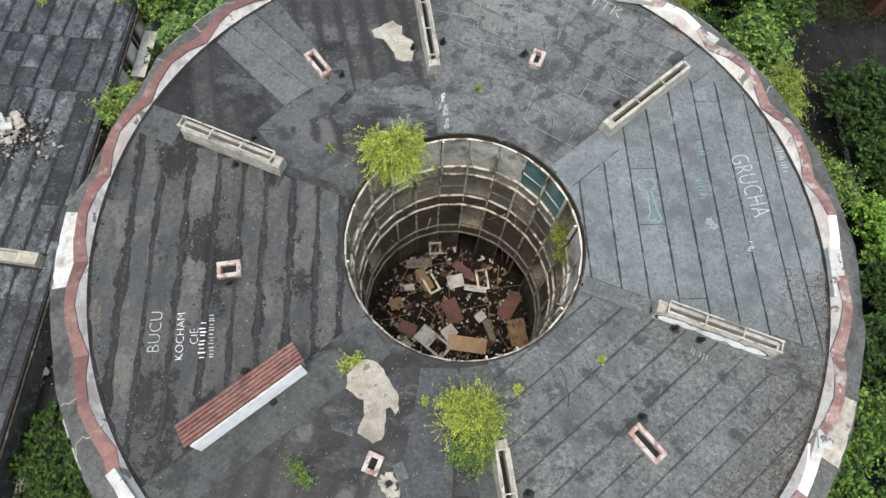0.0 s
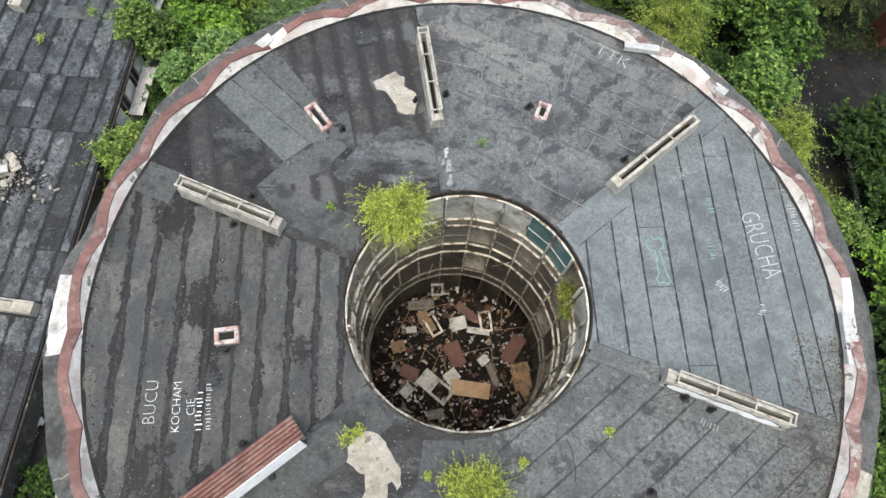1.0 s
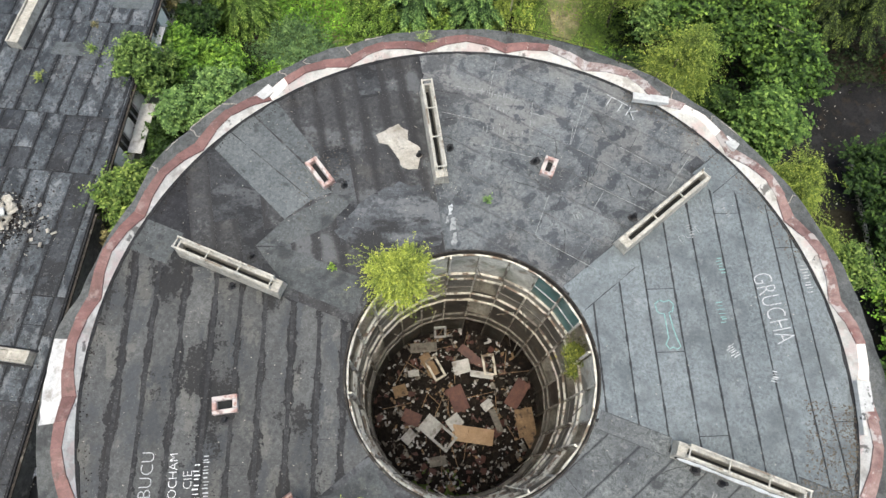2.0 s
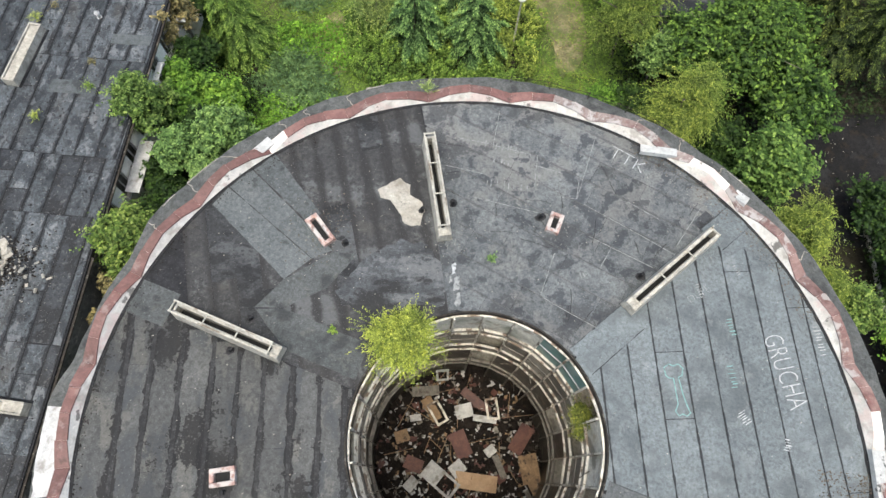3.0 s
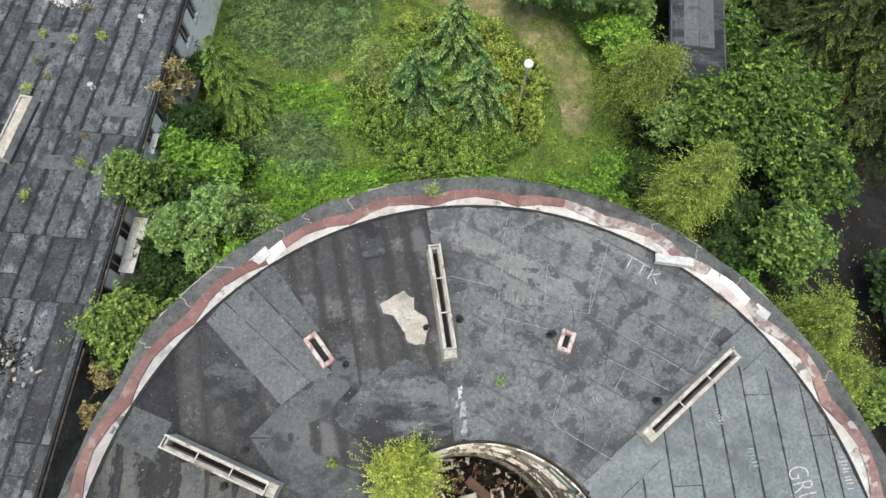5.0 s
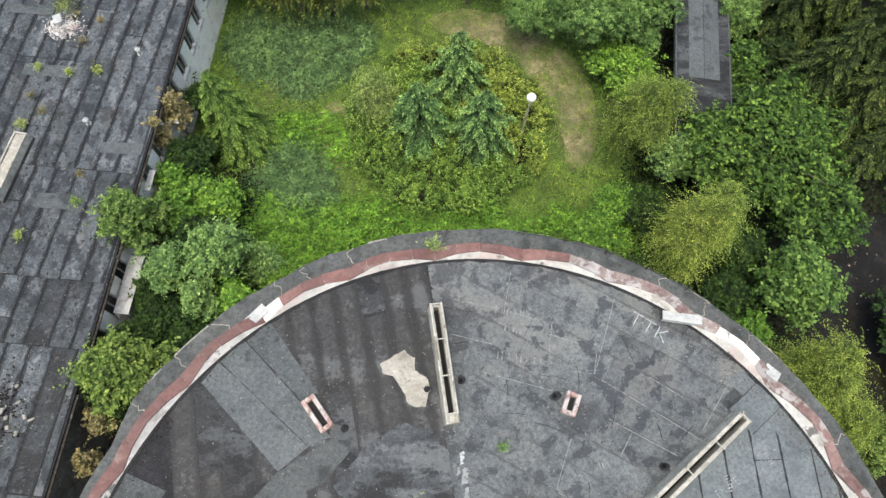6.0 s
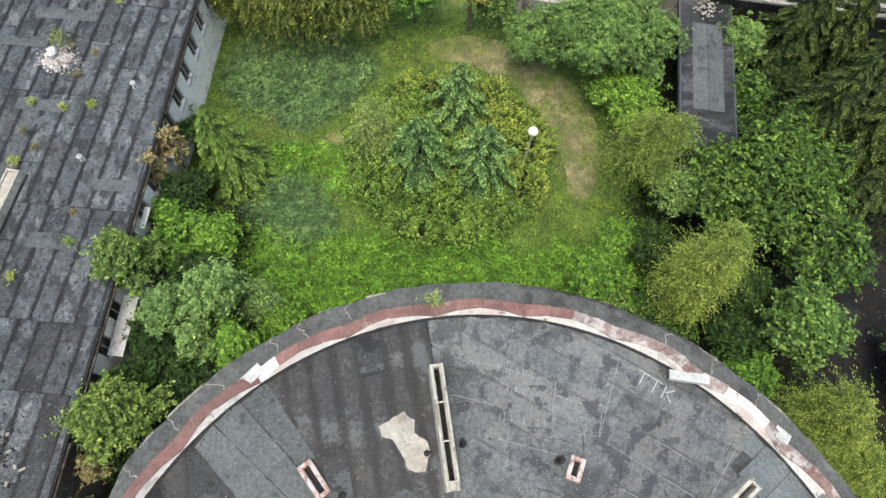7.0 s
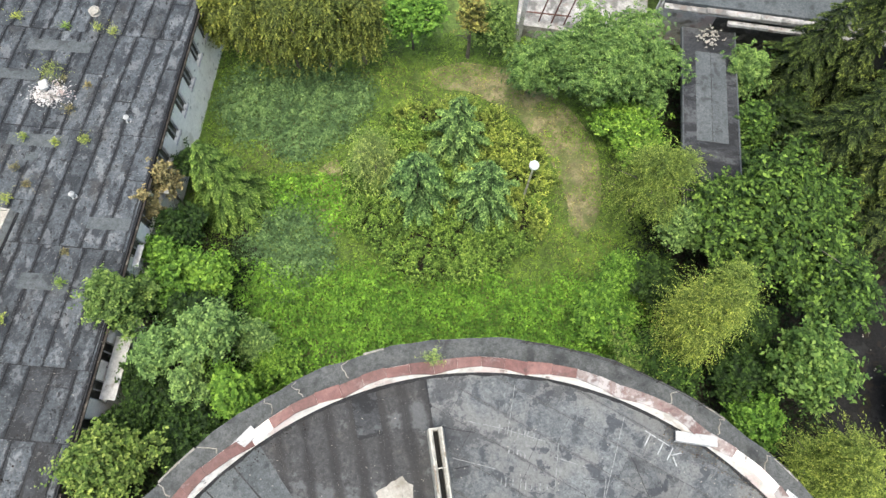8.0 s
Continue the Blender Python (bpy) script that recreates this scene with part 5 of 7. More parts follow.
arc_sheet("dry_grass_path", -0.2, 36.5, 7.2, 10.6, -20, 102, G + 0.04, M_dry, "dry trodden grass path round the shrub bed", "dry grass")
arc_sheet("dry_grass_edge", 0.3, 36.2, 7.0, 9.4, 165, 205, G + 0.04, M_dry, "dry trodden grass strip beside the shrubs", "dry grass")
make_cover("ground_cover_dark", lambda x, y: fuzzy(x, y, -10.9, 42.4, 5.4, 3.9, 0.5), (-18, -3, 36, 48), 46000, 0.5, 0.2, L_ivy, "dense dull blue-green ground cover in the garden")
make_cover("ground_cover_dark", lambda x, y: fuzzy(x, y, -10.2, 32.0, 3.4, 2.9, 0.6), (-16, -4, 27, 37), 26000, 0.5, 0.19, L_ivy, "dense dull blue-green ground cover in the garden")
make_cover("ground_cover_bright", lambda x, y: (x - CX) ** 2 + (y - CY) ** 2 > 210 and (y < 30.5 + 1.5 * noise.noise((x * 0.3, 0, 0)) or fuzzy(x, y, -9, 35, 3, 3)) and not fuzzy(x, y, -10.4, 32.3, 3.0, 2.2), (-14, 13, 20, 37), 85000, 0.8, 0.18, L_nettle, "bright green nettles and weeds at the building's foot")
make_cover("grass_tufts", lambda x, y: not fuzzy(x, y, -10.8, 42.3, 5.0, 3.6) and not fuzzy(x, y, -10.2, 32.0, 2.8, 2.4) and (not on_path(x, y) or noise.noise((x * 0.8, y * 0.8, 0)) > 0.12), (-17, 14, 26, 49), 90000, 0.3, 0.2, L_grass, "rough green grass in the garden", "grass", 0.2)
make_cover("dry_grass_tufts", lambda x, y: on_path(x, y) or fuzzy(x, y, -8.2, 36.2, 1.7, 2.6, 0.6) or fuzzy(x, y, -2.6, 45.0, 3.2, 1.5) or fuzzy(x, y, 8.2, 33.0, 2.2, 2.6, 0.7, 0.9), (-12, 14, 29, 48), 30000, 0.14, 0.14, L_straw, "dry yellowed grass in the garden", "grass", 0.25)
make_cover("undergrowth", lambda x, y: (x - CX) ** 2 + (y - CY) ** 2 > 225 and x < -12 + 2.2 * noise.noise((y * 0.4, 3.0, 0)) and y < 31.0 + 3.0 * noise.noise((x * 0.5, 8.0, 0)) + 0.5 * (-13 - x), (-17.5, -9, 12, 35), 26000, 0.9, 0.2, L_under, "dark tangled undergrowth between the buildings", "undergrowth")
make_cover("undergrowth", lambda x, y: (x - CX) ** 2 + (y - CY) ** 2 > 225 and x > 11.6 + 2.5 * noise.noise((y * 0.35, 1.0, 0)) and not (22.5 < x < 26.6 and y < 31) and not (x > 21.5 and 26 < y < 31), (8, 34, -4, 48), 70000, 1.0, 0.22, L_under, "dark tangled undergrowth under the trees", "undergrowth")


def make_shrub_ring():
    """Upright leafy stems in clumps, each clump a tuft of stems that lean outwards, with shade between the clumps."""
    rg = random.Random(12)
    spots = []
    for k in range(2600):
        a, r = rg.uniform(0, 6.283), 6.5 * math.sqrt(rg.random())
        x, y = -0.2 + r * math.cos(a), 36.4 + 0.97 * r * math.sin(a)
        w = rg.uniform(0.36, 0.74)
        if (abs(x - 4.6) < 0.6 and 33.6 < y < 36.2) or any((x - p) ** 2 + (y - q) ** 2 < 1.7 ** 2 for p, q in ((-2.1, 35.5), (1.9, 35.2), (0.3, 39.3))) or any((x - p) ** 2 + (y - q) ** 2 < (0.8 * (w + v)) ** 2 for p, q, v in spots):
            continue
        spots.append((x, y, w))
    c = np.array(spots)
    per, m = 13, 74
    k = np.repeat(np.arange(len(c)), m)
    n = len(k)
    tall = np.array([1.35 + 0.9 * noise.noise((p * 0.5, q * 0.5, 1.0)) + 0.8 * noise.noise((p * 2.3, q * 2.3, 5.0)) for p, q, _ in spots])[k] * nrg.uniform(0.75, 1.15, n)
    th0, rr = nrg.uniform(0, 6.283, n), c[k, 2] * np.sqrt(nrg.uniform(0, 1, n))
    out = np.stack([np.cos(th0), np.sin(th0), np.zeros(n)], 1)
    tall = np.clip(tall * (1.0 - 0.55 * (rr / c[k, 2]) ** 2), 0.3, 2.4)
    base = np.stack([c[k, 0], c[k, 1], np.full(n, G)], 1) + out * rr[:, None] * 0.8
    e = unit(UP + out * (0.1 + 0.5 * rr / c[k, 2])[:, None] + nrg.normal(0, 0.12, (n, 3)))[:, None, :]
    s = (np.arange(per) / per)[None, :, None]
    th = (np.arange(per) * 2.4)[None, :, None] + nrg.uniform(0, 6.28, (n, 1, 1))
    A = np.concatenate([np.cos(th), np.sin(th), np.full_like(th, 0.7)], axis=2)
    hh = tall[:, None, None]
    P = base[:, None, :] + e * hh * (0.35 + 0.65 * s) + A * 0.09 * (1.15 - 0.7 * s)
    N = np.broadcast_to(UP - A * 0.3, P.shape)
    # painted light: stems dark at the foot, pale at the top
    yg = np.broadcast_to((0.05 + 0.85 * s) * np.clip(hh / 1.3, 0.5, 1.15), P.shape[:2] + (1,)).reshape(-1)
    yellow = np.repeat(((c[k, 0] + 0.2) * 0.5 + (c[k, 1] - 36.4) * 0.75 + 1.8 * nrg.normal(0, 1, len(c))[k]) > 1.2, per)
    for pick, mt, lab in ((yellow, L_gold, "yellowing leafy shrubs on the sunny side of the conifer bed"), (~yellow, L_hedge, "round bed of green shrubs round three conifers")):
        ob = leaf_mesh("shrub_bed", P.reshape(-1, 3)[pick], N.reshape(-1, 3)[pick], 0.145, 0.46, mt, None, kind="stuff", axis=A.reshape(-1, 3)[pick], spread=0.3, young_lit=yg[pick])
        tagged(ob, lab, "shrubs")


make_shrub_ring()
make_spruce(-2.1, 35.5, 5.7, 3.3, L_spruce, "young green spruce in the shrub bed", group="garden conifers", dense=1.15, twig=0.2, wide=0.34, tip=2.1)
make_spruce(1.9, 35.2, 5.7, 3.3, L_spruce, "young green spruce in the shrub bed", group="garden conifers", dense=1.15, twig=0.2, wide=0.34, tip=2.1)
make_spruce(0.3, 39.3, 5.7, 3.1, L_spruce, "young green spruce in the shrub bed", group="garden conifers", dense=1.15, twig=0.2, wide=0.34, tip=2.1)
make_tree(-4.7, 37.2, 3.4, 2.0, L_pale, "pale grey-green feathery shrub beside the conifers", 9000, 0.17, 0.22, name="shrub", category="shrub", low=0.1, habit="birch", length=1.0)
make_spruce(-13.5, 34.6, 5.8, 3.2, L_conifer, "leaning green conifer beside the low building", dense=1.35, lean=(-0.8, 0.9), droop=0.62)

for x, y, top, rad, mt, lab, n, leaf in (
    (-17.3, 26.7, 6.6, 1.7, L_elder, "light green bushy tree against the low building", 6000, 0.24),
    (-12.5, 25.3, 6.0, 1.45, L_blue, "pale blue-green bushy tree between the buildings", 6000, 0.28),
    (-15.0, 24.4, 5.2, 1.2, L_blue, "grey-green bushy tree between the buildings", 6000, 0.24),
    (-11.1, 22.4, 4.6, 1.2, L_lush, "mid-green bushy tree close to the round building", 5500, 0.26),
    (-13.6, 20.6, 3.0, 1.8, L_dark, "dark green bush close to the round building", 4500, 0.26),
    (-16.7, 18.7, 5.5, 2.1, L_elder, "yellow-green elder bush hanging over the roof edge", 6000, 0.28),
    (-14.0, 29.3, 3.0, 1.5, L_lush, "yellow-green bush beside the low building", 5500, 0.26),
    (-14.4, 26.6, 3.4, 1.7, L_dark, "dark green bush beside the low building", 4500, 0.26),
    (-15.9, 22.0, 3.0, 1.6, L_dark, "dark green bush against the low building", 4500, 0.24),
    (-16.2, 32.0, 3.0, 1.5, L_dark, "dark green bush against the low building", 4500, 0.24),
    (-16.9, 34.4, 4.9, 0.95, L_rust, "rusty brown dying climber on the low building's edge", 3200, 0.17),
    (-17.2, 32.7, 4.9, 0.7, L_rust, "rusty brown dying climber on the low building's edge", 2000, 0.17),
    (-9.6, 24.6, 1.6, 1.4, L_lush, "bright green bush beside the round building", 3500, 0.2),
    (0.9, 47.0, 5.6, 1.2, L_dead, "slim half-dead brownish tree at the garden's end", 3000, 0.2),
    (-16.9, 20.4, 3.4, 1.3, L_dark, "dark green bush against the low building", 3800, 0.24),
    (-16.7, 23.6, 3.2, 1.2, L_dark, "dark green bush against the low building", 3500, 0.24),
    (-16.5, 28.0, 3.6, 1.3, L_oak, "green bush against the low building", 3800, 0.24),
    (-16.3, 30.2, 3.4, 1.2, L_lush, "bright green bush against the low building", 3500, 0.24),
    (-15.8, 36.4, 2.8, 1.3, L_dark, "dark green bush against the low building", 3500, 0.24),
    (-17.3, 17.0, 3.0, 1.2, L_dark, "dark green bush against the low building", 3500, 0.24),
    (-16.6, 0.6, 4.0, 2.6, L_dark, "dark green bushy tree at the round wall", 8000, 0.26),
    (-16.8, -3.0, 4.0, 2.4, L_dark, "dark green bushy tree at the round wall", 6000, 0.26),
    (10.3, 44.4, 5.2, 3.7, L_sumac, "broad yellow-green tree with large drooping leaves", 19000, 0.27),
    (7.4, 44.7, 3.8, 2.3, L_sumac, "green tree with large drooping leaves", 6500, 0.27),
    (5.1, 44.3, 3.0, 1.9, L_sumac, "green bush with large drooping leaves", 6000, 0.27),
    (11.5, 40.4, 2.6, 2.2, L_lush, "bright green bush by the covered walk", 8000, 0.24),
    (13.6, 32.9, 4.2, 1.6, L_blue, "blue-green bush under a birch", 4500, 0.24),
    (9.2, 28.0, 1.8, 2.0, L_lush, "yellow-green low bush beside the round building", 6000, 0.24),
    (12.4, 25.0, 2.6, 2.2, L_oak, "dark green low bush beside the round building", 5500, 0.24),
    (18.6, 32.6, 6.6, 4.4, L_oak, "large dark green broadleaf tree", 14000, 0.3),
    (16.6, 33.6, 5.2, 2.8, L_oak, "dark green broadleaf tree by the covered walk", 8000, 0.3),
    (21.2, 29.6, 5.2, 2.7, L_oak, "dark green broadleaf tree beside the yard", 10000, 0.3),
    (19.0, 24.7, 6.2, 2.2, L_fresh, "pale green broadleaf tree beside the yard", 8000, 0.3),
    (16.0, 24.4, 3.6, 1.6, L_dark, "dark green bush beside the round building", 5000, 0.26),
    (19.0, 40.6, 3.4, 1.5, L_oak, "green bush beside the covered walk", 5000, 0.3),
    (19.3, 44.6, 3.6, 1.6, L_sumac, "green bush beside the covered walk", 4500, 0.3),
    (19.2, 37.2, 3.4, 1.7, L_dark, "dark green bush beside the covered walk", 4500, 0.28),
    (-3.0, 47.6, 4.6, 2.2, L_lush, "bright green tree at the end of the garden", 6500, 0.28),
    (2.5, 47.4, 3.8, 1.4, L_elder, "light green tree at the end of the garden", 5000, 0.28),
    (12.7, 42.4, 3.0, 1.0, L_sumac, "green bush against the covered walk", 3500, 0.3),
    (13.2, 37.0, 2.8, 1.3, L_lush, "bright green bush against the covered walk", 4000, 0.24),
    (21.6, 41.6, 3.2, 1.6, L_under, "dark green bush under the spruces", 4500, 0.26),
    (-17.3, 16.3, 4.1, 0.75, L_rust, "brown dead weeds in the gap between two roofs", 1800, 0.16),
    (-17.5, 14.3, 3.9, 0.65, L_rust, "brown dead weeds in the gap between two roofs", 1500, 0.16),
    (-10.8, 25.7, 2.6, 1.2, L_blue, "pale blue-green bush beside the nettles", 4000, 0.24),
    (-13.1, 22.8, 5.0, 1.0, L_blue, "pale grey-green slim tree close to the round building", 3500, 0.24),
    (-15.7, 28.2, 3.6, 1.3, L_lush, "yellow-green bush against the low building", 4000, 0.24),
    (10.6, 30.6, 1.6, 1.5, L_lush, "bright green low bush under a birch", 4000, 0.2),
    (10.8, 25.4, 1.8, 1.6, L_elder, "light green low bush beside the round building", 4000, 0.22),
    (12.2, 30.4, 2.2, 1.4, L_dark, "dark green bush under a birch", 4000, 0.24),
    (16.8, 27.2, 3.8, 1.5, L_dark, "dark green tree beside the birches", 6000, 0.26),
    (16.6, 22.2, 3.6, 1.5, L_lush, "yellow-green bush close to the round building", 4500, 0.24),
    (23.4, 16.8, 3.4, 1.7, L_elder, "light green bush beside the yard", 4500, 0.24),
    (27.6, 23.0, 3.6, 2.4, L_dark, "dark green tree along the yard's edge", 7000, 0.28),
    (28.0, 18.6, 3.2, 2.2, L_dark, "dark green tree along the yard's edge", 6500, 0.28),
    (27.2, 14.4, 2.6, 2.0, L_lush, "yellow-green bush along the yard's edge", 6000, 0.26),
    (26.6, 10.4, 2.8, 2.0, L_dark, "green bush along the yard's edge", 6000, 0.26),
    (24.6, 6.6, 3.4, 2.2, L_dark, "green bushy tree near the round building", 7000, 0.26),
    (21.6, 3.0, 4.2, 2.3, L_oak, "green tree near the round building", 8000, 0.28),
    (20.0, -0.6, 4.6, 2.2, L_oak, "green tree near the round building", 7000, 0.28),
    (25.8, 1.0, 3.6, 2.4, L_dark, "dark green tree near the yard", 6000, 0.28),
):
    hb = "rosette" if mt is L_sumac else "shoot"
    fine = 0.72 if mt in (L_blue, L_elder, L_sumac) else 0.88
    make_tree(x, y, top, rad, mt, lab, int(n / fine ** 1.7), leaf * fine, 0.3 if hb == "rosette" else 0.6, habit=hb, name="tree" if top > 3.9 else "bush", category="tree" if top > 3.9 else "bush", low=0.3 if top > 3.9 else 0.12)

for x, y, top, rad, lab in (
    (11.6, 35.3, 7.2, 2.7, "tall yellow-green weeping birch in the garden"),
    (12.8, 26.6, 9.2, 2.3, "tall yellow-green weeping birch near the round building"),
    (14.3, 28.0, 8.4, 1.8, "tall yellow-green weeping birch near the round building"),
    (18.7, 19.8, 9.0, 2.1, "yellow-green birch near the round building"),
    (21.4, 17.6, 4.6, 1.3, "slim yellow-green birch near the round building"),
):
    make_tree(x, y, top, rad, L_birch, lab, 38000, 0.11, 0.34, low=0.15, habit="birch", length=0.85, lobes=20)

for x, y, top, rad in ((22.6, 38.4, 9.4, 3.5), (22.4, 44.8, 9.4, 3.4), (27.0, 41.6, 10.0, 3.7), (28.0, 35.4, 9.4, 3.4), (27.2, 48.2, 9.6, 3.6), (24.0, 33.0, 6.8, 2.4), (24.9, 44.4, 9.2, 3.2), (25.0, 37.0, 8.4, 3.0), (31.0, 44.0, 9.6, 3.6)):
    make_spruce(x, y, top, rad, L_spruce_d, "dark green spruce in the wood behind the yard", dense=1.3, group="dark spruces", twig=0.19, droop=0.5, start=0.25, tip=2.0, wide=0.3)
for k, (x, y, top) in enumerate(((-15.4, 46.6, 6.6), (-13.1, 45.7, 7.0), (-10.9, 45.3, 6.8), (-8.6, 45.5, 7.2), (-6.3, 46.2, 6.6))):
    make_tree(x, y, top, 1.9, L_thuja, "bronze-green thuja in a row at the garden's end", 15000, 0.2, 0.42, low=0.02, habit="thuja", length=0.5, lobes=44, group="thuja row", name="thuja", category="thuja")

# plants on the roofs
make_tree(-1.6, 12.05, 14.5, 1.42, L_sapl, "bright yellow-green birch sapling growing on the well's rim", 34000, 0.065, 0.55, z=12.0, low=0.0, name="sapling", category="sapling", habit="birch", length=0.5, lean=(0.35, -0.3), lobes=40)
make_tree(1.75, 1.95, 14.1, 1.3, L_sapl, "bright yellow-green feathery sapling on the roof beside a ventilator", 20000, 0.05, 0.55, z=RZ, low=0.0, name="sapling", category="sapling", habit="birch", length=0.4, lobes=46)
make_tree(1.85, 1.0, 13.6, 0.85, L_elder, "green sapling on the roof beside a ventilator", 4500, 0.06, 0.55, z=RZ, low=0.05, name="sapling", category="sapling", length=0.3, lobes=14)
for x, y, z, s, mt in WEEDS:
    make_tree(x, y, z + 1.1 * s, s, mt, "small yellow-green weed rooted in the roof felt", int(900 * s + 120), 0.055, 0.45, z=z, low=0.02, name="weed", category="weed", group="roof weeds", length=0.7 * s, lobes=6)

# plants rooted on the well's inside
make_tree(5.68, 9.75, 10.8, 0.45, L_thuja, "green plant rooted in the light well's framing", 1500, 0.09, 0.5, z=9.7, low=0.0, name="weed", category="weed", length=0.35, lobes=9)
make_tree(5.9, 9.2, 9.8, 0.35, L_thuja, "green plant rooted in the light well's framing", 900, 0.09, 0.5, z=9.28, low=0.0, name="weed", category="weed", length=0.3, lobes=6)


# ---- low building beside the round one ----
low_m = Matrix.Translation((-18.98, 0, 0)) @ pose(0, 0, 0, 0, 0, -3.3)
LZ = 4.6
low = thing("low_building", "long low white building with a flat black felt roof, abandoned", "building", at=low_m)


def make_low_building():
    part("roof", boxbm(-26, -0.02, -30, 62, LZ - 0.3, LZ - 0.015), M_bitumen, low, "flat roof of old overlapping felt strips")
    part("fascia", boxbm(-0.018, 0.06, -30, 62, LZ - 0.32, LZ - 0.03), M_bitumen, low, "black roof edge")
    tube_bm = bmesh.new()
    for y0, y1 in ((-30, 17.4), (18.1, 33.9), (35.8, 62)):
        box(tube_bm, 0.08, 0.2, y0, y1, LZ - 0.2, LZ - 0.12)
    part("gutter", tube_bm, M_rim, low)
    # east wall with two rows of openings
    x0, x1 = -0.5, -0.22
    wb = bmesh.new()
    wins = []
    y = 19.9
    while y < 61:
        wins.append((y, y + 1.0))
        y += 1.95
    for za, zb in ((G - 0.3, 2.1), (3.75, LZ - 0.31)):
        box(wb, x0, x1, 19, 62, za, zb)
    for za, zb in ((2.1, 3.75),):
        last = 19
        for a, b in wins:
            box(wb, x0, x1, last, a, za, zb)
            last = b
        box(wb, x0, x1, last, 62, za, zb)
    part("wall", wb, M_wall, low, "stained white wall with openings")
    # shadow in the gap is put into this wall's dark plaster
    part("old_wall", boxbm(x0, x1, -30, 18.996, G - 0.3, LZ - 0.31), M_shade_grime, low, "wall without openings, the gap's shade put into its dark colour")
    part("far_wall", boxbm(-25.9, -25.6, -30, 62, G - 0.3, LZ - 0.31), M_white, low)
    for yy in (-29.9, 61.6):
        part("end_wall", boxbm(-25.58, -0.52, yy, yy + 0.3, G - 0.3, LZ - 0.31), M_white, low)
    for a, b in wins:
        if 10 < a < 54:
            for za, zb in ((2.1, 3.75),):
                w = part("window", boxbm(x0 + 0.09, x0 + 0.1, a + 0.06, b - 0.06, za + 0.06, zb - 0.06), M_panel_dark, low, "dark broken window")
                for q in (a + 0.03, (a + b) / 2, b - 0.03):
                    part("frame_bar", boxbm(x0 + 0.11, x0 + 0.19, q - 0.03, q + 0.03, za, zb), M_white, w)
                part("window_sill", boxbm(x1 - 0.02, x1 + 0.09, a - 0.05, b + 0.05, za - 0.06, za - 0.004), M_white, w)
    # loose boards along the wall
    for y0, y1, xa, xb, z in ((21.9, 25.2, -0.1, 0.72, 2.9), (33.6, 34.6, 0.1, 0.7, 3.2), (28.9, 30.2, 0.0, 0.35, 3.6)):
        part("white_board", boxbm(xa, xb, y0, y1, z, z + 0.06, pose(0, 0, 0, 0, 0, 0)), M_white, low, "loose white board along the wall")
        part("bracket", boxbm(-0.218, xb - 0.1, (y0 + y1) / 2 - 0.04, (y0 + y1) / 2 + 0.04, z - 0.1, z - 0.004), M_steel, low)


make_low_building()


def make_long_kerb(x, y, L, W, deg, label):
    t = thing("roof_ventilator", label, "roof ventilator", "ventilators on the low roof", at=Matrix.Translation((x, y, LZ)) @ pose(0, 0, 0, 0, 0, deg))
    for s in (-1, 1):
        part("side_wall", boxbm(-L / 2, L / 2, s * (W / 2 - 0.05) - 0.05, s * (W / 2 - 0.05) + 0.05, -0.02, 0.6, bevel=0.012), M_concrete, t)
        part("end_wall", boxbm(s * (L / 2 - 0.06) - 0.055, s * (L / 2 - 0.06) + 0.055, -W / 2 + 0.104, W / 2 - 0.104, -0.02, 0.58), M_concrete, t)
        part("skirt", boxbm(-L / 2 - 0.05, L / 2 + 0.05, s * (W / 2 + 0.07) - 0.066, s * (W / 2 + 0.07) + 0.066, -0.02, 0.07, bevel=0.02), M_bitumen, t, "tarred felt upstand")
    for k in range(4):
        a, b = -L / 2 + 0.13 + k * (L - 0.26) / 4, -L / 2 + 0.13 + (k + 1) * (L - 0.26) / 4 - 0.012
        part("lid", boxbm(a, b, -W / 2 + 0.104, W / 2 - 0.104, 0.42, 0.5, pose(0, 0, 0, (2, -1, 3, -2)[k], 0, 0)), M_concrete, t, "dirty grey lid")


make_long_kerb(-24.25, 29.4, 4.0, 0.74, 82, "long concrete ventilator on the low felt roof")
make_long_kerb(-21.0, 9.85, 4.0, 0.62, -6, "long concrete ventilator with a pale lid on the low felt roof")
make_pipe(-18.85, 37.4, LZ, "small metal roof vent with a rain cap on old felt", 0.1, 0.38, M_concrete_w, 0.0)
make_pipe(-20.75, 32.45, LZ, "small metal roof vent with a rain cap on old felt", 0.1, 0.38, M_concrete_w, 0.0)
make_pipe(-22.5, 45.0, LZ, "short wide concrete roof pipe on old felt", 0.2, 0.25, M_concrete, 0.0)


def make_chunk(bm, p, s, rg, flat=1.0):
    r = bmesh.ops.create_cube(bm, size=1.0)
    m = Matrix.Translation(p) @ Euler((rg.uniform(-0.5, 0.5), rg.uniform(-0.5, 0.5), rg.uniform(0, 6.3))).to_matrix().to_4x4() @ Matrix.Diagonal((s * rg.uniform(0.6, 1.6), s * rg.uniform(0.5, 1.2), s * rg.uniform(0.25, 0.6) * flat, 1))
    for v in r["verts"]:
        v.co += Vector((rg.uniform(-0.15, 0.15), rg.uniform(-0.15, 0.15), rg.uniform(-0.15, 0.15)))
    bmesh.ops.transform(bm, matrix=m, verts=r["verts"])


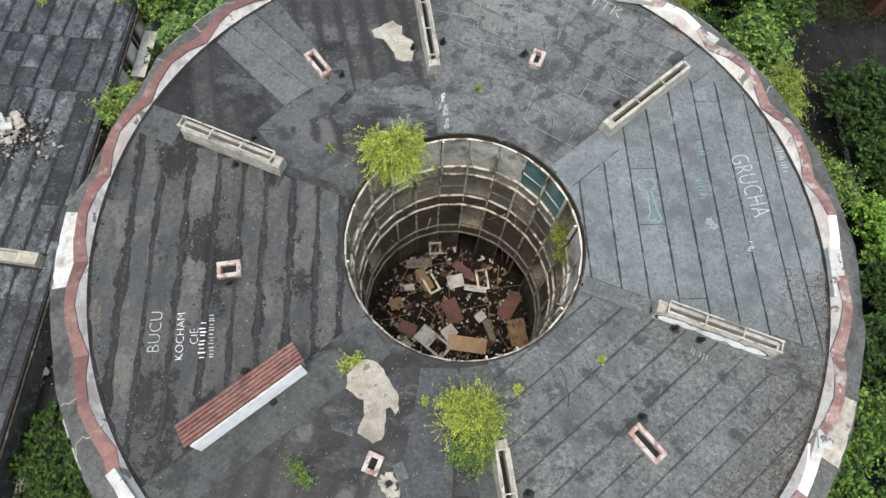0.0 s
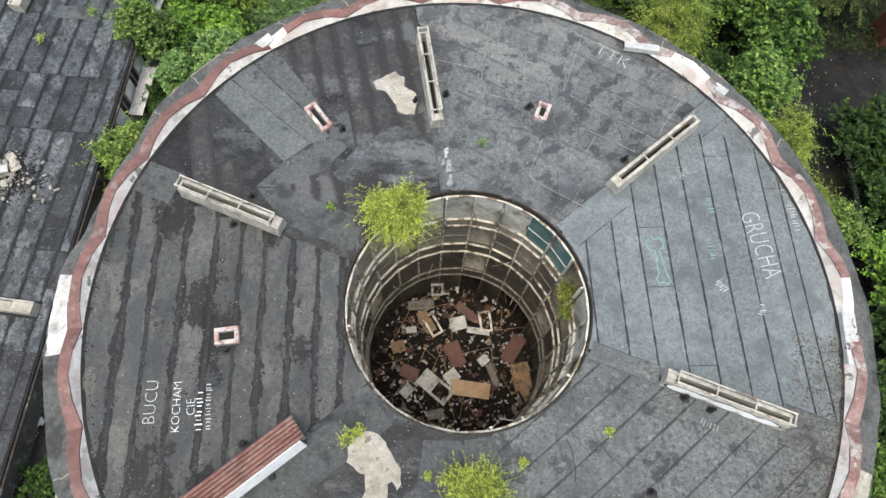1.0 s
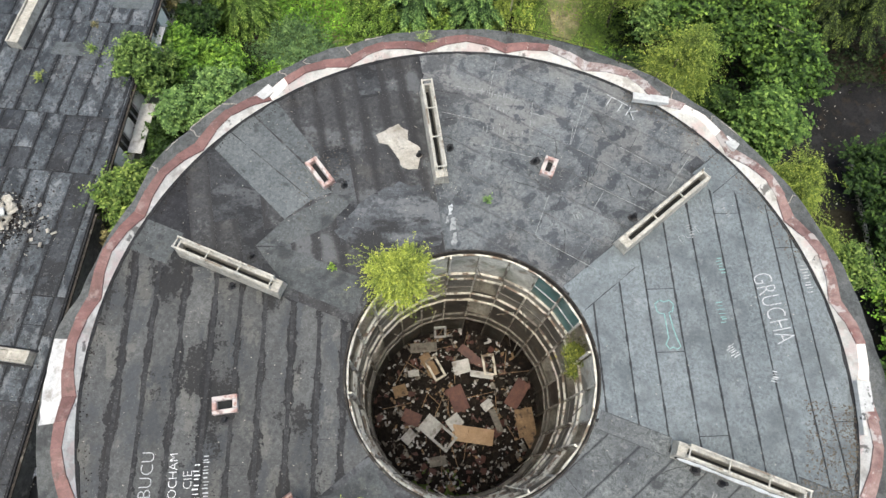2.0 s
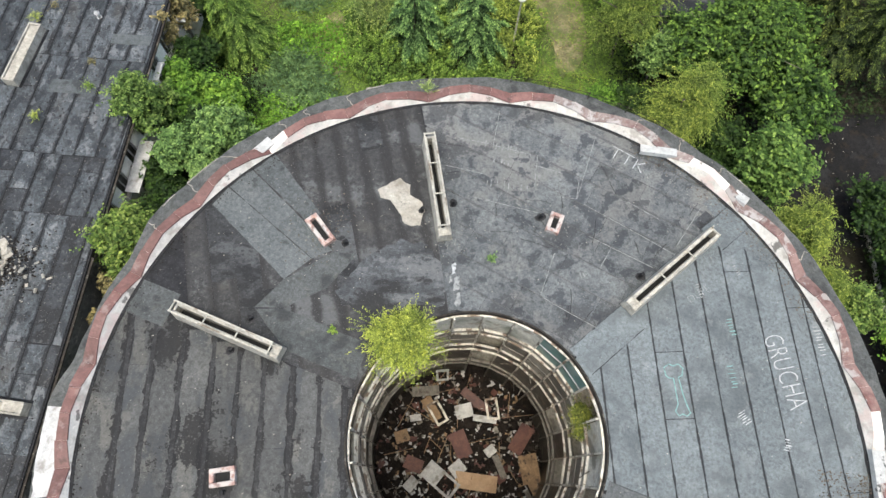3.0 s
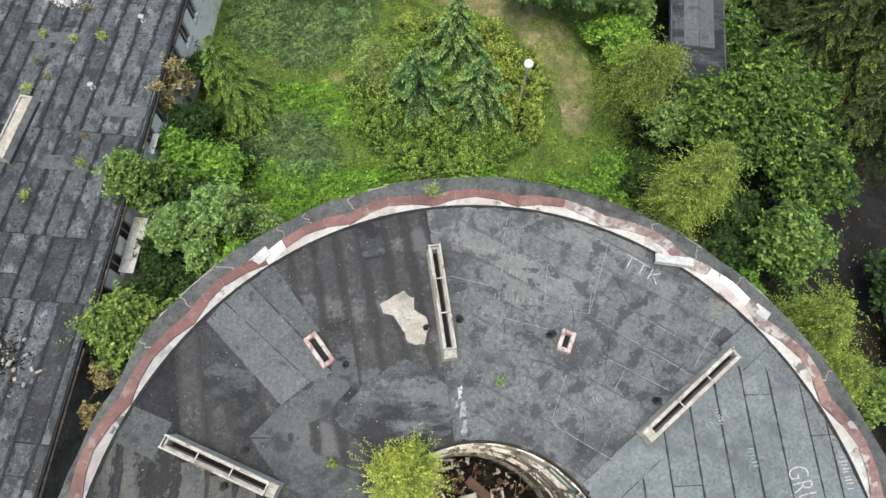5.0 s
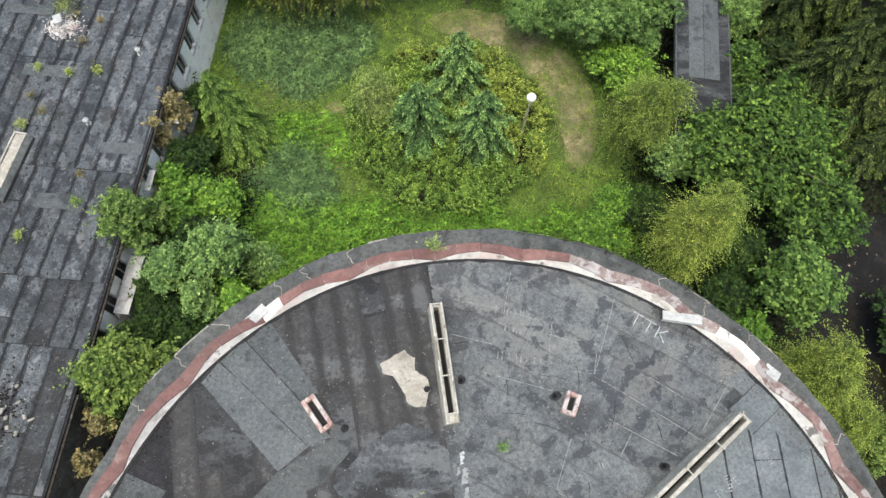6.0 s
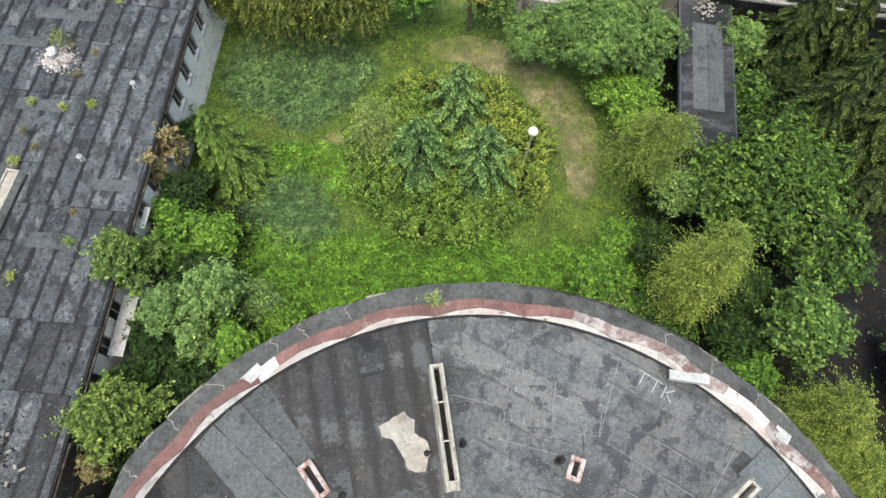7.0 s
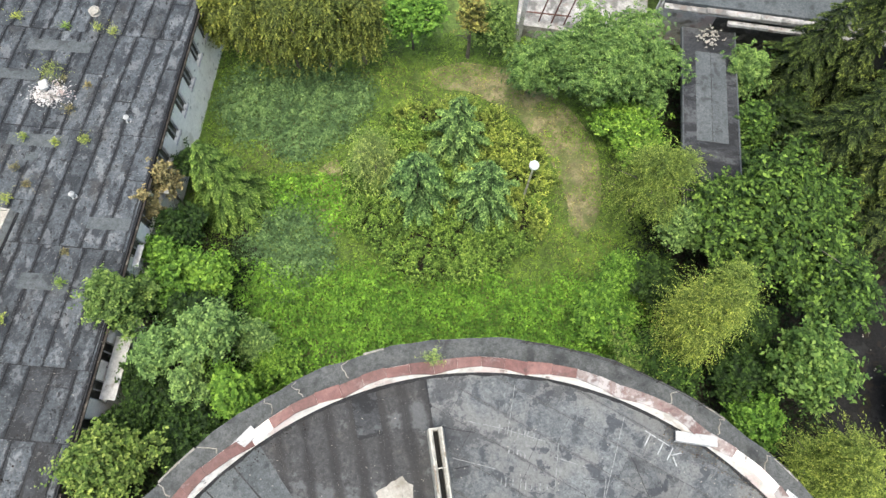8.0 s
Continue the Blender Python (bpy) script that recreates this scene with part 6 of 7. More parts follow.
def make_heap(name, x, y, z, rad, n, s, material, label):
    rg = random.Random(int(abs(x * 37 + y)))
    bm = bmesh.new()
    for k in range(n):
        a, r = rg.uniform(0, 6.28), rad * rg.random() ** 0.7
        make_chunk(bm, (x + r * math.cos(a), y + r * math.sin(a), z + 0.08 + 0.25 * max(0, 1 - r / rad) * rg.random()), s * rg.uniform(0.4, 1.2), rg)
    tagged(part(name, bm, material, None, kind="stuff"), label, "rubble")


make_heap("rubble_heap", -22.8, 17.1, LZ, 0.95, 46, 0.3, M_concrete, "heap of pale plaster rubble on the felt roof")
make_heap("rubble_heap", -23.85, 39.1, LZ - 0.04, 1.0, 90, 0.11, M_plaster, "heap of white plaster rubble on the felt roof")
strew("plaster_crumbs", 1000, lambda rg: (-23.75 + rg.gauss(0, 0.5), 39.0 + rg.gauss(0, 0.4), LZ + 0.02), (0.015, 0.06), M_plaster, "white plaster crumbs round a heap on the felt roof", "rubble", 47)
strew("rubble_dirt", 900, lambda rg: (-22.3 + rg.gauss(0, 1.0), 16.8 + rg.gauss(0, 0.8), LZ + 0.02), (0.02, 0.09), M_soil, "black dirt and crumbs round a rubble heap", "dirt", 48)
strew("plaster_crumbs", 220, lambda rg: (-22.4 + rg.gauss(0, 0.7), 16.8 + rg.gauss(0, 0.7), LZ + 0.025), (0.015, 0.06), M_concrete, "pale plaster crumbs round a rubble heap", "rubble", 49)
make_heap("rubble_heap", -21.2, 16.4, LZ, 1.6, 26, 0.16, M_concrete, "scattered small rubble on the felt roof")
for x, y, w, l, t in ((-24.0, 39.3, 0.5, 0.6, 6), (-23.1, 17.3, 0.9, 0.6, 14), (-22.5, 17.0, 0.55, 0.5, -12)):
    ob = part("slab", boxbm(-w / 2, w / 2, -l / 2, l / 2, -0.06, 0.06, Matrix.Translation((x, y, LZ + 0.42)) @ pose(0, 0, 0, t, -t, 25), bevel=0.02), M_concrete_w, None)
    tagged(ob, "broken white concrete slab lying on roof rubble", "slab")

# ---- block at the garden's end and the covered walk ----
end_m = Matrix.Translation((14.1, 47.7, 0)) @ pose(0, 0, 0, 0, 0, -6.2)
endb = thing("end_building", "low abandoned building with dark roof and white eaves", "building", at=end_m)


def make_end_building():
    z = 4.0
    part("roof", boxbm(-0.6, 24, 0.7, 14, z, z + 0.25), M_felt_plain, endb, "dark grey felt roof")
    rg = random.Random(4)
    for nm, xa, xb, ya, yb, za, zb in (("eave_board", -0.6, 24, 0.25, 0.66, z - 0.02, z + 0.1), ("eave_beam", 3.7, 24, -0.12, 0.2, z - 0.5, z - 0.25)):
        x = xa
        while x < xb:
            l = rg.uniform(2.2, 4.6)
            j = [rg.uniform(-0.05, 0.05) for _ in range(4)]
            part(nm, boxbm(x, min(xb, x + l - rg.choice((0.01, 0.02, 0.06))), ya + j[0], yb + j[1] * 0.6, za + j[2], zb + j[3], bevel=0.02), M_crumble, endb, "crumbling pale eave")
            x += l
    part("lintel", boxbm(-0.6, 24, 0.75, 1.1, z - 0.7, z - 0.004), M_plaster, endb)
    part("open_floor", boxbm(-9.9, -0.62, 0.4, 9.0, G - 0.2, 0.5), M_crumble, endb, "bare floor strewn with plaster")
    part("wall", boxbm(-0.6, 3.5, 1.5, 1.8, G - 0.3, z - 0.004), M_plaster, endb, "grimy pale wall under the eave")
    # dark under the eave: its shade is this length's colour
    part("wall", boxbm(3.504, 24, 1.5, 1.8, G - 0.3, z - 0.004), M_shade_grime, endb, "stained wall, the eave's shade put into its dark colour")
    for x in (-9.6,):
        part("post", boxbm(x - 0.17, x + 0.17, -0.1, 0.24, G - 0.3, z - 0.024), M_white, endb, "white post")
    for x in (-8.5, -7.6, -6.7):
        part("red_rail", tube(bmesh.new(), [(x, 0.9, G), (x + 0.5, 1.0, 3.2)], 0.05, 0.05, 6), M_maroon, endb, "rusty red scaffold tube")
    part("red_rail", tube(bmesh.new(), [(-9.4, 1.0, 1.2), (-6.2, 1.0, 1.3)], 0.05, 0.05, 6), M_maroon, endb)


make_end_building()
cov_m = Matrix.Translation((14.0, 34.3, 0)) @ pose(0, 0, 0, 0, 0, -5.6)
cov = thing("covered_walk", "covered walk with flat dark felt roof, overgrown", "covered walk", at=cov_m)
part("roof", boxbm(-0.15, 3.25, 0, 13.3, 2.65, 2.88), M_felt_s, cov)
for x0, x1 in ((0.65, 1.62), (1.66, 2.62)):
    part("felt_sheet", boxbm(x0, x1, 4.6, 11.4, 2.878, 2.892), M_felt_plain, cov, "pale grey felt sheet")
part("roof_edge", boxbm(3.252, 3.34, 0, 13.3, 2.6, 2.92), M_felt_plain, cov, "pale roof edge")
part("roof_edge", boxbm(-0.24, -0.152, 0, 13.3, 2.6, 2.92), M_felt_plain, cov, "pale roof edge")
for y in (0.4, 12.6):
    for x in (0.35, 2.75):
        part("post", boxbm(x - 0.09, x + 0.09, y - 0.09, y + 0.09, G - 0.2, 2.648), M_concrete, cov)
make_heap("rubble_heap", 16.9, 46.7, 2.88, 1.0, 60, 0.13, M_concrete, "broken plaster rubble on the covered walk's roof")

# ---- yard ----
sheet("yard", [(22.6, -30), (26.4, -30), (26.7, 10), (26.9, 25.6), (45, 27.5), (45, 32.5), (22.5, 31.0), (21.5, 27.0), (22.4, 20)], G + 0.1, M_asphalt, "dark wet asphalt yard strewn with litter", "yard")
sheet("gap_floor", [(-18.4, -14), (-14, -14), (-13.6, 4), (-14.5, 14), (-17.6, 14)], G + 0.06, M_asphalt, "dark littered ground between the buildings", "ground")
bm = bmesh.new()
rgl = random.Random(5)
for k in range(110):
    make_chunk(bm, (rgl.uniform(25.4, 27.0), rgl.uniform(0, 30), G + 0.12), rgl.uniform(0.025, 0.075), rgl)
for k in range(40):
    make_chunk(bm, (rgl.uniform(22.5, 33), rgl.uniform(26.5, 31), G + 0.12), rgl.uniform(0.02, 0.05), rgl)
tagged(part("litter", bm, M_concrete, None, kind="stuff"), "white litter strewn over the asphalt yard", "litter")
tagged(part("kerb", boxbm(26.95, 27.15, -20, 25, G - 0.1, G + 0.32), M_concrete, None), "low concrete kerb along the yard", "kerb", kind="structure")

lamp = thing("garden_lamp", "pale garden lamp post with a white globe", "lamp post", at=pose(4.75, 36.0, G))
part("pole", tube(bmesh.new(), [(0, 0, -0.2), (0, 0, 2.2), (0, 0, 4.35)], 0.075, 0.055, 10), M_frame, lamp)
gb = bmesh.new()
bmesh.ops.create_uvsphere(gb, u_segments=20, v_segments=12, radius=0.3, matrix=Matrix.Translation((0, 0, 4.6)) @ Matrix.Diagonal((1, 1, 0.85, 1)))
gl = part("globe", gb, M_bright, lamp, "white plastic globe, unlit")
gl.data.shade_smooth()
part("neck", tube(bmesh.new(), [(0, 0, 4.3), (0, 0, 4.42)], 0.12, 0.12, 10), M_steel, lamp)


# ---- rubbish on the floor of the light well ----
def make_board(x, y, z, w, l, deg, tilt, material, label, name="board", th=0.04):
    m = Matrix.Translation((x, y, z)) @ pose(0, 0, 0, tilt, tilt * 0.6, deg)
    tagged(part(name, boxbm(-w / 2, w / 2, -l / 2, l / 2, -th / 2, th / 2, m, bevel=0.006), material, None), label, "board")


def make_frame(x, y, z, w, l, deg, tilt, material, label, b=0.12, half=False):
    t = thing("window_sash", label, "window frame", at=Matrix.Translation((x, y, z)) @ pose(0, 0, 0, tilt, 0, deg))
    for s in (-1, 1):
        part("stile", boxbm(s * (w / 2 - b / 2) - b / 2, s * (w / 2 - b / 2) + b / 2, -l / 2, l / 2, -0.035, 0.035), material, t)
        part("rail", boxbm(-w / 2 + b, w / 2 - b, s * (l / 2 - b / 2) - b / 2, s * (l / 2 - b / 2) + b / 2, -0.033, 0.033), material, t)
    if half:
        part("panel", boxbm(-w / 2 + b, w / 2 - b, 0.0, l / 2 - b, -0.015, 0.015), material, t)


for args in BOARDS:
    make_board(*args)
for args in SASHES:
    make_frame(*args)


def make_rubbish():
    rg = random.Random(3)
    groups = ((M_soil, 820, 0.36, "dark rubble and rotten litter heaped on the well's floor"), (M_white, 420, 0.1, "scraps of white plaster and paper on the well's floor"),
              (M_maroon, 150, 0.19, "scraps of rusty red sheet on the well's floor"), (M_ply_d, 120, 0.13, "scraps of bare wood on the well's floor"), (M_steel, 300, 0.12, "scraps of grey metal on the well's floor"))
    for mt, n, s, lab in groups:
        bm = bmesh.new()
        for k in range(n):
            a, r = rg.uniform(0, 6.28), 4.4 * rg.random() ** 0.5
            z = G + 0.12 + 0.55 * max(0.0, 0.5 + 0.7 * noise.noise((r * math.cos(a) * 0.5, r * math.sin(a) * 0.5, 4.0)))
            make_chunk(bm, (CX + r * math.cos(a), CY + r * math.sin(a), z + (0.1 if mt is not M_soil else 0)), s * rg.uniform(0.5, 1.4) * (1.0 if mt is M_soil else 1.35), rg, 1.0 if mt is M_soil else 0.16)
        tagged(part("rubbish", bm, mt, None, kind="stuff"), lab, "rubbish")
    bm = bmesh.new()
    for k in range(24):
        a, r = rg.uniform(0, 6.28), 3.9 * rg.random() ** 0.5
        p = Vector((CX + r * math.cos(a), CY + r * math.sin(a), G + 0.65))
        b = rg.uniform(0, 6.28)
        l = rg.uniform(0.4, 1.1)
        q = Vector((math.cos(b) * l, math.sin(b) * l, rg.uniform(-0.25, 0.25)))
        tube(bm, [p - q, p, p + q], 0.022, 0.02, 5)
    tagged(part("battens", bm, M_ply_d, None, kind="stuff"), "loose battens and bars across the rubbish", "battens")


make_rubbish()


# ---- paint on the roof ----
def stroke(bm, pts, w):
    """A hand-painted line as a flat ribbon on the felt, 3 mm thick."""
    n = len(pts)
    rows = []
    for i, p in enumerate(pts):
        d = Vector(pts[min(i + 1, n - 1)]) - Vector(pts[max(i - 1, 0)])
        s = Vector((-d.y, d.x)).normalized() * w * 0.5
        x, y = p
        rows.append([bm.verts.new((x + s.x, y + s.y, 0.0)), bm.verts.new((x + s.x, y + s.y, 0.003)), bm.verts.new((x - s.x, y - s.y, 0.003)), bm.verts.new((x - s.x, y - s.y, 0.0))])
    for a, b in zip(rows, rows[1:]):
        for k in range(4):
            bm.faces.new((a[k], a[(k + 1) % 4], b[(k + 1) % 4], b[k]))
    return bm


def lettering(text, x, y, size, deg, material, label, squeeze=0.8, thin=-0.012, shear=0.0):
    cu = bpy.data.curves.new("graffiti", "FONT")
    cu.body, cu.size, cu.extrude, cu.offset, cu.shear = text, size, 0.0015, thin, shear
    cu.resolution_u = 3
    cu.materials.append(material)
    ob = new("graffiti", cu)
    ob.matrix_basis = Matrix.Translation((x, y, RZ + 0.024)) @ pose(0, 0, 0, 0, 0, deg) @ Matrix.Diagonal((squeeze, 1, 1, 1))
    return tagged(ob, label, "graffiti", kind="structure")


def bars(x, y, w, h, deg, material, label, n=1):
    """Writing that names someone or cannot be read: plain upright bars of its size."""
    bm = bmesh.new()
    rg = random.Random(n)
    for k in range(n):
        t = rg.uniform(0.0, 0.3) * h
        x0 = (k + rg.uniform(-0.25, 0.25)) * w / n
        box(bm, x0, x0 + rg.uniform(0.02, 0.05), t, h - rg.uniform(0, 0.3) * h, 0, 0.003)
    ob = part("graffiti", bm, material, None)
    ob.matrix_basis = Matrix.Translation((x, y, RZ + 0.024)) @ pose(0, 0, 0, 0, 0, deg)
    tagged(ob, label, "graffiti", kind="structure")


lettering("GRUCHA", 12.12, 12.6, 1.12, -77, M_chalk, "large white painted letters on the grey felt", 0.6, -0.022)
lettering("BUCU", -9.12, 3.95, 0.62, 94, M_chalk, "faint grey painted letters on the streaked felt", 0.92, -0.012)
lettering("KOCHAM", -8.25, 3.72, 0.42, 96, M_bright, "white painted letters on the streaked felt", 0.95, -0.012)
lettering("CI\u0118", -7.82, 4.3, 0.42, 96, M_bright, "white painted letters on the streaked felt", 0.95, -0.012)
bars(-7.5, 3.85, 1.35, 0.26, 96, M_bright, "white painted bars on the streaked felt", 9)
bars(-7.2, 3.85, 1.65, 0.22, 96, M_chalk, "white painted bars on the streaked felt", 14)
lettering("TTK", 6.75, 20.0, 0.8, -31, M_chalk, "thin painted letters on the worn felt", 1.1, -0.02)
lettering("DUPE", 9.55, 13.75, 0.42, 33, M_chalk, "small white painted letters on the grey felt", 1.0, -0.014)
bars(14.05, 13.0, 1.15, 0.32, -82, M_chalk, "white painted bars on the grey felt", 9)
bars(12.35, 8.95, 0.5, 0.3, -100, M_chalk, "white painted bars on the grey felt", 5)

KEY = [(8.35, 11.0), (8.3, 11.28), (8.48, 11.42), (8.66, 11.36), (8.84, 11.44), (9.0, 11.28), (8.94, 11.02), (8.8, 10.96), (8.92, 10.3), (9.02, 9.95), (9.12, 9.7), (8.98, 9.58), (8.82, 9.66), (8.7, 9.58), (8.58, 9.75), (8.7, 10.0), (8.62, 10.9), (8.44, 10.92), (8.35, 11.0)]
ob = part("graffiti", stroke(bmesh.new(), KEY, 0.05), M_chalk_g, None)
ob.location.z = RZ + 0.024
tagged(ob, "faded green painted outline on the grey felt", "graffiti", kind="structure")


for x, y, w, h, deg, mt, n in SCRAWLS:
    bars(x, y, w, h, deg, mt, "faint painted bars on the roof felt", n)

# bare patches where the felt is gone
for outline, lab in PATCHES:
    tagged(part("bare_patch", slab(bmesh.new(), ragged(outline, 0.07), RZ - 0.01, RZ + 0.021), M_patch, None), lab, "bare patch", kind="structure")


# flaked white paint along the joint of two felt fields
for k, (x, y, w, l) in enumerate(((0.52, 14.75, 0.2, 0.5), (0.66, 14.2, 0.24, 0.6), (0.72, 13.62, 0.2, 0.5), (0.42, 14.35, 0.12, 0.3))):
    q = ragged([(x - w / 2, y - l / 2), (x + w / 2, y - l * 0.3), (x + w * 0.4, y + l / 2), (x - w * 0.3, y + l * 0.4)], 0.09, 0.05, k * 2.0)
    tagged(part("paint_smear", slab(bmesh.new(), q, RZ, RZ + 0.02), M_chalk_f if k else M_chalk, None), "flaked white paint smeared on the felt", "paint smear", kind="structure")

# broken pipe base and slab beside the small brick vent box
brk = thing("broken_pipe_base", "broken pale concrete pipe base with a dark hole on the felt", "pipe base", at=pose(-0.9, -0.1, RZ))
rgb = random.Random(8)
bm = bmesh.new()
for k in range(13):
    make_chunk(bm, (0.2 * math.cos(k * 0.48), 0.24 * math.sin(k * 0.48), 0.09), rgb.uniform(0.14, 0.22), rgb)
for k in range(7):
    make_chunk(bm, (rgb.uniform(-0.05, 0.3), rgb.uniform(-0.45, -0.2), 0.05), rgb.uniform(0.1, 0.2), rgb)
part("collar", bm, M_concrete, brk, "crumbling concrete collar")
part("hole", tube(bmesh.new(), [(0, 0, 0.0), (0, 0, 0.15), (0, 0, 0.2)], 0.1, 0.1, 12), M_hole, brk, "dark hole")
tagged(part("slab", boxbm(-0.2, 0.2, -0.3, 0.3, -0.03, 0.03, Matrix.Translation((-0.52, 0.28, RZ + 0.05)) @ pose(0, 0, 0, 3, 2, 24), bevel=0.01), M_felt_plain, None), "loose grey slab lying on the felt", "slab")

# annex between the buildings
annex = thing("annex", "low dark annex roof between the two buildings, littered", "annex")
part("roof", boxbm(-19.1, -16.6, 2.35, 9.0, 2.2, 2.4), M_bitumen, annex, "black felt roof")
part("slab", boxbm(-19.1, -17.75, -3.2, 2.3, 2.1, 2.36, bevel=0.03), M_concrete, annex, "pale stained concrete slab")
part("wall", boxbm(-19.0, -16.7, 2.4, 8.9, G - 0.2, 2.19), M_shade_grime, annex)
part("slab_wall", boxbm(-19.0, -17.85, -3.1, 2.2, G - 0.2, 2.09), M_shade_grime, annex)
part("edge_board", boxbm(-19.1, -16.6, 2.31, 2.346, 2.15, 2.5), M_rim, annex)
make_heap("roof_litter", -18.3, 5.0, 2.4, 1.6, 60, 0.12, M_soil, "black litter on the annex roof")
make_heap("roof_litter", -18.2, 4.6, 2.42, 1.7, 26, 0.06, M_concrete, "pale chips on the annex roof")
tagged(part("scrap", boxbm(-0.24, 0.24, -0.2, 0.2, 0, 0.1, Matrix.Translation((-18.95, 4.5, 2.48)) @ pose(0, 0, 0, 8, 5, 35), bevel=0.02), M_white, None), "white scrap of board on the annex roof", "scrap")
for k, (q, w) in enumerate(((0.1, 0.05), (0.22, 0.04), (0.36, 0.03))):
    tagged(part("loose_rail", boxbm(-w, w, -7, 9.4, LZ - 0.28 - 0.12 * k, LZ - 0.2 - 0.12 * k, low_m @ Matrix.Translation((0.14 + q, 0, 0)) @ pose(0, 0, 0, 0, 0, -0.6 * k)), M_concrete if k == 1 else M_rim, low), "loose rail hanging along the roof's edge")

# dusty edges of laps and scratches on the worn felt
for pts in DUST:
    ob = part("dusty_lap", stroke(bmesh.new(), pts, 0.024), M_chalk_f, roof, "pale dusty lap edge")
    ob.location.z = RZ + 0.0135

# tar lines over cracks in the felt, and tar along the parapet's foot
rgt = random.Random(31)
for k in range(30):
    b = rgt.choice((70, 70, 70, 310, 250)) + rgt.uniform(-26, 26)
    r = rgt.uniform(5.2, 12.6)
    p = polar(r, b)
    a = radians(b) + rgt.choice((0, 1.571, 0.3, 1.2)) + rgt.uniform(-0.25, 0.25)
    pts = [(p.x, p.y)]
    for q in range(rgt.randint(4, 11)):
        a += rgt.uniform(-0.2, 0.2)
        pts.append((pts[-1][0] + 0.13 * math.cos(a), pts[-1][1] + 0.13 * math.sin(a)))
    if all(4.8 < math.hypot(x - CX, y - CY) < 13.4 for x, y in pts):
        ob = part("tar_line", stroke(bmesh.new(), pts, rgt.uniform(0.014, 0.03)), M_bitumen, roof)
        ob.location.z = RZ + 0.0155
part("tar_edge", ring(bmesh.new(), ((lambda a: 13.66 + 0.09 * noise.noise((a * 0.4, 4.0, 0)) + 0.05 * noise.noise((a * 1.7, 1.0, 0)), RZ), (13.85, RZ), (13.85, RZ + 0.022), (lambda a: 13.67 + 0.09 * noise.noise((a * 0.4, 4.0, 0)) + 0.05 * noise.noise((a * 1.7, 1.0, 0)), RZ + 0.018)), n=300), M_bitumen, roof, "black tar along the parapet's foot")


# ---- felt strips on the roofs, the pieces last ----
# red shed at the far side of the yard
shed = thing("shed", "small dark red wooden shed behind the yard", "shed", at=pose(32.3, 32.6, G))
part("wall", boxbm(-1.5, 1.5, -0.9, 0.9, -0.2, 2.2), M_maroon, shed, "dark red boarded wall")
part("roof", boxbm(-1.65, 1.65, -1.05, 1.05, 2.204, 2.32), M_bitumen2, shed)

T30 = math.tan(radians(30))


def felt(name, b, u0, u1, v0, v1, z, material, parent, n=6, ri=4.63, ro=13.86, sector=None, thick=0.014, gap=0.012, flow="v"):
    """A felt sheet between two lines along u and two along v, u running on the bearing b, cut to the ring of the roof and to a sector."""
    cb, sb = math.cos(radians(b)), math.sin(radians(b))
    u0, u1, v0, v1 = u0 + gap, u1 - gap, v0 + gap, v1 - gap
    sides = []
    if sector is not None:
        cp, sp = math.cos(radians(sector - b)), math.sin(radians(sector - b))
        sides = [(-sp - T30 * cp, cp - T30 * sp), (sp - T30 * cp, -cp - T30 * sp)]
    lo, hi = [], []
    for i in range(n + 1):
        v = v0 + (v1 - v0) * i / n
        a = max(u0, math.sqrt(max(0.0, ri * ri - v * v)) if abs(v) < ri else 0.0)
        c = min(u1, math.sqrt(max(0.0, ro * ro - v * v)))
        for p, q in sides:
            if p < -1e-6:
                a = max(a, -q * v / p)
            elif p > 1e-6:
                c = min(c, -q * v / p)
        if c - a > 0.03:
            lo.append((CX + a * cb - v * sb, CY + a * sb + v * cb))
            hi.append((CX + c * cb - v * sb, CY + c * sb + v * cb))
    if len(lo) < 2:
        return
    vs = [(x, y, zz) for zz in (z, z - thick) for q in (lo, hi) for x, y in q]
    m = len(lo)
    fs = [(m + i, m + i + 1, i + 1, i) for i in range(m - 1)]
    o = 2 * m
    fs += [(i, i + 1, o + i + 1, o + i) for i in range(m - 1)] + [(m + i + 1, m + i, o + m + i, o + m + i + 1) for i in range(m - 1)]
    fs += [(0, o, o + m, m), (m - 1, 2 * m - 1, o + 2 * m - 1, o + m - 1)]
    uv = []
    for x, y, _ in vs:
        u, v = (x - CX) * cb + (y - CY) * sb, (y - CY) * cb - (x - CX) * sb
        uv.append(((v - v0) / (v1 - v0), u) if flow == "u" else ((u - u0) / (u1 - u0), v))
    mesh_ob(name, vs, fs, material, parent, uv=uv)


def lay_across(sector, b, seams, joints, material, gap, length=0.0, mats=(), lap=None):
    """Rolls laid across the bearing b between the given seams, cut at the given joints, or at random lengths."""
    rg = random.Random(int(sector * 10))
    for k, (u0, u1) in enumerate(zip(seams, seams[1:])):
        cuts = [-9.0] + sorted(joints.get(k, [])) + [9.0]
        if length and k not in joints:
            cuts, v = [-9.0], -9.0 + rg.uniform(0.3, 1.0) * length
            while v < 8.5:
                cuts.append(v)
                v += length * rg.uniform(0.6, 1.3)
            cuts.append(9.0)
        for v0, v1 in zip(cuts, cuts[1:]):
            mt = rg.choice(mats) if mats and rg.random() < 0.3 else material
            felt("felt_strip", b, u0, u1, v0, v1, RZ + rg.uniform(-0.002, 0.003), mt, roof, max(14, int((v1 - v0) / 0.3)), sector=sector, gap=gap)
        if lap and k:
            felt("lap_strip", b, u0 - 0.075, u0 + 0.075, -9, 9, RZ + 0.008, lap, roof, 60, sector=sector, gap=0.004)


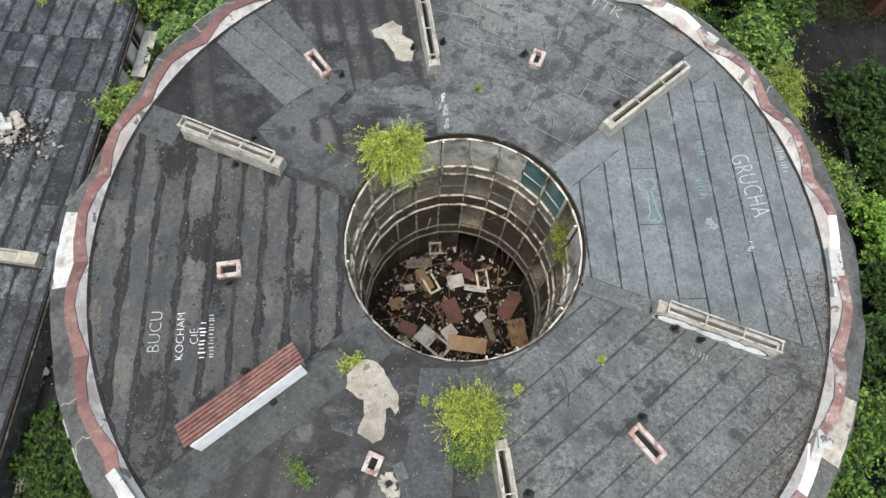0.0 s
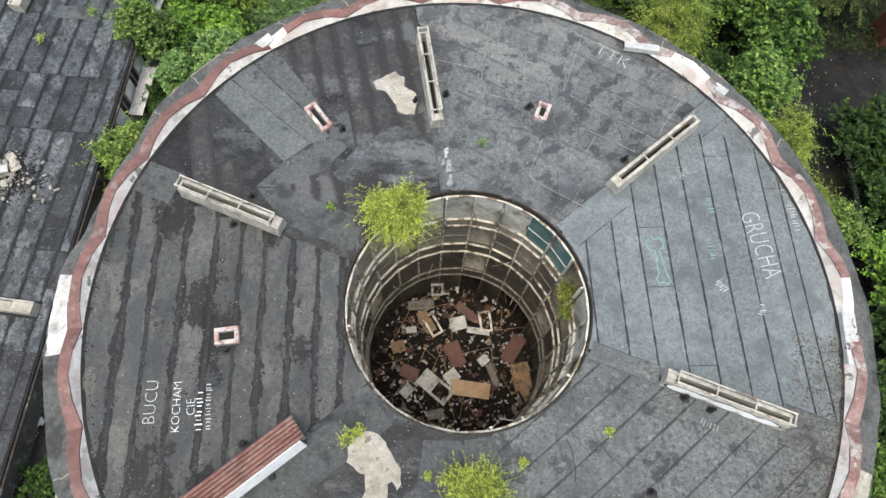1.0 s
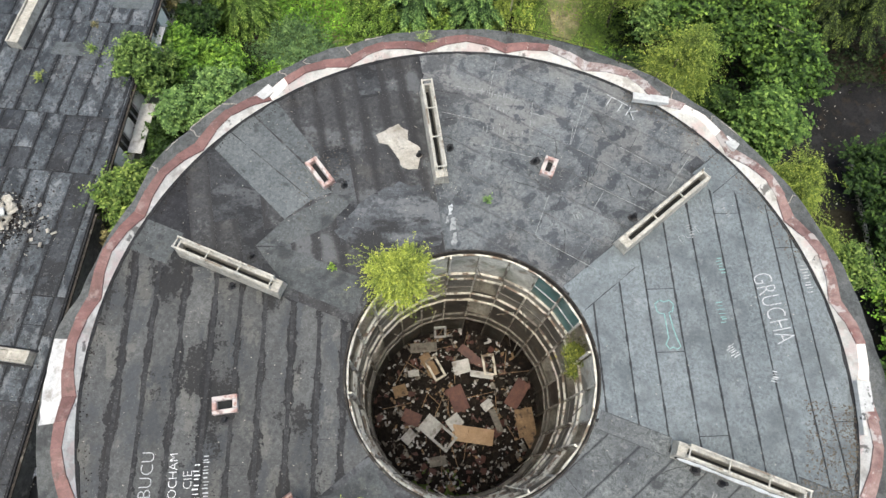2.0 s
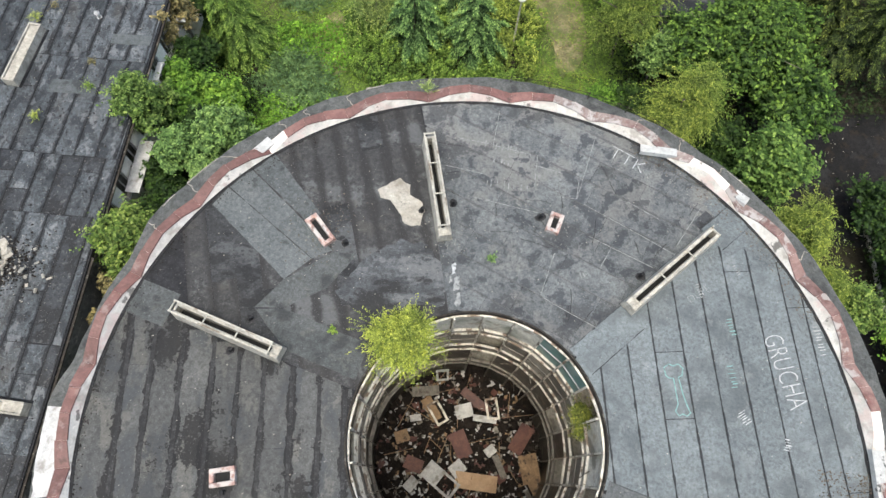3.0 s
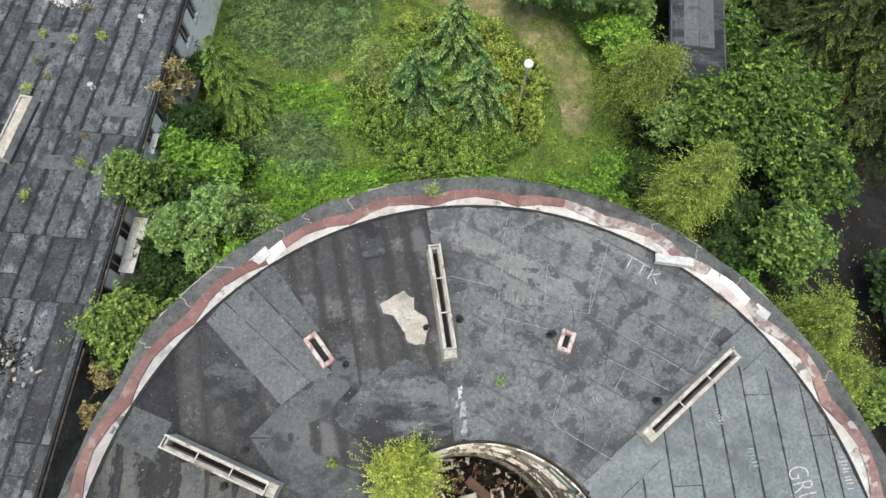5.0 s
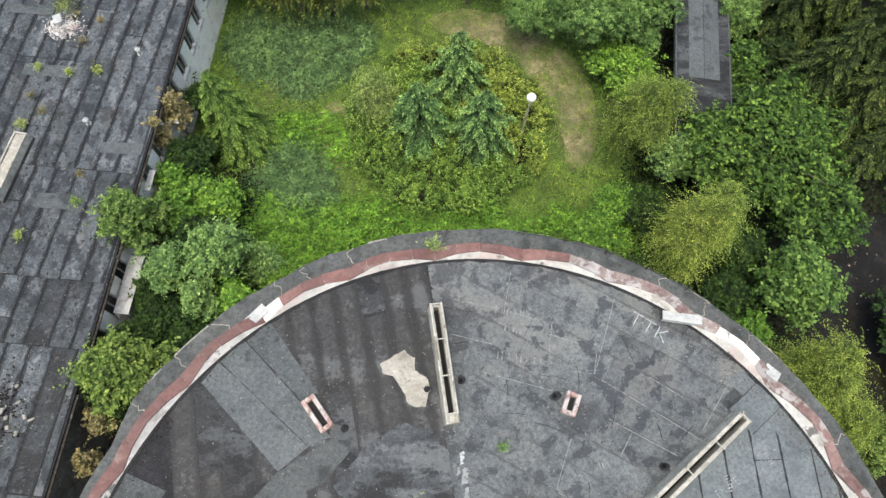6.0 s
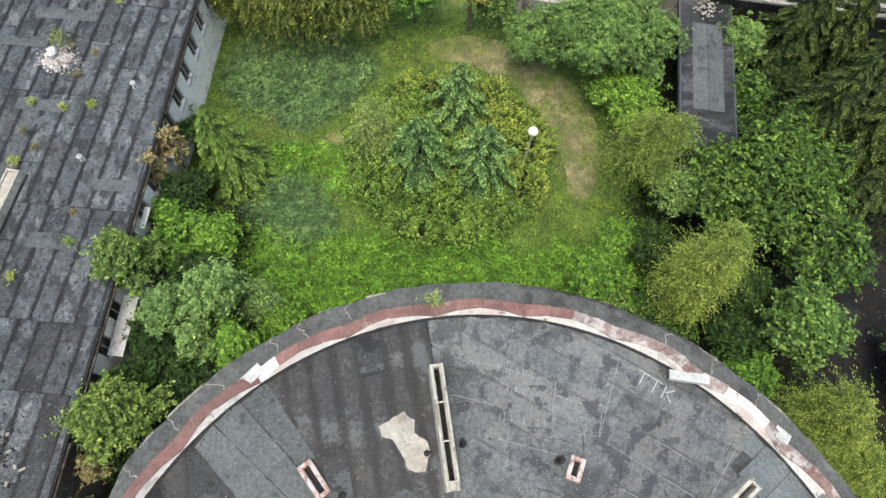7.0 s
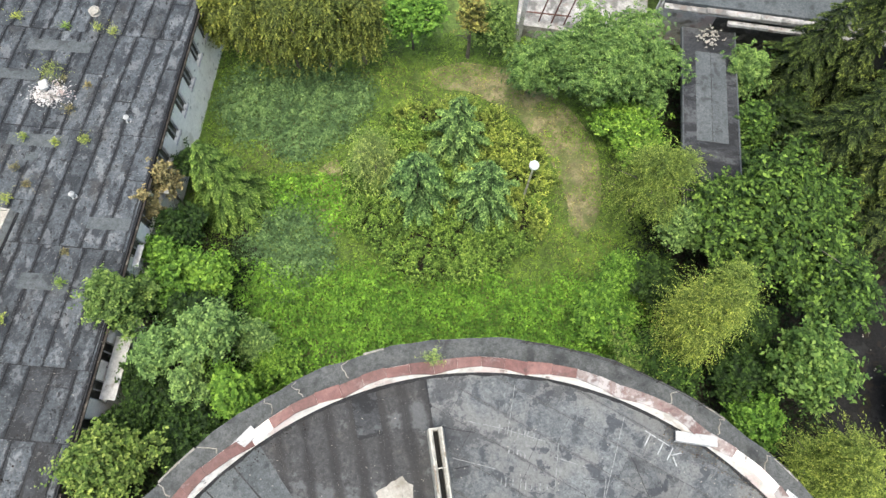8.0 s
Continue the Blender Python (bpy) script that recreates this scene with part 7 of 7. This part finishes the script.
def lay_along(sector, b, v0, width, length, material, gap, mats=()):
    """Rolls laid along the bearing b."""
    rg = random.Random(int(sector * 10))
    v = v0
    while v < 9.0:
        u = 2.0 - rg.uniform(0, 1.5)
        while u < 13.8:
            l = length * rg.uniform(0.6, 1.3)
            mt = rg.choice(mats) if mats and rg.random() < 0.3 else material
            felt("felt_strip", b, u, u + l, v, v + width, RZ + rg.uniform(-0.002, 0.003), mt, roof, 8, sector=sector, gap=gap, flow="u")
            u += l
        v += width


lay_across(10.5, 3.8, (3.6, 4.66, 5.75, 6.74, 7.82, 8.88, 9.93, 10.95, 12.07, 12.74, 13.95), {0: [], 1: [], 2: [], 3: [2.86, 0.46], 4: [-2.53], 5: [-4.9], 6: [5.9], 7: [], 8: [4.4], 9: [4.4, -2.2]}, M_felt_e, 0.013)
lay_across(70.5, 62.5, (3.6, 4.72, 5.78, 6.84, 7.9, 8.97, 10.03, 11.09, 12.15, 13.2, 14.0), {}, M_felt_n, 0.006, 2.8)
lay_along(130.5, 104.0, -8.1, 0.92, 5.5, M_felt_nw, 0.004, (M_felt_s,))
lay_across(190.5, 183.4, (3.6, 4.62, 5.53, 6.51, 7.53, 8.44, 9.38, 10.5, 11.56, 12.45, 13.95), {2: [1.55], 3: [0.1], 6: [3.4, -2.0], 7: [0.75], 8: [-2.9]}, M_felt_w, 0.006, 7.5, lap=M_lap)
lay_along(250.5, 256.0, -8.3, 1.05, 4.4, M_felt_s, 0.004, (M_felt_nw,))
lay_across(310.5, 310.5, (3.6, 4.63, 5.62, 6.66, 7.68, 8.71, 9.7, 10.66, 11.66, 12.68, 13.95), {1: [0.2], 2: [-0.1], 3: [0.48], 4: [3.1, -0.75], 5: [-4.2], 6: [1.8], 8: [4.45]}, M_felt_se, 0.008, 5.0)
# sheets along the sector joints
for b, u0, u1, w0, w1, mt in ((160.0, 12.1, 13.8, -0.75, 0.6, M_felt_moss), (100.3, 4.7, 7.4, -0.3, 0.3, M_felt_n),
                             (41.0, 4.7, 7.4, -0.95, 0.3, M_felt_e), (41.0, 12.1, 13.8, -0.7, 0.5, M_felt_e), (-19.5, 4.7, 7.3, -0.32, 0.4, M_felt_se), (-19.5, 11.7, 13.84, -0.75, 0.75, M_felt_se),
                             (219.5, 4.7, 13.8, 0.3, 1.75, M_felt_moss), (279.8, 4.7, 13.8, -0.9, 0.2, M_felt_moss)):
    felt("joint_strip", b, u0, u1, w0, w1, RZ + 0.013, mt, roof, 4, ri=4.64, flow="u")

for k, (name, pts, mt) in enumerate(SHEETS):
    part(name, slab(bmesh.new(), ragged(pts, 0.16 if name == "worn_felt" else 0.025, 0.25, 4.0), RZ - 0.006, RZ + 0.0055 + 0.0006 * k), mt, roof)

# pieces of the low building's roof
def lay_low():
    """Felt of the low roof, in rows of rolls that end on common lines, with dark laps; the nearest 300 as pieces."""
    rg = random.Random(17)
    n = 0
    fv, ff, fu = [], [], []
    rows = [-14.0, -8.5, -3.2, 2.4, 7.6, 12.75, 19.55, 23.05, 29.4, 36.4, 43.2, 50.0, 57.0]
    for y0r, y1r in zip(rows, rows[1:]):
        x = 0.6 + rg.uniform(-0.3, 0.3)
        while x > -25.0:
            wd = rg.uniform(1.1, 1.2)
            cuts = [y0r, y1r] if rg.random() < 0.45 else [y0r, y0r + rg.uniform(0.25, 0.75) * (y1r - y0r), y1r]
            for ya, yb in zip(cuts, cuts[1:]):
                z = LZ + rg.uniform(-0.004, 0.01)
                ya, yb, zz, sk = ya + rg.uniform(0.005, 0.05), yb - rg.uniform(0.005, 0.05), LZ - 0.02, 0.042
                pts = [(x - wd, ya), (x - 0.02, ya), (x - 0.02, yb), (x - wd, yb)]
                pts = [(min(-0.03, px + sk * (py - 20.0) * (1 if py > 20 else 0.4)), py) for px, py in pts]
                if pts[1][0] - pts[0][0] < 0.1 or pts[0][0] < -25.9:
                    continue
                vs = [(px, py, z + (0.008 if q in (1, 2) else 0.0)) for q, (px, py) in enumerate(pts)] + [(px, py, zz) for px, py in pts]
                fs = [(0, 1, 2, 3), (0, 4, 5, 1), (1, 5, 6, 2), (2, 6, 7, 3), (3, 7, 4, 0)]
                uv = [(0, 0), (1, 0), (1, 1), (0, 1)] * 2
                if n < 300 and x > -13 and 2 < ya < 46:
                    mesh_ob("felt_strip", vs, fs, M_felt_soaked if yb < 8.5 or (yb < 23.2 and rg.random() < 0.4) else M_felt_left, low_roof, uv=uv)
                    n += 1
                else:
                    o = len(fv)
                    fv += vs
                    fu += uv
                    ff += [tuple(o + k for k in f) for f in fs]
            x -= wd
    mesh_ob("felt_strip_rest", fv, ff, M_felt_left, low_roof, kind="stuff", uv=fu)
    for xa, xb, ya, yb in ((-8.45, -5.06, 35.1, 35.9), (-5.1, -2.4, 26.88, 27.75), (-11.0, -8.0, 39.4, 40.1), (-7.1, -6.4, 34.2, 34.7), (-9.4, -5.6, 41.6, 42.4), (-2.5, -0.2, 30.5, 31.2)):
        part("repair_strip", slab(bmesh.new(), ragged([(xa, ya), (xb, ya + 0.1), (xb, yb + 0.1), (xa, yb)], 0.03, 0.3, xa), LZ + 0.012, LZ + 0.024), M_felt_plain, low_roof, "pale repair strip of felt")


low_roof = [o for o in low.children if o.name.startswith("roof")][0]
lay_low()
